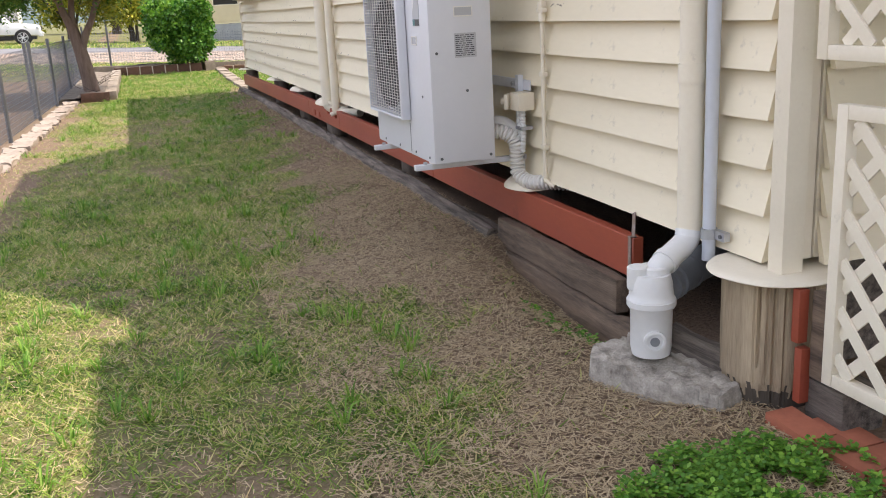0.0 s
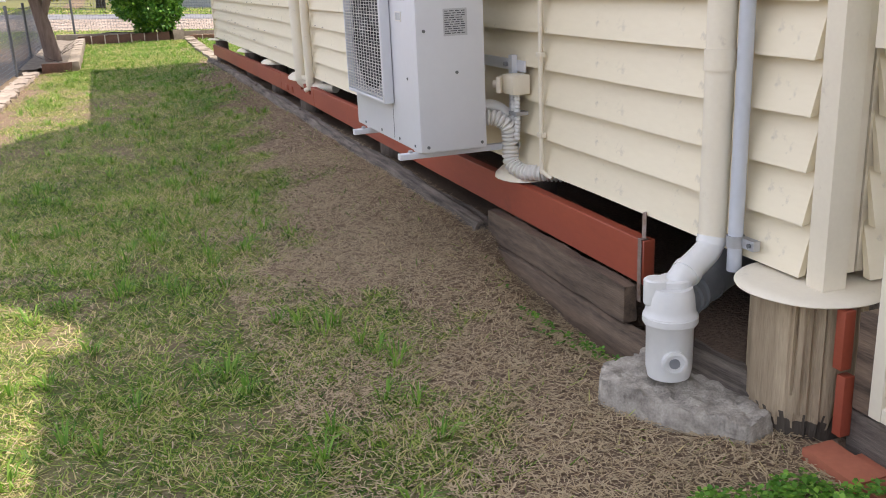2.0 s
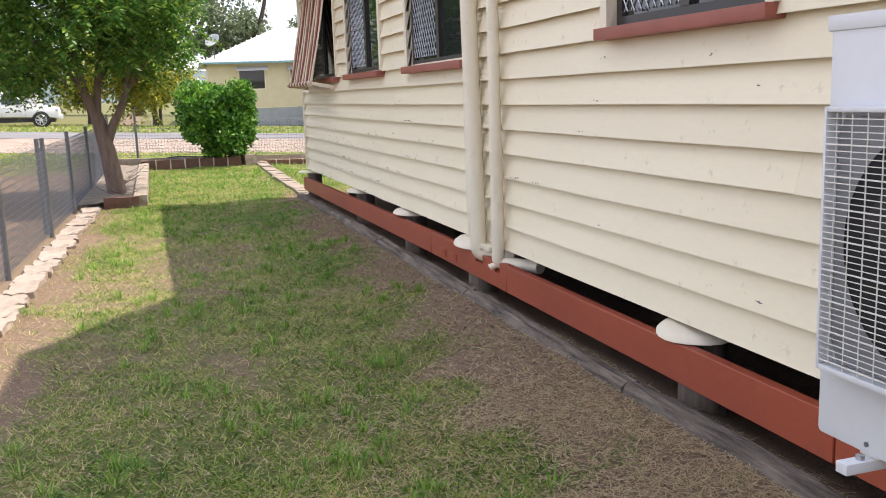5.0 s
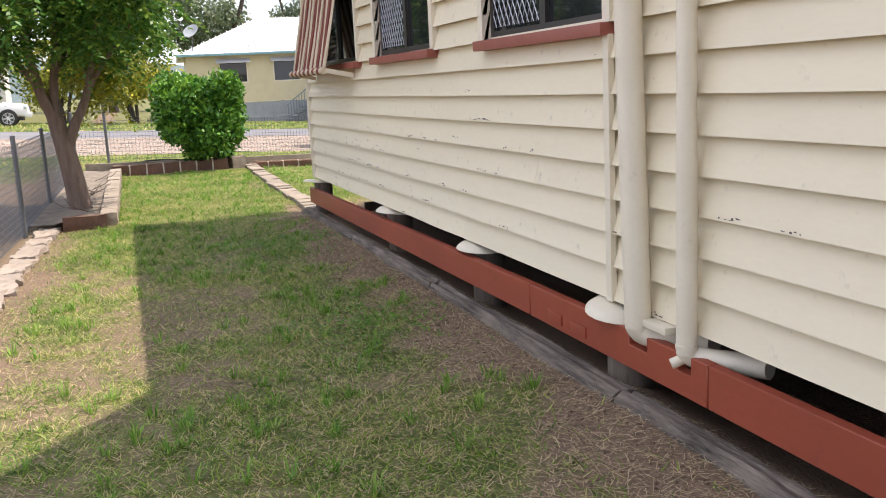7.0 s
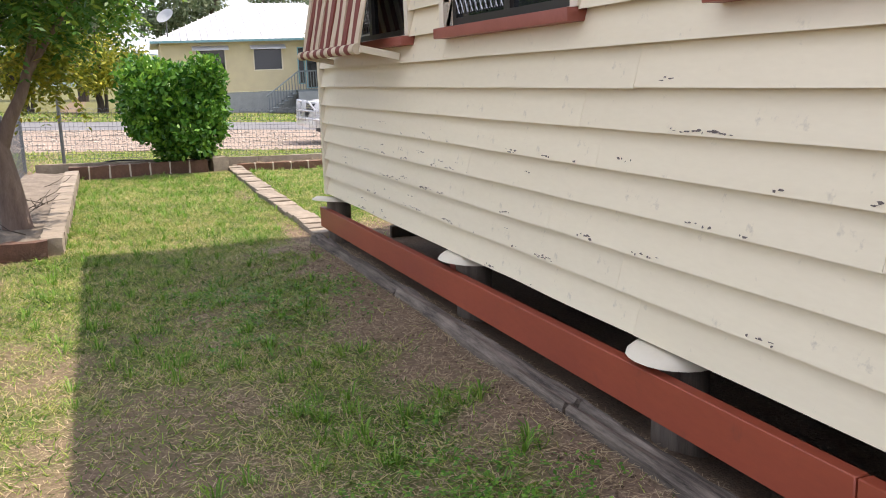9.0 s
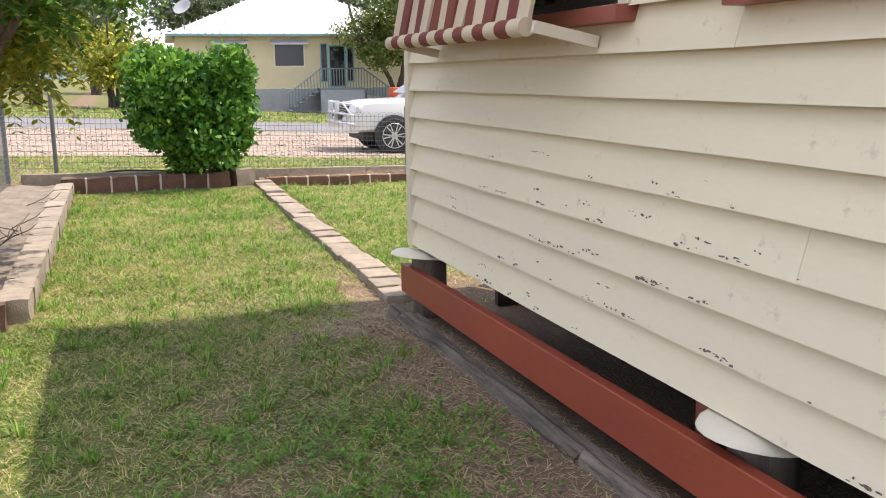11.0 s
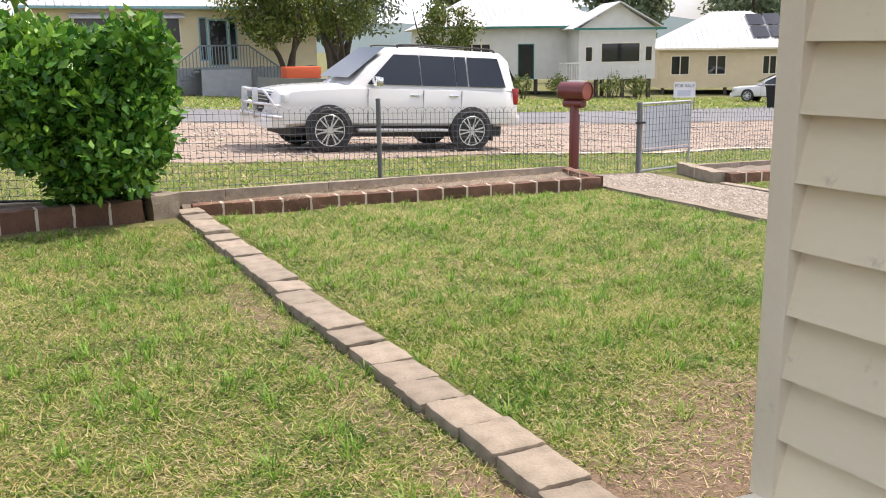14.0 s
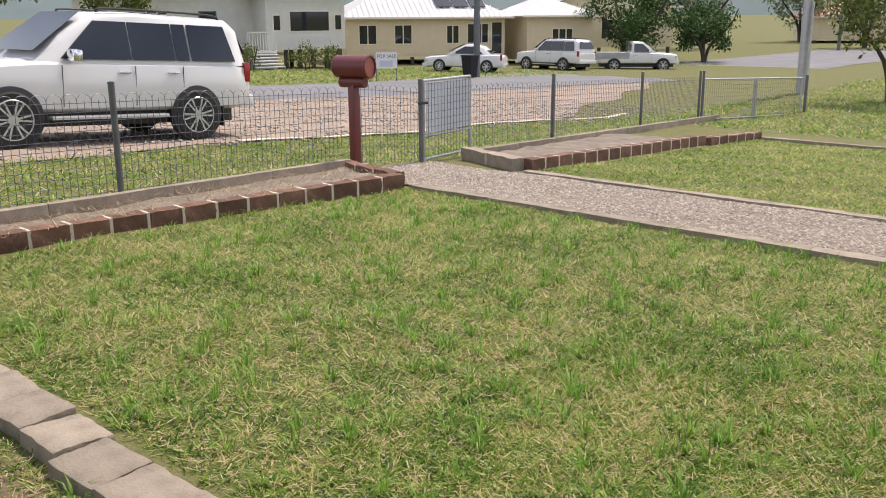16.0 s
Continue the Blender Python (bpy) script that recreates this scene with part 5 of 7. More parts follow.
# ---- fences ----


def wire_panel(a, b, h, parent, spacing=0.065, rows=11, loops=True, r=0.0027):
    """Woven wire between two posts, with looped tops."""
    a, b = Vector(a), Vector(b)
    L = (b - a).length
    n_ = int(L / spacing)
    bm = bmesh.new()
    up = Vector((0, 0, 1))
    for i in range(1, n_):
        p = a.lerp(b, i / n_)
        tube(bm, [p + up * 0.02, p + up * h], r, 3, False)
    for k in range(rows):
        z = 0.04 + (h - 0.06) * (1 - (1 - k / (rows - 1)) ** 1.0)
        tube(bm, [a + up * z, b + up * z], r * 1.15, 3, False)
    if loops:
        for i in range(0, n_ - 2, 2):
            pts = []
            for t in range(7):
                ang = math.pi * t / 6
                q = a.lerp(b, (i + 1 - math.cos(ang)) / n_)
                pts.append(q + up * (h + 0.05 * math.sin(ang)))
            tube(bm, pts, r, 3, False)
    return part("wire_mesh", bm, M_WIRE, parent)


def fence_post(p, h, parent, r=0.028, material=None):
    bm = tb([Vector(p) + Vector((0, 0, -0.15)), Vector(p) + Vector((0, 0, h))], r, 12)
    o = part("post", bm, material or M_POST, parent)
    part("post_cap", lathe([(r + 0.002, 0), (r + 0.002, 0.012), (r * 0.5, 0.02)], 12, axis=pose(p[0], p[1], p[2] + h)), M_POST, o)
    return o


ff = thing("front_fence", "grey looped wire front fence on steel posts", "fence")
FX = [-1.05, -0.47, 1.9, 4.58, 7.45]
tops = {-0.47: 1.12}
for a, b in zip(FX, FX[1:]):
    wire_panel((a, fence_y(a), fence_base(a)), (b, fence_y(b), fence_base(b)), 0.80, ff)
for x in FX[:-1]:
    fence_post((x, fence_y(x), fence_base(x)), tops.get(x, 0.93), ff)
FX2 = [9.95, 12.2, 15.57, 18.6, 18.8]
for a, b in zip(FX2, FX2[1:4]):
    wire_panel((a, fence_y(a), fence_base(a) - 0.02), (b, fence_y(b), fence_base(b) - 0.02), 0.80, ff)
for x in FX2[1:]:
    fence_post((x, fence_y(x), fence_base(x)), 0.93, ff)
wire_panel((7.6, fence_y(7.6), 0.03), (8.83, fence_y(8.83), -0.1), 0.86, ff)
gate = thing("gate", "grey pipe and wire garden gate with white metal panel", "gate")
G0, G1 = 8.84, 9.93
part("gate_post", tb([(G0, fence_y(G0), -0.2), (G0, fence_y(G0), 0.90)], 0.03, 12), M_POST, gate)
fr = bmesh.new()
ga, gb = (G0 + 0.06, fence_y(G0) + 0.01), (G1, fence_y(G1) + 0.01)
for x, yy_ in (ga, gb):
    tube(fr, [(x, yy_, -0.10), (x, yy_, 0.88)], 0.018, 10)
for z in (-0.08, 0.20, 0.875):
    tube(fr, [(ga[0], ga[1], z), (gb[0], gb[1], z)], 0.016, 8)
part("gate_frame", fr, M_GALV, gate)
bm = bmesh.new()
slab(bm, [(ga[0] + 0.03, ga[1] - 0.02, 0.24), (gb[0] - 0.03, gb[1] - 0.02, 0.24), (gb[0] - 0.03, gb[1] - 0.02, 0.84), (ga[0] + 0.03, ga[1] - 0.02, 0.84)], 0.006)
part("gate_panel", bm, M_CONDUIT, gate, "whitish sheet metal panel")
wire_panel((ga[0], ga[1] - 0.025, -0.08), (gb[0], gb[1] - 0.025, -0.08), 0.94, gate, loops=False)
part("latch", bx(G0 - 0.08, G0 + 0.08, fence_y(G0) - 0.05, fence_y(G0) - 0.03, 0.60, 0.63), M_BLACKPL, gate)
part("gate_foot", tb([(G0 - 0.3, fence_y(G0) - 0.02, -0.16), (G0 + 0.32, fence_y(G0) - 0.02, -0.18)], 0.022, 8), M_POST, gate)
dg = thing("double_gate", "grey pipe frame driveway gate with wire infill", "gate")
dga, dgb = Vector((18.85, 27.36, -0.60)), Vector((22.3, 26.6, -0.72))
for t in (0, 0.49, 0.51, 1):
    p = dga.lerp(dgb, t)
    part("gate_upright", tb([p, p + Vector((0, 0, 0.92))], 0.02, 8), M_GALV, dg)
for z in (0.06, 0.90):
    part("gate_rail", tb([dga + Vector((0, 0, z)), dgb + Vector((0, 0, z))], 0.018, 8), M_GALV, dg)
wire_panel(dga, dgb, 0.88, dg, loops=False, spacing=0.07)
fence_post((22.45, 26.55, -0.72), 0.95, dg, 0.035)
sf = thing("side_fence", "grey looped wire side fence on steel posts", "fence")
SY = [6.6, 9.6, 12.8, 15.6, 17.9, 20.4, 22.8, 24.95]
for a, b in zip(SY, SY[1:]):
    wire_panel((lf_x(a), a, 0.09), (lf_x(b), b, 0.09 + 0.02 * (b > 20)), 1.02, sf, spacing=0.05, rows=15, r=0.0027)
for y in SY[:-1]:
    fence_post((lf_x(y), y, 0.08), 1.16, sf)
fence_post((lf_x(16.0) - 0.12, 16.0, 0.08), 1.14, sf)
# letterbox
lb = thing("letterbox", "maroon round drum letterbox on a maroon post", "letterbox")
MX, MY = 7.58, fence_y(7.58) - 0.03
part("post", bx(MX - 0.045, MX + 0.045, MY - 0.045, MY + 0.045, -0.1, 0.98, bevel=0.006), M_MAROON, lb)
part("back_post", tb([(MX + 0.08, MY + 0.02, -0.1), (MX + 0.08, MY + 0.02, 0.80)], 0.025, 10), M_POST, lb)
AXM = pose(MX, MY, 1.11, 0, 90, -75)
part("drum", lathe([(0.10, -0.22), (0.118, -0.20), (0.118, 0.19), (0.125, 0.195), (0.125, 0.22), (0.112, 0.222), (0.108, 0.20)], 30, axis=AXM), M_MAROON, lb)
part("drum_face", lathe([(0.105, 0.202), (0.105, 0.206), (0.02, 0.208)], 30, axis=AXM), M_SILL, lb)
part("paper_tube", lathe([(0.055, -0.16), (0.06, -0.15), (0.06, 0.15), (0.052, 0.15)], 22, axis=pose(MX, MY, 0.945, 0, 90, -75)), M_MAROON, lb)

# ---- plants ----


def leaf_cloud(centres, radii, counts, size, rng, flat=0.0, elong=2.2, shell=0.55):
    """Many small diamond leaves filling clumps; returns vertices and faces."""
    P, S = [], []
    for c, r, k in zip(centres, radii, counts):
        d = rng.normal(size=(k, 3))
        d /= np.linalg.norm(d, axis=1)[:, None]
        rad = (shell + (1 - shell) * rng.random(k)) ** 1.0
        rad = np.where(rng.random(k) < 0.25, rng.random(k) ** 0.5, rad)
        P.append(np.asarray(c) + d * rad[:, None] * np.asarray(r))
    P = np.concatenate(P)
    n_ = len(P)
    a = rng.normal(size=(n_, 3))
    a[:, 2] -= flat
    a /= np.linalg.norm(a, axis=1)[:, None]
    b = np.cross(a, rng.normal(size=(n_, 3)))
    b /= np.linalg.norm(b, axis=1)[:, None]
    nrm = np.cross(a, b)
    s = size * (0.6 + 0.8 * rng.random(n_))[:, None]
    v = np.stack([P, P + a * s * 0.5 + b * s * 0.5 / elong + nrm * s * 0.08, P + a * s, P + a * s * 0.5 - b * s * 0.5 / elong + nrm * s * 0.08], 1).reshape(-1, 3)
    return v, np.arange(n_ * 4)


def crown(parent, name, centres, radii, counts, size, seed, material, **k):
    rng = np.random.default_rng(seed)
    v, f = leaf_cloud(centres, radii, counts, size, rng, **k)
    return raw_mesh(name, v, f, 4, material, parent)


def limb(parent, pts, r0, r1, material, n=9, name="limb"):
    P = arc(pts, 5)
    rs = [r0 + (r1 - r0) * i / (len(P) - 1) for i in range(len(P))]
    return part(name, tb(P, rs, n), material, parent)


# clipped shrub in the front bed
bush = thing("shrub", "dense rounded green shrub in the garden bed", "shrub", pose(1.33, 25.02, 0.28))
rng = np.random.default_rng(5)
cs_, rs_, ns_ = [], [], []
for i in range(46):
    d = rng.normal(size=3)
    d /= np.linalg.norm(d)
    c = d * np.array([0.76, 0.64, 0.78]) * (0.5 + 0.55 * rng.random())
    cs_.append(c + np.array([0, 0, 1.0]))
    q = 0.27 + 0.16 * rng.random()
    rs_.append((q, q, q * 0.9))
    ns_.append(380)
for i in range(6):
    a = i * 1.05
    cs_.append(np.array([0.08 + 0.28 * math.cos(a), 0.28 * math.sin(a), 0.20 + 0.08 * (i % 3)]))
    rs_.append((0.24, 0.24, 0.20))
    ns_.append(230)
crown(bush, "crown", cs_, rs_, ns_, 0.10, 6, M_BUSH, elong=1.7, flat=-0.3)
tips = [k for k in range(46) if cs_[k][2] > 0.9 or k % 3 == 0]
M_SHOOT = leaf_mat("young shrub leaf", (0.10, 0.26, 0.03), (0.18, 0.38, 0.04), (0.30, 0.48, 0.07), 0.35, 0.3)
crown(bush, "new_growth", [cs_[k] * np.array([1.14, 1.14, 1.0]) + np.array([0, 0, 0.16]) for k in tips], [(0.16, 0.16, 0.13)] * len(tips), [70] * len(tips), 0.10, 7, M_SHOOT, elong=1.9, flat=-0.6)
for i in range(7):
    a = i * 0.9
    limb(bush, [(0.05 * math.cos(a), 0.05 * math.sin(a), -0.15), (0.15 * math.cos(a), 0.15 * math.sin(a), 0.4), (0.4 * math.cos(a), 0.35 * math.sin(a), 1.0)], 0.025, 0.008, M_BARKDK, 6)

# tree in the left bed: leaning trunk that forks, pinnate hanging leaves
TX, TY = -0.80, 19.6
tree = thing("garden_tree", "leafy forked garden tree with feathery hanging leaves", "tree", pose(TX, TY, 0.12))
limb(tree, [(0.02, 0, -0.15), (0.0, 0, 0.10), (-0.06, 0.02, 0.6), (-0.14, 0.05, 1.05), (-0.20, 0.05, 1.35)], 0.17, 0.10, M_BARK, 14, "trunk")
limb(tree, [(-0.10, 0.04, 0.78), (0.04, 0.02, 1.15), (0.20, 0.0, 1.45), (0.34, -0.02, 1.9), (0.5, -0.1, 2.6)], 0.085, 0.03, M_BARK, 11)
limb(tree, [(-0.19, 0.05, 1.25), (-0.34, 0.0, 1.7), (-0.42, -0.05, 2.3), (-0.5, -0.1, 3.0)], 0.085, 0.03, M_BARK, 11)
limb(tree, [(-0.19, 0.05, 1.3), (-0.14, 0.1, 1.8), (-0.05, 0.2, 2.5), (0.0, 0.2, 3.2)], 0.07, 0.025, M_BARK, 10)
limb(tree, [(-0.36, 0.0, 1.75), (-0.7, -0.2, 2.2), (-1.1, -0.4, 2.6)], 0.045, 0.015, M_BARK, 8)
limb(tree, [(0.26, 0, 1.6), (0.6, -0.2, 2.1), (0.95, -0.4, 2.5)], 0.04, 0.015, M_BARK, 8)
limb(tree, [(-0.1, 0.1, 1.9), (0.1, 0.5, 2.3), (0.2, 0.9, 2.7)], 0.04, 0.012, M_BARK, 8)


def pinnate(rng, n_sprays, box_lo, box_hi, mask):
    """Hanging feathered fronds made of paired leaflets."""
    V = []
    while n_sprays > 0:
        c = box_lo + (box_hi - box_lo) * rng.random(3)
        if not mask(c):
            continue
        n_sprays -= 1
        d = rng.normal(size=3)
        d[2] = -abs(d[2]) * 0.6 - 0.15
        d /= np.linalg.norm(d)
        side = np.cross(d, [0, 0, 1.0])
        side /= np.linalg.norm(side) + 1e-6
        L = 0.26 + 0.20 * rng.random()
        m_ = 8
        for k in range(m_):
            t = (k + 0.6) / m_
            p = c + d * L * t - np.array([0, 0, 0.12 * t * t])
            for sg in (-1, 1):
                a = (side * sg * 0.85 + d * 0.5 + np.array([0, 0, -0.25]) + rng.normal(size=3) * 0.15)
                a /= np.linalg.norm(a)
                b = np.cross(a, np.array([0, 0, 1.0]) + rng.normal(size=3) * 0.4)
                b /= np.linalg.norm(b)
                s = 0.115 * (1 - 0.4 * t) * (0.8 + 0.4 * rng.random())
                V += [p, p + a * s * 0.45 + b * s * 0.24, p + a * s, p + a * s * 0.45 - b * s * 0.24]
    return np.array(V)


def tmask(c):
    x, y, z = c
    e = ((x + 0.35) / 2.1) ** 2 + (y / 2.2) ** 2 + ((z - 3.3) / 1.75) ** 2
    n_ = noise.noise(Vector((x * 1.5, y * 1.5, z * 1.5)))
    hollow = 2.25 - 0.45 * min(1.0, abs(x + 0.2) / 1.0)
    return e < 1.0 + 0.3 * n_ and n_ > -0.22 and z > hollow + (0.35 if x > 0.7 else 0.0)


rng = np.random.default_rng(11)
v = pinnate(rng, 3600, np.array([-2.5, -2.3, 1.7]), np.array([1.5, 2.3, 5.0]), tmask)
raw_mesh("crown", v, np.arange(len(v)), 4, M_TREELEAF, tree)
v = pinnate(rng, 110, np.array([-1.7, -0.8, 1.75]), np.array([-0.75, 1.0, 2.4]), lambda c: True)
raw_mesh("low_crown", v, np.arange(len(v)), 4, M_TREELEAF, tree)
v = pinnate(rng, 90, np.array([0.15, 0.0, 1.45]), np.array([0.65, 1.2, 2.2]), lambda c: True)
raw_mesh("low_crown", v, np.arange(len(v)), 4, M_YELLEAF, tree)


def far_tree(x, y, h, w, material, seed, label, trunk=0.12, fork=2, leaf=0.22, n=2600, base=0.30, bark=None):
    """A street or background tree: forked trunk and a broken crown of leaf clumps."""
    t = thing("tree", label, "tree", pose(x, y, gz(x, y)))
    r = random.Random(seed)
    g = np.random.default_rng(seed)
    bark = bark or M_BARKDK
    for i in range(fork):
        a = 2 * math.pi * i / fork + r.random()
        s = w * 0.28
        limb(t, [(0.12 * i, 0, -0.2), (0.12 * i + 0.2 * s * math.cos(a), 0.2 * s * math.sin(a), h * 0.25), (s * math.cos(a), s * math.sin(a), h * 0.55), (1.3 * s * math.cos(a), 1.3 * s * math.sin(a), h * 0.8)], trunk, trunk * 0.25, bark, 8, "trunk" if i == 0 else "limb")
    C, R, N = [], [], []
    k = 26
    for i in range(k):
        d = g.normal(size=3)
        d /= np.linalg.norm(d)
        c = d * np.array([w * 0.36, w * 0.36, h * (1 - base) * 0.36]) * (0.45 + 0.6 * g.random())
        C.append(c + np.array([0, 0, h * (base + (1 - base) * 0.5)]))
        q = w * (0.11 + 0.09 * g.random())
        R.append((q, q, q * 0.75))
        N.append(n // k)
    crown(t, "crown", C, R, N, leaf, seed + 1, material, elong=2.4, flat=0.3, shell=0.3)
    return t


far_tree(13.9, 57.0, 7.6, 6.4, M_OLIVE, 21, "olive green street tree with forked dark trunk", 0.16, 3, 0.24, 8000, 0.20)
far_tree(17.4, 59.0, 8.0, 6.0, M_OLIVE, 22, "olive green tree beside the driveway", 0.14, 3, 0.22, 4600, 0.25)
far_tree(0.2, 56.5, 5.0, 6.0, M_YELLEAF, 23, "yellow green flowering shrub tree beside the house", 0.10, 4, 0.24, 5200, 0.08)
far_tree(-3.2, 58.0, 5.2, 5.0, M_YELLEAF, 24, "yellow green flowering shrub tree", 0.10, 4, 0.24, 4200, 0.08)
far_tree(-8, 66, 9, 7, M_DKLEAF, 25, "dark green tree down the street", 0.2, 3, 0.3, 4200, 0.12)
for i, (x, y, h, w) in enumerate(((-1, 92, 15, 13), (8, 98, 16, 14), (20, 100, 15, 13), (33, 98, 15, 14), (46, 92, 15, 14), (56, 84, 14, 12), (64, 76, 13, 12), (28, 88, 13, 9), (72, 66, 13, 12), (-14, 88, 14, 12))):
    far_tree(x, y, h, w, M_GUM, 40 + i, "tall grey green gum tree behind the houses", 0.28, 4, 0.55, 6500, 0.18)
far_tree(24.8, 62.0, 6.0, 4.6, M_OLIVE, 61, "reddish olive bush tree beside the white house", 0.10, 3, 0.24, 3000, 0.15)
far_tree(55.0, 50.5, 6.6, 7.4, M_DKLEAF, 62, "dark dense green tree behind the parked truck", 0.2, 3, 0.26, 5200, 0.05)
far_tree(62.0, 48.5, 4.6, 6.0, M_DKLEAF, 63, "dark green rounded bush tree by the road", 0.14, 3, 0.26, 4200, 0.05)
far_tree(26.2, 25.8, 4.2, 4.4, M_OLIVE, 64, "airy olive tree with drooping branches", 0.08, 4, 0.13, 4200, 0.18)
for i, (x, y) in enumerate(((85, 60), (95, 48), (105, 38), (118, 30), (90, 30), (110, 60), (130, 45))):
    far_tree(x, y, 9, 10, M_GUM, 70 + i, "distant gum tree past the paddock", 0.2, 3, 0.5, 1600, 0.15)
for i, (x, y, w) in enumerate(((27.5, 58.2, 1.6), (29.6, 57.6, 1.5), (32.8, 57.0, 2.0), (34.0, 56.4, 1.6), (41.0, 51.6, 1.2))):
    far_tree(x, y, 1.5, w * 1.2, M_OLIVE, 90 + i, "low garden shrub in front of the houses", 0.04, 3, 0.12, 900, 0.05)

# ---- vehicles ----


def loft(stations, close=True):
    bm = bmesh.new()
    rings = [[bm.verts.new(p) for p in s] for s in stations]
    k = len(rings[0])
    for a, b in zip(rings, rings[1:]):
        for i in range(k):
            bm.faces.new((a[i], a[(i + 1) % k], b[(i + 1) % k], b[i])).smooth = True
    bm.faces.new(rings[0][::-1])
    bm.faces.new(rings[-1])
    bmesh.ops.recalc_face_normals(bm, faces=bm.faces)
    return bm


def section(x, hw, zb, zt, crown_=0.03):
    """One cross-section of a car's lower body."""
    side = [(hw * 0.86, zb), (hw * 0.97, zb + 0.06), (hw, zb + (zt - zb) * 0.45), (hw * 0.985, zb + (zt - zb) * 0.72), (hw * 0.955, zt - 0.045), (hw * 0.90, zt - 0.008), (hw * 0.5, zt + crown_)]
    return [(x, -y, z) for y, z in side] + [(x, y, z) for y, z in side[::-1]]


def cabin(x, hb, ht, zb, zt):
    side = [(hb, zb), (hb * 0.3 + ht * 0.7, zb + (zt - zb) * 0.7), (ht, zt - 0.05), (ht * 0.9, zt - 0.005), (ht * 0.4, zt + 0.02)]
    return [(x, -y, z) for y, z in side] + [(x, y, z) for y, z in side[::-1]]


def wheel_meshes(r, w=0.24):
    prof = [(r * 0.66, -w / 2), (r * 0.9, -w / 2), (r * 0.98, -w * 0.38), (r, -w * 0.2), (r, w * 0.2), (r * 0.98, w * 0.38), (r * 0.9, w / 2), (r * 0.66, w / 2)]
    tyre = finish("tyre", lathe(prof, 36, axis=pose(0, 0, 0, 90, 0, 0)), M_TYRE)
    bm = lathe([(r * 0.67, -0.06), (r * 0.67, 0.105), (r * 0.64, 0.108), (r * 0.63, 0.095), (0.02, 0.095)], 36, axis=pose(0, 0, 0, 90, 0, 0))
    rim = finish("rim", bm, M_BLACKPL)
    bm = bmesh.new()
    for k in range(6):
        for d in (-0.17, 0.17):
            a = 2 * math.pi * k / 6 + d
            m_ = pose(0, -0.112, 0, 0, math.degrees(a), 0)
            box(bm, -0.013, 0.013, -0.012, 0.012, 0.03, r * 0.68, m_)
    tube(bm, [(0, -0.10, 0), (0, -0.128, 0)], 0.07, 18)
    tube(bm, [(0, -0.09, 0), (0, -0.116, 0)], r * 0.14, 18)
    ring = [(r * 0.68 * math.cos(q * math.pi / 18), -0.115, r * 0.68 * math.sin(q * math.pi / 18)) for q in range(37)]
    tube(bm, ring, 0.012, 6, False)
    spokes = finish("spokes", bm, M_ALLOY)
    return tyre, rim, spokes


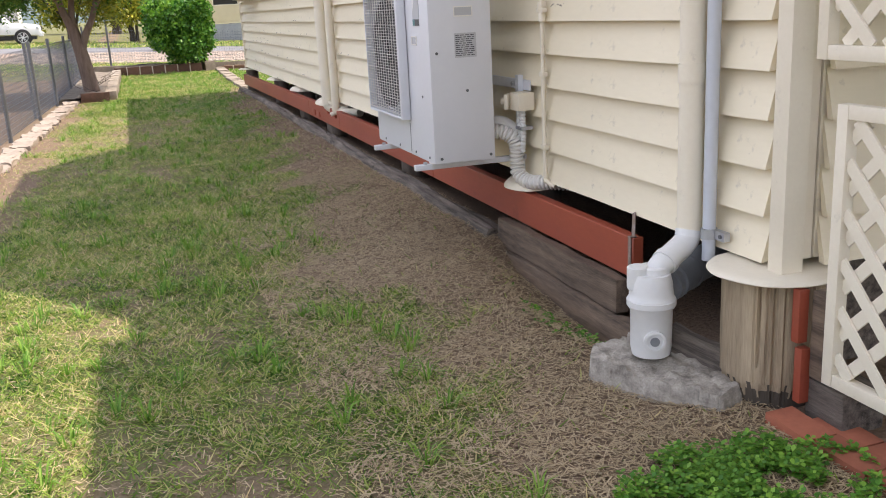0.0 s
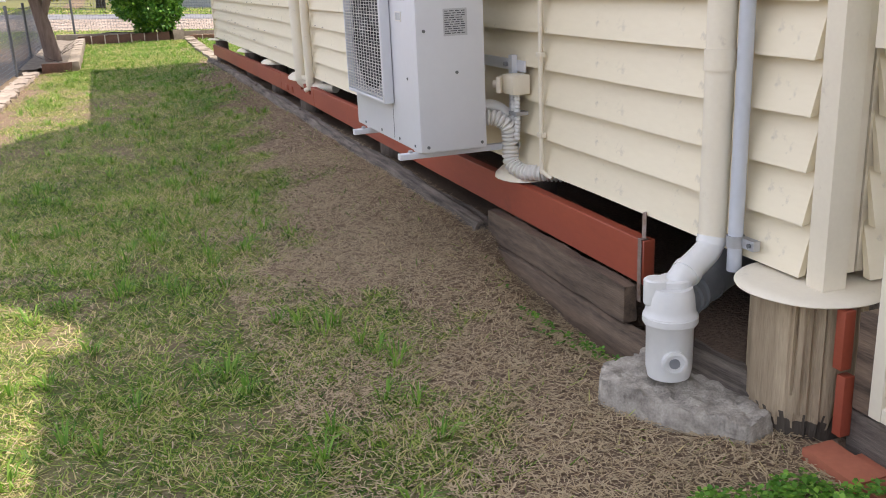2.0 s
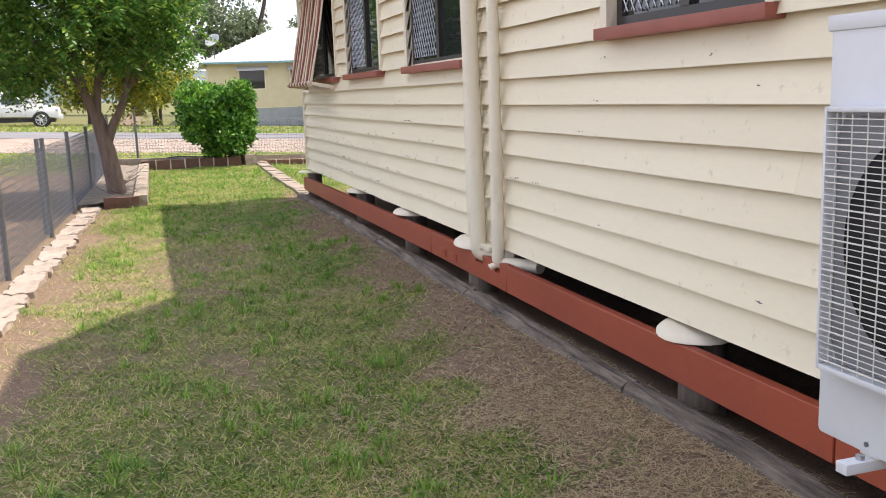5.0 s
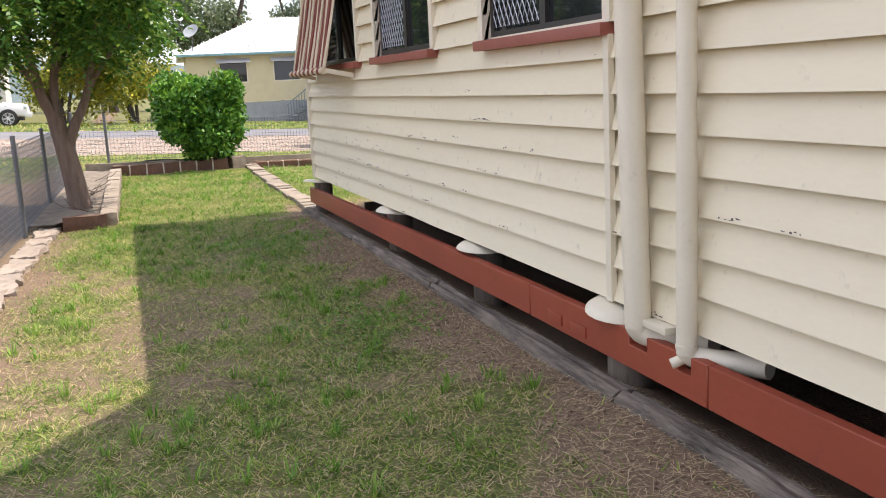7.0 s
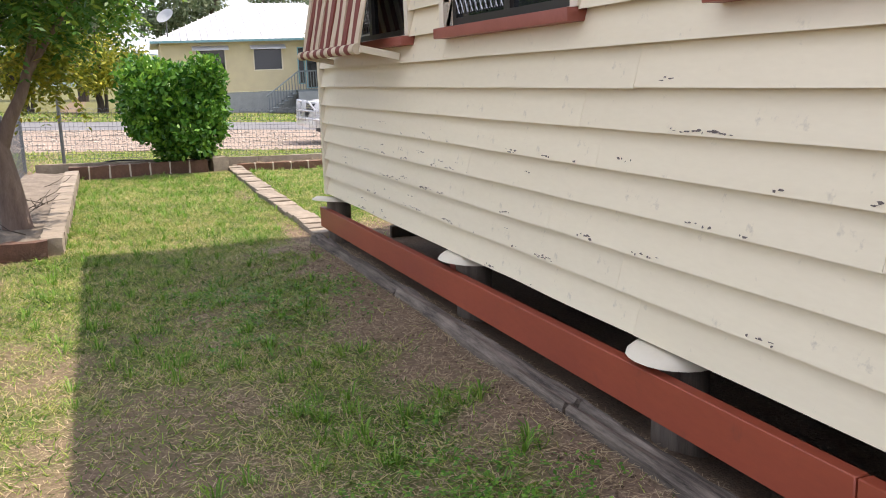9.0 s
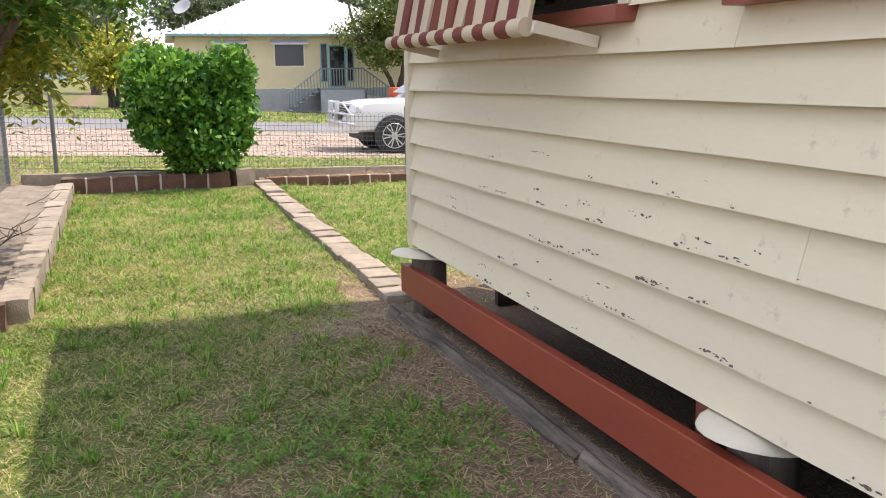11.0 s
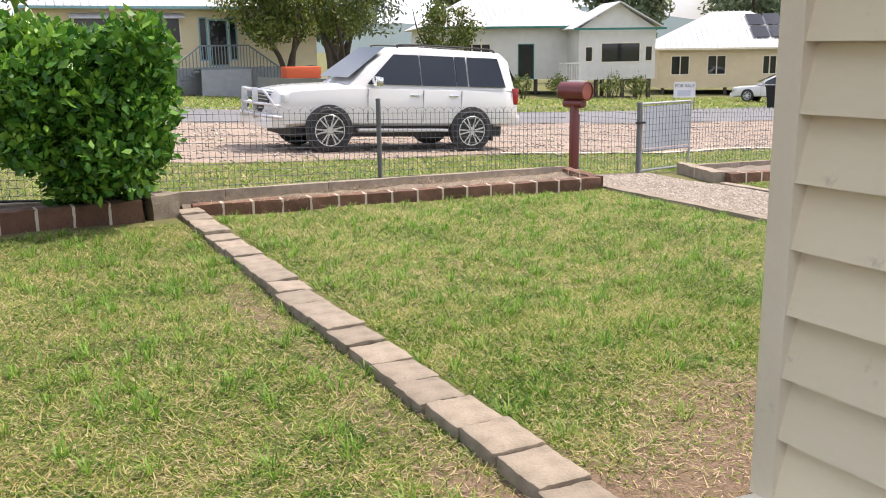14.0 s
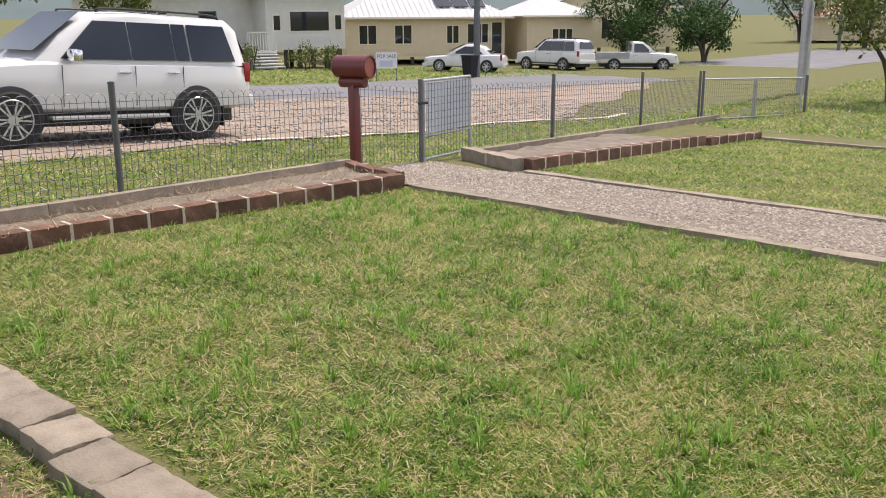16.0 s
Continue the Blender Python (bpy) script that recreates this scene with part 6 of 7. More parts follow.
def car(name, label, at, kind="wagon", L=4.75, H=1.84, W=1.86, wb=2.76, r=0.385, bullbar=False, group=""):
    """A parked vehicle whose nose points to -x; wagon, sedan or utility."""
    c = thing(name, label, "car", at, group)
    h = L / 2
    hw = W / 2
    belt = H * (0.625 if kind != "sedan" else 0.63)
    zb = 0.46 if kind != "sedan" else 0.26
    hood = belt - (0.02 if kind != "sedan" else 0.10)
    fx, rx = -h + 0.93, -h + 0.93 + wb
    tail = belt
    st_ = [section(-h + 0.02, hw * 0.70, zb + 0.02, hood - 0.24), section(-h + 0.10, hw * 0.84, zb - 0.05, hood - 0.11), section(-h + 0.42, hw * 0.94, zb - 0.02, hood - 0.05), section(-h + 1.35, hw * 0.99, zb, hood + 0.02), section(-0.2, hw, zb, belt), section(1.3, hw, zb, belt), section(h - 0.35, hw * 0.985, zb, tail), section(h - 0.10, hw * 0.93, zb + 0.02, tail - 0.03), section(h - 0.01, hw * 0.84, zb + 0.08, tail - 0.12)]
    body = part("body", loft(st_), M_CARWHITE, c)
    w0 = -h + 1.33
    w1 = w0 + (0.82 if kind != "sedan" else 0.95)
    if kind == "wagon":
        e0, e1 = h - 0.32, h - 0.06
    elif kind == "sedan":
        e0, e1 = h - 1.45, h - 0.65
    else:
        e0, e1 = 0.25, 0.40
    hb, ht = hw * 0.93, hw * 0.74
    cab = part("cabin", loft([cabin(w0, hb * 0.93, ht * 0.98, belt - 0.04, belt + 0.01), cabin(w0 + 0.45 * (w1 - w0), hb, ht * 1.06, belt - 0.03, belt + (H - belt) * 0.52), cabin(w1, hb, ht, belt - 0.03, H - 0.035), cabin(w1 + 0.6, hb, ht * 1.01, belt - 0.03, H), cabin(e0 - 0.05, hb, ht, belt - 0.03, H - 0.03), cabin(e0 + 0.45 * (e1 - e0), hb * 0.98, ht * 0.99, belt - 0.03, belt + (H - belt) * 0.78), cabin(e1, hb * 0.94, ht * 0.98, belt - 0.04, belt + 0.03)]), M_CARWHITE, c)
    # side glass follows the lean of the cabin
    def side_glass(xa0, xb0, xa1, xb1, sg, z0=None, z1=None):
        z0 = z0 or belt + 0.035
        z1 = z1 or H - 0.13
        bm = bmesh.new()

        def yat(z):
            t = (z - (belt - 0.03)) / (H - 0.05 - belt + 0.03)
            return (hb + (ht - hb) * t) + 0.035
        k = 4
        rows = []
        for j in range(k + 1):
            t = j / k
            z = z0 + (z1 - z0) * t
            rows.append([bm.verts.new((xa0 + (xa1 - xa0) * t, sg * yat(z), z)), bm.verts.new((xb0 + (xb1 - xb0) * t, sg * yat(z), z))])
        for a, b in zip(rows, rows[1:]):
            bm.faces.new((a[0], a[1], b[1], b[0]))
        ex = bmesh.ops.extrude_face_region(bm, geom=bm.faces[:])
        for v_ in ex["geom"]:
            if isinstance(v_, bmesh.types.BMVert):
                v_.co.y -= sg * 0.02
        bmesh.ops.recalc_face_normals(bm, faces=bm.faces)
        part("side_window", bm, M_CARGLASS, cab)

    for sg in (-1, 1):
        side_glass(w0 + 0.30, w1 + 0.52, w1 + 0.02, w1 + 0.50, sg)
        if kind == "wagon":
            side_glass(w1 + 0.545, w1 + 1.22, w1 + 0.525, w1 + 1.20, sg)
            side_glass(w1 + 1.245, w1 + 1.46, w1 + 1.225, w1 + 1.44, sg)
            side_glass(w1 + 1.50, e0 - 0.02, w1 + 1.48, e0 - 0.16, sg)
        elif kind == "sedan":
            side_glass(w1 + 0.58, e0 + 0.35, w1 + 0.56, e0 - 0.05, sg)
    bm = bmesh.new()

    def pane(xa, za, xb, zb_, ya, yb_, off):
        p = [bm.verts.new(q) for q in ((xa + off[0], -ya, za + off[1]), (xa + off[0], ya, za + off[1]), (xb + off[0], yb_, zb_ + off[1]), (xb + off[0], -yb_, zb_ + off[1]))]
        bm.faces.new(p)

    pane(w0 + 0.06, belt + 0.07, w1 - 0.03, H - 0.075, hb * 0.86, ht * 0.90, (-0.075, 0.065))
    part("windscreen", bm, M_WINDSCREEN, cab)
    bm = bmesh.new()
    pane(e1 - 0.02, belt + 0.12, e0 + 0.06, H - 0.16, hb * 0.80, ht * 0.85, (0.05, 0.03))
    part("rear_window", bm, M_CARGLASS, cab)
    tyre, rim, spokes = wheel_meshes(r)
    for x in (fx, rx):
        for sg in (-1, 1):
            # black disc on the uncut body side stands in for the wheel well's shade
            arch = bmesh.new()
            m_ = pose(x, sg * (hw - 0.042), r + 0.02, 90, 0, 0)
            lathe([(r * 1.09, -0.03), (r * 1.09, 0.04), (r * 1.05, 0.045), (0.1, 0.045), (0.1, -0.045), (r * 1.05, -0.045)], 36, arch, None)
            bmesh.ops.transform(arch, matrix=m_, verts=arch.verts)
            part("wheel_well_shade", arch, M_BLACKPL, body)
            w = new("wheel")
            w.parent = c
            w.matrix_basis = pose(x, sg * (hw - 0.095), r, 0, 25, 0 if sg < 0 else 180)
            for nm, me in (("tyre", tyre), ("rim", rim), ("spokes", spokes)):
                o = new(nm, me)
                o.parent = w
    for sg in (-1, 1):
        # lights, mirrors, handles, seams, step
        part("headlight", box(bmesh.new(), -0.16, 0.16, -0.05, 0.05, -0.07, 0.07, pose(-h + 0.26, sg * hw * 0.80, hood - 0.20, 0, -8, -sg * 32), bevel=0.03), M_LENS, body)
        part("tail_light", box(bmesh.new(), h - 0.16, h - 0.05, sg * hw * 0.88 - 0.05, sg * hw * 0.88 + 0.05, belt - 0.28, belt + 0.02, bevel=0.015), M_REDLENS, body)
        part("mirror", bx(w0 + 0.36, w0 + 0.50, sg * (hw + 0.10) - 0.11, sg * (hw + 0.10) + 0.11, belt + 0.0, belt + 0.17, bevel=0.04), M_CHROME if bullbar else M_CARWHITE, cab)
        for x in ((w1 + 0.38, w1 + 1.15) if kind != "utility" else (w1 + 0.38,)):
            part("door_handle", bx(x - 0.09, x + 0.09, sg * (hw - 0.005) - 0.02, sg * (hw - 0.005) + 0.02, belt - 0.155, belt - 0.125, bevel=0.008), M_CHROME, body)
        for x in ((w0 + 0.30, w1 + 0.55, w1 + 1.32) if kind != "utility" else (w0 + 0.3, w1 + 0.55)):
            part("door_seam", bx(x - 0.0025, x + 0.0025, sg * (hw - 0.014) - 0.012, sg * (hw - 0.014) + 0.012, zb + 0.08, belt - 0.05), M_POST, body)
        if kind == "wagon":
            part("side_step", bx(fx + r + 0.12, rx - r - 0.12, sg * (hw - 0.02) - 0.07, sg * (hw - 0.02) + 0.07, 0.37, 0.42, bevel=0.015), M_ALLOY, c)
            part("roof_rail", tb(arc([(w1 + 0.15, sg * ht * 0.88, H - 0.01), (w1 + 0.3, sg * ht * 0.9, H + 0.045), (e0 - 0.4, sg * ht * 0.9, H + 0.035), (e0 - 0.15, sg * ht * 0.88, H - 0.03)]), 0.016, 8), M_BLACKPL, cab)
    part("grille", bx(-h - 0.012, -h + 0.1, -hw * 0.45, hw * 0.45, hood - 0.36, hood - 0.16, bevel=0.02), M_BLACKPL, body)
    for k in range(3):
        part("grille_bar", bx(-h - 0.02, -h + 0.02, -hw * 0.44, hw * 0.44, hood - 0.33 + 0.06 * k, hood - 0.31 + 0.06 * k), M_CHROME, body)
    part("front_bumper", box(bmesh.new(), -h - 0.06, -h + 0.22, -hw * 0.82, hw * 0.82, zb - 0.06, zb + 0.18, bevel=0.05), M_CARWHITE, body)
    part("rear_bumper", box(bmesh.new(), h - 0.22, h + 0.05, -hw * 0.88, hw * 0.88, zb, zb + 0.22, bevel=0.05), M_CARWHITE, body)
    part("underbody", bx(-h + 0.3, h - 0.3, -hw * 0.75, hw * 0.75, 0.26, zb + 0.03), M_BLACKPL, c)
    if bullbar:
        bb = new("bull_bar")
        bb.parent = c
        bb["label"] = "white tubular bull bar with driving lights"
        for z, wd in ((hood - 0.10, 0.42), (hood - 0.32, 0.86), (zb + 0.16, 0.9)):
            pts = [(-h + 0.10, -hw * wd - 0.04, z - 0.03), (-h - 0.17, -hw * wd * 0.9, z), (-h - 0.24, 0, z), (-h - 0.17, hw * wd * 0.9, z), (-h + 0.10, hw * wd + 0.04, z - 0.03)]
            part("bar", tb(arc(pts), 0.024, 10), M_ALLOY, bb)
        for yv in (-0.36, 0.36):
            part("bar_upright", box(bmesh.new(), -h - 0.26, -h - 0.16, yv - 0.02, yv + 0.02, zb + 0.1, hood - 0.06, bevel=0.015), M_ALLOY, bb)
        for yv in (-0.78, 0.78):
            part("bar_loop", tb(arc([(-h - 0.10, yv * 0.55, hood - 0.10), (-h - 0.14, yv * 0.9, hood - 0.12), (-h - 0.02, yv * 1.08, hood - 0.34), (-h - 0.04, yv * 1.05, zb + 0.2)]), 0.022, 8), M_ALLOY, bb)
            part("driving_light", lathe([(0.09, 0), (0.095, 0.05), (0.04, 0.09)], 18, axis=pose(-h - 0.19, yv * 0.62, zb + 0.30, 0, 90, 0)), M_BLACKPL, bb)
        part("bar_skirt", bx(-h - 0.18, -h - 0.03, -hw * 0.92, hw * 0.92, zb - 0.05, zb + 0.14, bevel=0.04), M_CARWHITE, bb)
    if kind == "wagon":
        part("mud_flap", bx(rx + r + 0.06, rx + r + 0.08, -hw, -hw + 0.25, 0.2, 0.5), M_BLACKPL, c)
    if kind == "utility":
        tr = part("tray", bx(0.48, h + 0.15, -hw, hw, belt - 0.35, belt - 0.25), M_CORR, c, "flat steel tray with drop sides")
        for sg in (-1, 1):
            part("tray_side", bx(0.48, h + 0.15, sg * hw - 0.02, sg * hw + 0.02, belt - 0.24, belt + 0.02), M_CORR, tr)
        for yv in (-0.7, 0, 0.7):
            part("rack_post", tb([(0.5, yv, belt - 0.2), (0.5, yv, H)], 0.02, 6), M_POST, tr)
        part("rack_rail", tb([(0.5, -0.75, H), (0.5, 0.75, H)], 0.02, 6), M_POST, tr)
    return c


def ground_pose(x, y, yaw, L=2.7):
    """A pose that rests wheels on the sloping ground."""
    ca, sa = math.cos(radians(yaw)), math.sin(radians(yaw))
    a, b = gz(x - ca * L / 2, y - sa * L / 2), gz(x + ca * L / 2, y + sa * L / 2)
    n_ = gz(x - sa, y + ca) - gz(x + sa, y - ca)
    return pose(x, y, (a + b) / 2 + 0.014, math.degrees(math.atan2(n_, 2)), -math.degrees(math.atan2(b - a, L)), yaw)


car("four_wheel_drive", "white four wheel drive wagon with bull bar parked on gravel", ground_pose(7.36, 31.62, -1.5), bullbar=True)
car("sedan", "small white sedan parked across the street", ground_pose(39.2, 51.2, -62), "sedan", 4.4, 1.47, 1.72, 2.6, 0.31)
car("wagon", "white four wheel drive wagon with rear spare wheel", ground_pose(46.2, 50.2, -92), "wagon", 4.7, 1.83, 1.86, 2.7, 0.38)
car("utility_truck", "old tray utility truck parked beside the tree", ground_pose(50.4, 47.2, 128), "utility", 4.9, 1.75, 1.75, 2.9, 0.37)
car("utility_truck", "white utility parked on the grass across the street", ground_pose(-6.7, 54.0, 182), "utility", 4.9, 1.75, 1.75, 2.9, 0.37)

# ---- houses across the street ----


def far_house(name, label, at, w, d, floor, h, wallm, roofm, rise, trim, openings, eave=0.5, gable=False, skirt=None):
    """A weatherboard house: its front faces -y; openings are (x, width, sill, height, kind) on the front."""
    o = thing(name, label, "house", at)
    wt = floor + h
    # front wall in pieces round its openings
    xs_ = sorted({-w / 2, w / 2} | {x - ww / 2 for x, ww, *_ in openings} | {x + ww / 2 for x, ww, *_ in openings})
    for a, b in zip(xs_, xs_[1:]):
        m_ = (a + b) / 2
        hit = [q for q in openings if q[0] - q[1] / 2 < m_ < q[0] + q[1] / 2]
        if hit:
            s, hh = hit[0][2], hit[0][3]
            if s > 0.01:
                part("wall_panel", bx(a, b, 0, 0.12, floor, floor + s), wallm, o)
            part("wall_panel", bx(a, b, 0, 0.12, floor + s + hh, wt), wallm, o)
        else:
            part("wall_panel", bx(a, b, 0, 0.12, floor, wt), wallm, o)
    wall = bmesh.new()
    k = int(h / 0.17)
    for i in range(k):
        z = floor + i * 0.17
        for a, b in zip(xs_, xs_[1:]):
            m_ = (a + b) / 2
            if not [q for q in openings if q[0] - q[1] / 2 < m_ < q[0] + q[1] / 2 and z + 0.17 > floor + q[2] and z < floor + q[2] + q[3]]:
                box(wall, a, b, -0.03, 0.0, z, z + 0.045)
    part("board_lap", wall, wallm, o)["kind"] = "stuff"
    part("wall", bx(-w / 2, -w / 2 + 0.12, 0.12, d, floor, wt), wallm, o)
    part("wall", bx(w / 2 - 0.12, w / 2, 0.12, d, floor, wt), wallm, o)
    part("wall", bx(-w / 2 + 0.12, w / 2 - 0.12, d - 0.12, d, floor, wt), wallm, o)
    part("floor_slab", bx(-w / 2 + 0.12, w / 2 - 0.12, 0.12, d - 0.12, floor, floor + 0.08), M_OLDWOOD, o)
    for x in np.linspace(-w / 2 + 0.3, w / 2 - 0.3, 6):
        part("stump", bx(x - 0.1, x + 0.1, 0.05, 0.25, -0.6, floor), M_STUMPDK, o)
    if skirt:
        sk = bmesh.new()
        n_ = int(w / 0.09)
        for i in range(n_):
            x = -w / 2 + i * w / n_
            box(sk, x, x + w / n_ * 0.55, -0.01, 0.02, -0.4, floor - 0.02)
        box(sk, -w / 2, w / 2, 0.02, 0.04, -0.4, floor - 0.02)
        part("skirting", sk, skirt, o)
    bm = bmesh.new()
    x0, x1, y0, y1 = -w / 2 - eave, w / 2 + eave, -eave, d + eave
    if gable:
        slab(bm, [(x0, y0, wt), (0, y0, wt + rise), (0, y1, wt + rise), (x0, y1, wt)])
        slab(bm, [(0, y0, wt + rise), (x1, y0, wt), (x1, y1, wt), (0, y1, wt + rise)])
        g = bmesh.new()
        slab(g, [(-w / 2, 0.0, wt), (w / 2, 0.0, wt), (0, 0.0, wt + rise * 0.93)], 0.1)
        part("gable", g, wallm, o)
    else:
        hp = min(w, d) / 2
        r0, r1 = (x0 + hp, x1 - hp) if w > d else (-0.05, 0.05)
        ym = (y0 + y1) / 2
        slab(bm, [(x0, y0, wt), (x1, y0, wt), (r1, ym, wt + rise), (r0, ym, wt + rise)])
        slab(bm, [(x1, y1, wt), (x0, y1, wt), (r0, ym, wt + rise), (r1, ym, wt + rise)])
        slab(bm, [(x0, y1, wt), (x0, y0, wt), (r0, ym, wt + rise)])
        slab(bm, [(x1, y0, wt), (x1, y1, wt), (r1, ym, wt + rise)])
    bmesh.ops.recalc_face_normals(bm, faces=bm.faces)
    roof = part("roof", bm, roofm, o)
    if not gable:
        rib = bmesh.new()
        n_ = int((x1 - x0) / 0.35)
        for i in range(n_):
            x = x0 + (i + 0.5) * (x1 - x0) / n_
            t = 1.0 if r0 <= x <= r1 else ((x - x0) / (r0 - x0) if x < r0 else (x1 - x) / (x1 - r1))
            if t > 0.05:
                ym = (y0 + y1) / 2
                tube(rib, [(x, y0, wt + 0.07), (x, y0 + (ym - y0) * t, wt + rise * t + 0.07)], 0.025, 3, False)
        part("roof_rib", rib, roofm, roof)
    part("gutter", bx(x0, x1, y0 - 0.08, y0, wt - 0.10, wt + 0.02), trim, o)
    for x, ww, s, hh, kd in openings:
        wi = new("window" if kd != "door" else "door")
        wi.parent = o
        z0, z1 = floor + s, floor + s + hh
        f = bmesh.new()
        t = 0.06
        for a, b, c, e in ((x - ww / 2, x - ww / 2 + t, z0, z1), (x + ww / 2 - t, x + ww / 2, z0, z1), (x - ww / 2 + t, x + ww / 2 - t, z0, z0 + t), (x - ww / 2 + t, x + ww / 2 - t, z1 - t, z1)):
            box(f, a, b, -0.04, 0.06, c, e)
        nmul = 2 if kd == "double" else (3 if kd == "triple" else 1)
        for i in range(1, nmul):
            q = x - ww / 2 + ww * i / nmul
            box(f, q - 0.03, q + 0.03, -0.03, 0.05, z0 + t, z1 - t)
        part("frame", f, trim if kd == "door" else M_CREAMTRIM, wi)
        part("pane", bx(x - ww / 2 + t, x + ww / 2 - t, 0.05, 0.06, z0 + t, z1 - t), M_GLASS, wi)
        if kd == "hood":
            hd = bmesh.new()
            slab(hd, [(x - ww / 2 - 0.15, -0.55, z1 - 0.05), (x + ww / 2 + 0.15, -0.55, z1 - 0.05), (x + ww / 2 + 0.15, -0.04, z1 + 0.18), (x - ww / 2 - 0.15, -0.04, z1 + 0.18)], 0.03)
            part("hood", hd, roofm, wi)
    return o


def stairs(o, x, w, floor, n, material, run=0.27, side=False):
    """Entry steps with balusters, falling to one side or straight out."""
    land = part("landing", bx(x - w / 2, x + w / 2, -1.3, -0.05, floor - 0.1, floor), material, o)
    part("landing_skirt", bx(x - w / 2, x + w / 2, -1.31, -1.28, -0.3, floor - 0.1), M_CORR, land)
    for i in range(n):
        z = floor * (1 - (i + 1) / (n + 1))
        if side:
            part("tread", bx(x - w / 2 - (i + 1) * run, x - w / 2 - i * run, -1.25, -0.2, z - 0.05, z), material, o)
        else:
            part("tread", bx(x - w / 2, x + w / 2, -1.3 - (i + 1) * run, -1.3 - i * run, z - 0.05, z), material, o)
    k = int(w / 0.14)
    rail = part("handrail", bx(x - w / 2, x + w / 2, -1.32, -1.24, floor + 0.95, floor + 1.02), material, o)
    bal = finish("baluster", bx(-0.02, 0.02, -0.02, 0.02, 0, 0.95), material)
    for i in range(k + 1):
        share("baluster", bal, rail, pose(x - w / 2 + w * i / k, -1.28, floor))
    for sg in (-1, 1):
        if side:
            x0_ = x + sg * w / 2
            rail = part("handrail", tb([(x0_, -1.28, floor + 0.95), (x0_ + sg * 1.7, -1.28, floor + 0.95 - 1.7 * 0.72)], 0.04, 6), material, o)
            for i in range(11):
                q = i * 0.16
                z = floor - q * 0.72
                if z < 0:
                    break
                share("baluster", bal, rail, pose(x0_ + sg * q, -1.28, z - 0.05))


hA = far_house("house", "pale yellow weatherboard house with white hip roof and blue trim", pose(10.0, 60.0, gz(9, 60) - 0.05, 0, 0, -3), 12.9, 10.0, 1.25, 2.75, M_YELLOWWALL, M_ROOFWHITE, 2.3, M_TEAL, [(-3.9, 1.6, 1.1, 1.2, "hood"), (-0.85, 1.6, 1.1, 1.2, "hood"), (0.95, 0.4, 0.3, 2.0, "door"), (1.65, 0.9, 0.05, 2.15, "door"), (2.35, 0.4, 0.3, 2.0, "door")], 0.5, skirt=M_CORR)
stairs(hA, 1.65, 2.3, 1.25, 6, M_GREYRAIL, side=True)
dish = thing("satellite_dish", "grey satellite dish on the roof edge", "dish", pose(3.9, 59.0, 4.9))
part("dish_bowl", lathe([(0.0, 0.0), (0.25, 0.04), (0.45, 0.13), (0.46, 0.13), (0.25, 0.02), (0.0, -0.02)], 24, axis=pose(0, 0, 0, 50, 0, -40)), M_CORR, dish)
part("mast", tb([(0, 0.1, -1.0), (0, 0.05, 0)], 0.03, 8), M_POST, dish)
hB = far_house("house", "white weatherboard house with green trimmed gable porch", pose(30.5, 63.0, gz(30, 60), 0, 0, -20), 11.0, 9.0, 0.9, 3.1, M_WHITEWALL, M_ROOFWHITE, 2.4, M_GREENTRIM, [(-2.6, 1.7, 0.8, 1.35, "triple"), (0.4, 1.0, 0.0, 2.1, "door")])
hB2 = far_house("house_porch", "white gabled porch with green lattice openings", pose(34.6, 58.9, gz(30, 60), 0, 0, -20), 4.6, 2.6, 0.9, 2.9, M_WHITEWALL, M_ROOFWHITE, 1.5, M_GREENTRIM, [(0.2, 2.4, 0.95, 1.15, "window"), (-1.7, 0.5, 1.0, 0.9, "window"), (1.9, 0.5, 1.0, 0.9, "window")], 0.45, gable=True)
stairs(hB2, -3.0, 1.6, 0.9, 5, M_WHITEWALL)
hC = far_house("house", "tan weatherboard house with white roof and solar panels", pose(45.2, 59.5, gz(40, 50), 0, 0, -34), 10.5, 9.0, 0.4, 2.5, M_TANWALL, M_ROOFWHITE, 2.4, M_CREAMTRIM, [(-3.9, 1.2, 0.8, 1.25, "double"), (-1.6, 1.2, 0.8, 1.25, "double"), (1.7, 0.9, 0.8, 1.2, "double"), (3.4, 1.5, 0.8, 1.3, "triple"), (4.7, 0.8, 0.1, 2.1, "door")])
hC2 = far_house("house_wing", "tan weatherboard wing with low white roof", pose(51.6, 53.6, gz(50, 50), 0, 0, -34), 4.5, 7.0, 0.4, 2.9, M_TANWALL, M_ROOFWHITE, 1.3, M_CREAMTRIM, [(0.2, 1.5, 0.8, 1.3, "triple")])
hD = far_house("house", "cream house with grey roof behind the wagon", pose(62.0, 56.0, gz(60, 50), 0, 0, -36), 10.0, 9.0, 0.9, 3.0, M_YELLOWWALL, M_CORR, 1.9, M_CREAMTRIM, [(-2.4, 0.7, 1.2, 0.8, "window"), (0.6, 3.0, 0.6, 1.5, "double")], gable=True)
hE = far_house("house", "distant shed house with rusted red roof", pose(112, 52, gz(100, 50), 0, 0, -55), 14, 9, 0.3, 2.6, M_TANWALL, M_SILL, 2.2, M_CREAMTRIM, [(-3, 1.2, 0.9, 1.2, "double"), (3, 2.0, 0.4, 1.5, "double")])
hF = far_house("house", "white house far down the street", pose(-12.3, 64, gz(-12, 64), 0, 0, 4), 12, 9, 1.0, 3.0, M_WHITEWALL, M_ROOFWHITE, 2.2, M_CREAMTRIM, [(1, 2.0, 0.8, 1.3, "triple"), (4, 1.4, 0.8, 1.3, "double")])
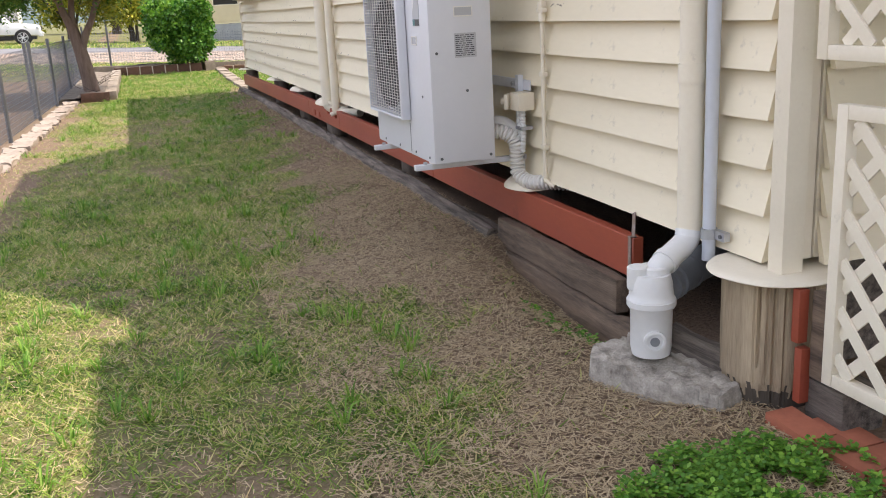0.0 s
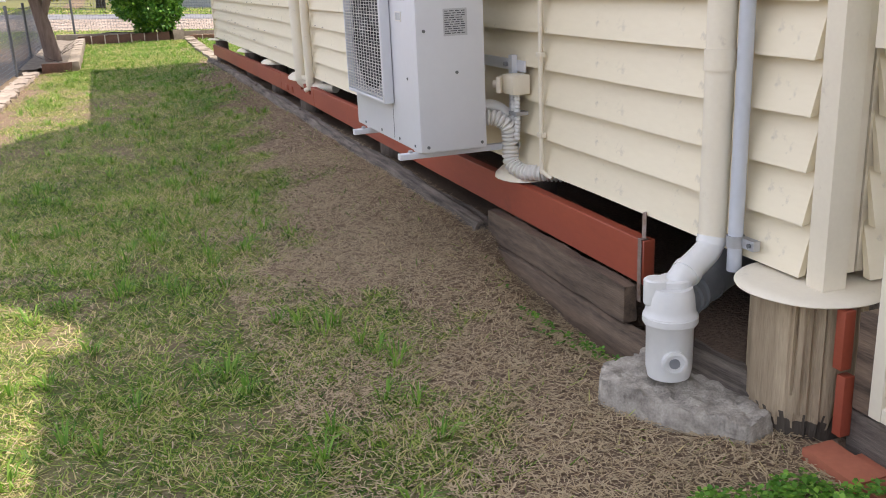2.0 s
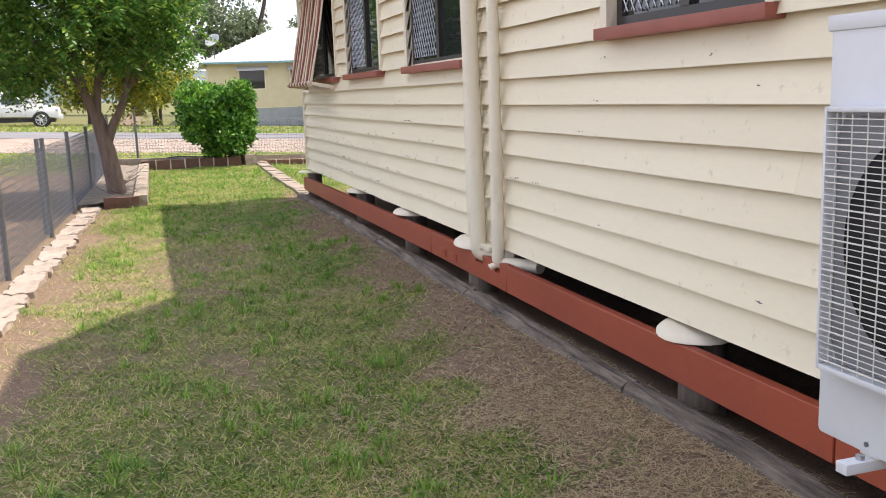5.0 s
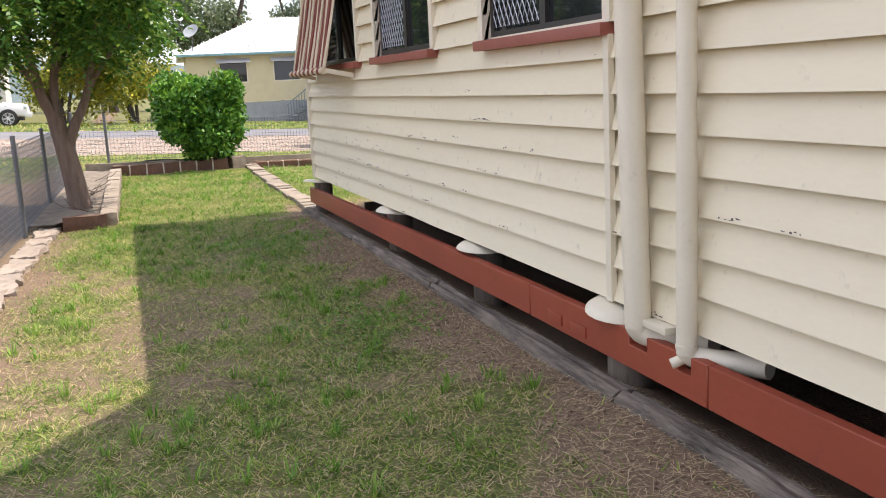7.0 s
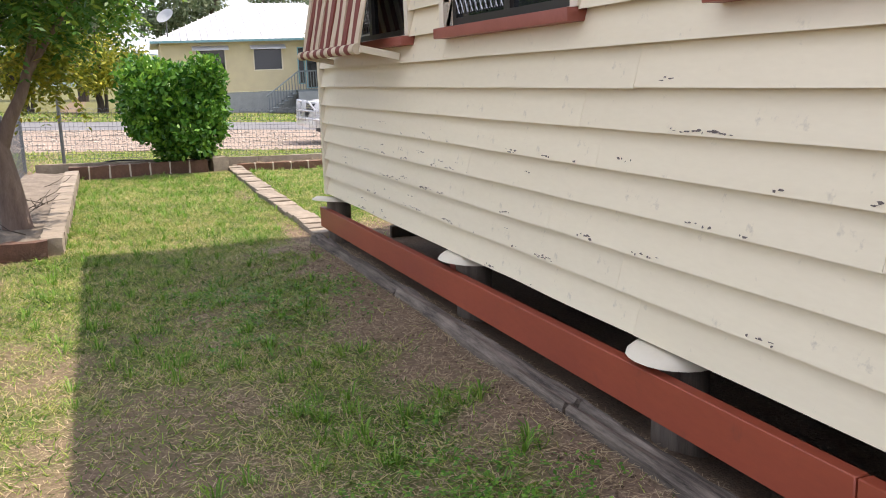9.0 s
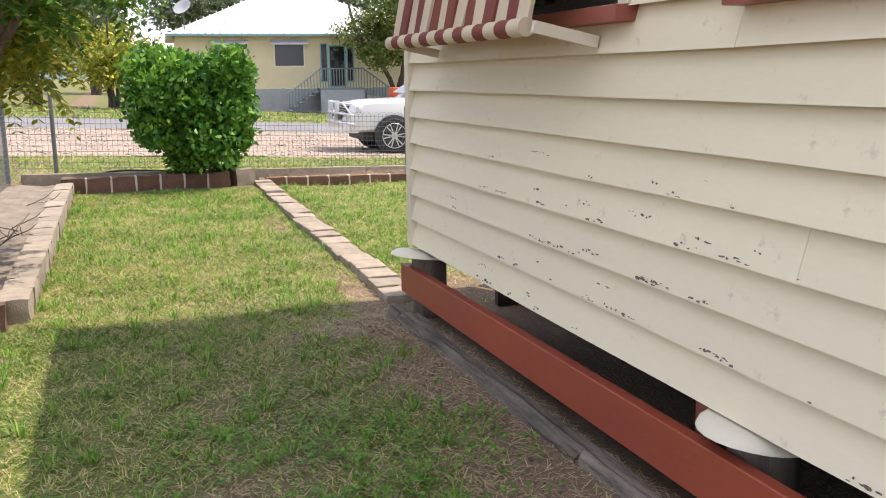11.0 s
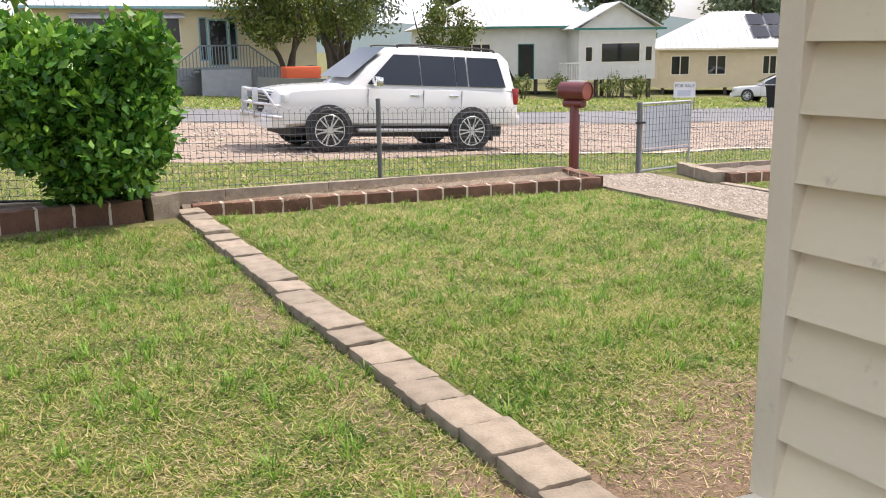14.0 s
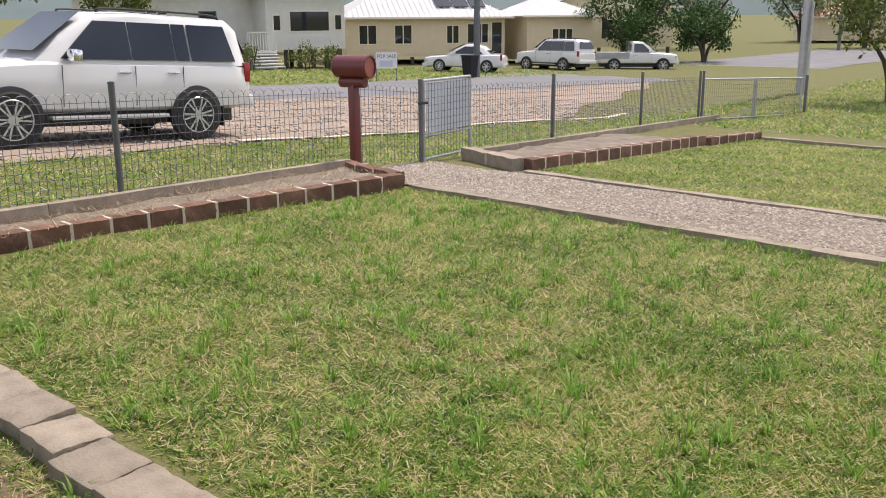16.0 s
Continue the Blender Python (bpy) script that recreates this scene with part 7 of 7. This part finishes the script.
# solar panels lie on the tan house's roof
sp = thing("solar_panel", "dark solar panels on the white roof", "solar panel", pose(45.2, 59.5, gz(40, 50) - 0.3, 0, 0, -34))
for i in range(3):
    for j in range(2):
        bm = bmesh.new()
        u, v_ = 0.8 + i * 1.15, 0.6 + j * 1.7
        slab(bm, [(u, v_, 3.2 + (v_ + 0.5) * 0.48 + 0.14), (u + 1.0, v_, 3.2 + (v_ + 0.5) * 0.48 + 0.14), (u + 1.0, v_ + 1.5, 3.2 + (v_ + 2.0) * 0.48 + 0.14), (u, v_ + 1.5, 3.2 + (v_ + 2.0) * 0.48 + 0.14)], 0.04)
        part("panel", bm, M_GLASS, sp)
# boat trailer and bin beside the yellow house
bt = thing("boat", "dark aluminium dinghy with an orange cover on a trailer", "boat", pose(13.8, 53.0, gz(13.8, 53), 0, 0, -4))
part("hull", loft([[(x, -w_, z1), (x, -w_ * 0.7, z0), (x, w_ * 0.7, z0), (x, w_, z1)] for x, w_, z0, z1 in ((-2.4, 0.06, 0.75, 1.15), (-1.6, 0.55, 0.5, 1.05), (0, 0.8, 0.45, 1.0), (2.2, 0.8, 0.45, 1.0))]), M_PVCGREY, bt)
part("cover", bx(-1.3, 0.2, -0.5, 0.5, 1.02, 1.5, bevel=0.06), M_ORANGE, bt)
part("trailer_frame", bx(-2.6, 2.2, -0.5, 0.5, 0.35, 0.43), M_POST, bt)
for sg in (-1, 1):
    part("trailer_wheel", lathe([(0.28, -0.09), (0.3, -0.05), (0.3, 0.05), (0.28, 0.09)], 20, axis=pose(0.6, sg * 0.75, 0.3, 90, 0, 0)), M_TYRE, bt)
wb_ = thing("wheelie_bin", "dark green wheelie bin on the verge", "bin", pose(33.4, 46.0, gz(33.4, 46.0)))
part("bin_body", loft([[(-0.2, -0.22, 0.05), (0.2, -0.22, 0.05), (0.2, 0.22, 0.05), (-0.2, 0.22, 0.05)], [(-0.27, -0.3, 0.98), (0.27, -0.3, 0.98), (0.27, 0.3, 0.98), (-0.27, 0.3, 0.98)]]), M_DARK, wb_)
part("lid", bx(-0.3, 0.3, -0.33, 0.33, 0.985, 1.06, bevel=0.02), M_DARK, wb_)
sg_ = thing("yard_sign", "small white yard sign with dark lettering bars", "sign", pose(27.6, 45.6, gz(27.6, 45.6), 0, 0, -32))
part("board", bx(-0.45, 0.45, -0.02, 0.02, 0.55, 1.2), M_PVC, sg_)
for x in (-0.42, 0.42):
    part("leg", bx(x - 0.02, x + 0.02, 0.021, 0.05, -0.1, 1.2), M_POST, sg_)
tc_ = bpy.data.curves.new("lettering", "FONT")
tc_.body, tc_.size, tc_.align_x = "FOR SALE", 0.19, "CENTER"
tx_ = new("lettering", tc_)
dgx = bpy.context.evaluated_depsgraph_get()
me_ = bpy.data.meshes.new_from_object(tx_.evaluated_get(dgx))
bpy.data.objects.remove(tx_)
me_.materials.append(M_INK)
lt = new("lettering", me_)
lt.parent, lt.matrix_basis = sg_, pose(0, -0.024, 0.98, 90, 0, 0)
part("print_bar", bx(-0.30, 0.25, -0.026, -0.021, 0.62, 0.86), M_CONDUIT, sg_)
for i, (x, y, h) in enumerate(((34.5, 46.5, 9.0), (88, 48, 9.0), (27.4, 28.5, 8.5))):
    p = thing("power_pole", "grey timber power pole beside the street", "pole", pose(x, y, gz(x, y)), group="power poles")
    part("pole", tb([(0, 0, -0.3), (0, 0, h)], [0.16, 0.12], 12), M_POST if i != 2 else M_GALV, p)

# hills beyond
hl = bmesh.new()
rows = []
for i in range(60):
    a = radians(-10 + 130 * i / 59)
    r_ = 1400
    hgt = 45 + 35 * noise.noise(Vector((i * 0.17, 0, 0))) + 14 * noise.noise(Vector((i * 0.6, 3, 0)))
    rows.append((hl.verts.new((r_ * math.sin(a), r_ * math.cos(a), -5)), hl.verts.new((r_ * 1.1 * math.sin(a), r_ * 1.1 * math.cos(a), hgt))))
for a, b in zip(rows, rows[1:]):
    hl.faces.new((a[0], b[0], b[1], a[1]))
# distance haze is put into the hills' blue green colour
M_HILL = mat("wooded hill with haze tint", (0.13, 0.17, 0.18), (0.10, 0.14, 0.13), 1.0, 0.02, 0.3, 0.0)
tagged(part("backdrop", hl, M_HILL), "wooded hills on the horizon, tinted blue green for haze", "hills", kind="structure")

tbd = thing("timber_board", "dark timber board lying under the end wall", "timber", pose(3.1, 17.64, gz(3.1, 17.64) - 0.02))
part("board", roughen(bx(-0.42, 0.42, -0.03, 0.03, 0, 0.13, bevel=0.006), 0.004), M_STUMPDK, tbd)

# green chair by the end wall
gch = thing("garden_chair", "white metal garden chair with a green plastic seat back", "chair", pose(3.095, 17.97, 0.05, 0, 0, -57))
part("back", box(bmesh.new(), -0.25, 0.25, -0.02, 0.02, 0.44, 0.88, pose(0, 0, 0, 4, 0, 0), bevel=0.018), M_GREENPL, gch)
part("seat", bx(-0.22, 0.22, 0.02, 0.24, 0.42, 0.45, bevel=0.01), M_PVC, gch)
for sx in (-1, 1):
    part("arm", tb(arc([(sx * 0.22, 0.0, 0.90), (sx * 0.25, 0.0, 1.02), (sx * 0.19, 0.0, 1.10), (sx * 0.13, 0.0, 1.04), (sx * 0.18, 0.0, 0.98)]), 0.016, 8), M_PVC, gch)
    for yy_ in (0.02, 0.22):
        part("leg", tb([(sx * 0.2, yy_, -0.04), (sx * 0.2, yy_, 0.43)], 0.014, 8), M_PVC, gch)

# ---- loose ground cover ----


def blades(n_, xr, yr, rng, keep, h0=0.014, h1=0.062, w=0.0042):
    """Slender leaning grass blades scattered where keep() lets them grow: two faces each."""
    x = xr[0] + (xr[1] - xr[0]) * rng.random(n_)
    y = yr[0] + (yr[1] - yr[0]) * rng.random(n_)
    k = keep(x, y) > rng.random(n_)
    x, y = x[k], y[k]
    n_ = len(x)
    z = ground_z(x, y) - 0.004
    h = h0 + (h1 - h0) * rng.random(n_) ** 1.6
    a = rng.random(n_) * 2 * np.pi
    lean = 0.5 + 1.3 * rng.random(n_)
    dx, dy = np.cos(a), np.sin(a)
    b = rng.random(n_) * 2 * np.pi
    wx, wy = np.cos(b) * w, np.sin(b) * w
    base = np.stack([x, y, z], -1)
    wv = np.stack([wx, wy, 0 * x], -1)
    tip = base + np.stack([dx * lean * h * 1.15, dy * lean * h * 1.15, h * (1.05 - 0.5 * lean)], -1)
    v = np.stack([base - wv, base + wv, tip + wv * 0.25, tip - wv * 0.25], 1).reshape(-1, 3)
    i = np.arange(n_) * 4
    tri = np.stack([i, i + 1, i + 2, i, i + 2, i + 3], -1).ravel()
    return v, tri


def on_lawn(x, y):
    c = cover(x, y)
    ok = (x > lf_x(y) + 0.36) & ~((x > WALL_X - 0.12) & (y > 1.2) & (y < HOUSE_Y1 + 0.1))
    ok &= ~((np.abs(x - 2.16 - 0.02 * np.clip(y - 20, 0, 9)) < 0.17) & (y > 17.9) & (y < 25))
    ok &= ~((x < -0.33) & (y > 18.1)) & ~((y > 24.5) & (x < 2.2)) & ~((y > 24.85) & (x >= 2.2) & ((x < 7.5) | (x > 9.2)))
    ok &= ~((x > 7.2) & (x < 9.2) & (y > 18.5))
    clump = 0.38 + 0.45 * smoothstep(17.8, 19.0, y) + 0.75 * smoothstep(0.32, 0.62, 0.6 * vnoise(x + 3, y, 9.0) + 0.4 * vnoise(x, y + 7, 23.0))
    return c ** 1.3 * clump * ok


rng = np.random.default_rng(3)
sets = []
for n_, xr, yr, kw in ((390000, (-1.5, 2.2), (0.6, 7.5), {}), (360000, (-1.5, 2.2), (7.5, 18.3), {}), (460000, (-0.5, 7.3), (17.6, 25.0), dict(w=0.0050)), (110000, (1.6, 5.0), (18.0, 21.0), {}), (90000, (9.0, 16.0), (18.5, 25.2), dict(w=0.008))):
    v, f = blades(n_, xr, yr, rng, on_lawn, **kw)
    ob = raw_mesh("grass", v, f, 3, M_GRASS)
    tagged(ob, "short patchy green lawn grass", "grass", kind="stuff")


def tufts(n_, xr, yr, seed, keep, blades_each=16, h0=0.05, h1=0.12, spread=0.04):
    """Coarser clumps of longer grass standing out of the lawn."""
    g = np.random.default_rng(seed)
    x = xr[0] + (xr[1] - xr[0]) * g.random(n_)
    y = yr[0] + (yr[1] - yr[0]) * g.random(n_)
    k = keep(x, y) > 0.15 + 0.5 * g.random(n_)
    x, y = np.repeat(x[k], blades_each), np.repeat(y[k], blades_each)
    m_ = len(x)
    a = g.random(m_) * 2 * np.pi
    r_ = spread * g.random(m_)
    x, y = x + r_ * np.cos(a), y + r_ * np.sin(a)
    h = h0 + (h1 - h0) * g.random(m_)
    base = np.stack([x, y, ground_z(x, y) - 0.004], -1)
    d = np.stack([np.cos(a), np.sin(a), 0 * a], -1)
    wv = np.stack([-np.sin(a), np.cos(a), 0 * a], -1) * 0.0032
    ln = (0.3 + 0.8 * g.random(m_))[:, None]
    up = np.stack([0 * a, 0 * a, h], -1)
    mid = base + up * 0.6 + d * h[:, None] * ln * 0.4
    tip = base + up * (1.0 - 0.45 * ln) + d * h[:, None] * ln * 1.1
    v = np.stack([base - wv, base + wv, mid + wv, mid - wv, tip], 1).reshape(-1, 3)
    i = np.arange(m_) * 5
    return v, np.stack([i, i + 1, i + 2, i, i + 2, i + 3, i + 3, i + 2, i + 4], -1).ravel()


for n_, xr, yr, sd in ((900, (-1.4, 2.0), (0.8, 18.2), 31), (900, (-0.4, 7.2), (17.8, 24.8), 32)):
    v, f = tufts(n_, xr, yr, sd, on_lawn)
    tagged(raw_mesh("grass_tuft", v, f, 3, M_TUFT), "coarser bright green tufts in the lawn", "grass", kind="stuff")


def on_verge(x, y):
    d = y - fence_y(x)
    return ((d > 0.15) & (y < 29.3 + 0.05 * x)) * 0.9


v, f = blades(70000, (-6, 24), (25, 31), rng, on_verge, 0.05, 0.12, 0.011)
tagged(raw_mesh("grass", v, f, 3, M_GRASS), "green verge grass behind the fence", "grass", kind="stuff")
v, f = blades(40000, (17.5, 40), (18, 28.8), rng, lambda x, y: (y < fence_y(x) - 0.2) * 0.9 + (y > fence_y(x) + 0.15) * 0.9, 0.06, 0.16, 0.016)
tagged(raw_mesh("grass", v, f, 3, M_GRASS), "long green grass beyond the driveway gate", "grass", kind="stuff")
v, f = blades(40000, (-20, 60), (45.6, 57), rng, lambda x, y: 0.8 + 0 * x, 0.10, 0.22, 0.03)
tagged(raw_mesh("grass", v, f, 3, M_GRASS), "green verge grass across the street", "grass", kind="stuff")


def on_dirt(x, y):
    ok = ~((x > WALL_X - 0.02) & (y > 1.2)) & (x > lf_x(y) + 0.3) & (x < 2.05)
    return (0.25 + 0.75 * (1 - cover(x, y))) * ok


def litter(n_, xr, yr, rng, keep, l0=0.02, l1=0.09, w=0.0013, lift=0.004):
    """Dead stems lying about on the soil."""
    x = xr[0] + (xr[1] - xr[0]) * rng.random(n_)
    y = yr[0] + (yr[1] - yr[0]) * rng.random(n_)
    k = keep(x, y) > rng.random(n_)
    x, y = x[k], y[k]
    n_ = len(x)
    z = ground_z(x, y) + lift + 0.012 * rng.random(n_)
    a = rng.random(n_) * 2 * np.pi
    ln = (l0 + (l1 - l0) * rng.random(n_) ** 2) / 2
    d = np.stack([np.cos(a) * ln, np.sin(a) * ln, (rng.random(n_) - 0.5) * ln * 0.5], -1)
    s = np.stack([-np.sin(a), np.cos(a), 0 * a], -1) * w * (0.6 + 0.8 * rng.random(n_))[:, None]
    p = np.stack([x, y, z], -1)
    v = np.stack([p - d - s, p - d + s, p + d + s, p + d - s], 1).reshape(-1, 3)
    return v, np.arange(n_ * 4)


v, f = litter(75000, (0.5, 2.05), (0.8, 18.4), rng, on_dirt)
tagged(raw_mesh("dry_grass", v, f, 4, M_STRAW), "dry straw and dead grass lying on bare soil", "straw", kind="stuff")
v, f = litter(52000, (0.5, 2.0), (1.2, 8.0), rng, on_dirt, 0.015, 0.07, 0.0017, 0.006)
tagged(raw_mesh("dry_grass", v, f, 4, M_STRAW), "matted dead grass over the dirt strip", "straw", kind="stuff")
v, f = litter(75000, (-1.5, 1.6), (0.6, 18.4), rng, lambda x, y: on_lawn(x, y) * 0 + 0.75 * (x > lf_x(y) + 0.34), 0.015, 0.06, 0.0014, 0.012)
tagged(raw_mesh("dry_grass", v, f, 4, M_STRAW), "dead grass stems among the lawn", "straw", kind="stuff")
v, f = litter(60000, (-0.4, 7.2), (17.7, 24.8), rng, lambda x, y: (on_lawn(x, y) > 0.02) * 0.8, 0.015, 0.06, 0.0016, 0.012)
tagged(raw_mesh("dry_grass", v, f, 4, M_STRAW), "dead grass stems among the front lawn", "straw", kind="stuff")
v, f = blades(9000, (-0.4, 7.3), (24.9, 26.1), rng, lambda x, y: ((y < fence_y(x) - 0.1) & (x > 2.3)) * 0.5, 0.03, 0.09, 0.003)
v = v.reshape(-1, 3)
v[:, 2] += 0.13
tagged(raw_mesh("dry_grass", v, f, 3, M_STRAW), "dry litter in the front garden bed", "straw", kind="stuff")


def clover(n_, cx, cy, rx, ry, seed):
    rng_ = np.random.default_rng(seed)
    r_, a = rng_.random(n_) ** 0.7, rng_.random(n_) * 2 * np.pi
    x, y = cx + rx * r_ * np.cos(a), cy + ry * r_ * np.sin(a)
    k = vnoise(x, y, 9.0) * (1.3 - 0.6 * r_) > 0.36
    x, y = x[k], y[k]
    n_ = len(x)
    z = ground_z(x, y) + 0.012 + 0.045 * rng_.random(n_)
    tilt = 0.6 * rng_.normal(size=n_)
    V = []
    for q in range(3):
        an = rng_.random(n_) * 6.28 if q == 0 else an + 2.1
        d = np.stack([np.cos(an), np.sin(an), 0.15 + tilt * np.cos(an + tilt * 9)], -1) * 0.0145
        s = np.stack([-np.sin(an), np.cos(an), 0 * an], -1) * 0.0088
        p = np.stack([x, y, z], -1)
        V.append(np.stack([p, p + d * 0.7 + s, p + d * 1.1, p + d * 0.7 - s], 1))
    V = np.concatenate(V).reshape(-1, 3)
    return tagged(raw_mesh("clover", V, np.arange(len(V)), 4, M_CLOVER), "patch of small green clover leaves", "clover", kind="stuff")


clover(2600, 1.58, 2.03, 0.42, 0.28, 1)
clover(700, 1.25, 12.0, 0.5, 0.8, 2)
clover(1600, 1.0, 15.3, 0.8, 1.2, 3)
clover(160, 1.72, 3.6, 0.14, 0.5, 4)


def pebbles(name, n_, xr, yr, size, seed, material, label, zoff=0.02, keep=None):
    rng_ = np.random.default_rng(seed)
    x = xr[0] + (xr[1] - xr[0]) * rng_.random(n_)
    y = yr[0] + (yr[1] - yr[0]) * rng_.random(n_)
    if keep is not None:
        k = keep(x, y)
        x, y = x[k], y[k]
        n_ = len(x)
    z = ground_z(x, y) + zoff
    s = size * (0.4 + 0.9 * rng_.random(n_))
    octa = np.array([(1, 0, 0), (0, 1, 0), (-1, 0, 0), (0, -1, 0), (0, 0, 0.7), (0, 0, -0.7)])
    j = 1 + 0.5 * (rng_.random((n_, 6, 1)) - 0.5)
    v = (octa[None] * j * s[:, None, None]) + np.stack([x, y, z], -1)[:, None, :]
    fc = np.array([0, 1, 4, 1, 2, 4, 2, 3, 4, 3, 0, 4, 1, 0, 5, 2, 1, 5, 3, 2, 5, 0, 3, 5])
    f = (fc[None] + 6 * np.arange(n_)[:, None]).ravel()
    return tagged(raw_mesh(name, v.reshape(-1, 3), f, 3, material), label, "gravel", kind="stuff")


pebbles("gravel", 15000, (7.38, 9.0), (18.6, 26.2), 0.018, 8, M_PEBBLE, "pale pebbles on the garden path", 0.018)
pebbles("gravel", 8000, (-4, 24), (29.6, 38.8), 0.035, 9, M_PEBBLE, "loose stones on the gravel shoulder", 0.015)
pebbles("soil_crumb", 6500, (1.0, 2.0), (2.4, 17.5), 0.008, 10, mat("soil crumb", (0.22, 0.15, 0.10), (0.11, 0.075, 0.05), 0.95, 20, 90, 0.3, island=0.3), "crumbs of brown soil along the bank", 0.003, lambda x, y: cover(x, y) < 0.4)

# pale concrete edge where the verge meets the gravel
strip("kerb", 9, 21, lambda x: 29.32 + 0.05 * x + 0.25 * np.sin(x * 0.9), lambda x: 29.50 + 0.05 * x + 0.25 * np.sin(x * 0.9), 0.5, M_BLOCKTOP, 0.03, "pale concrete edge of the gravel shoulder", "kerb")
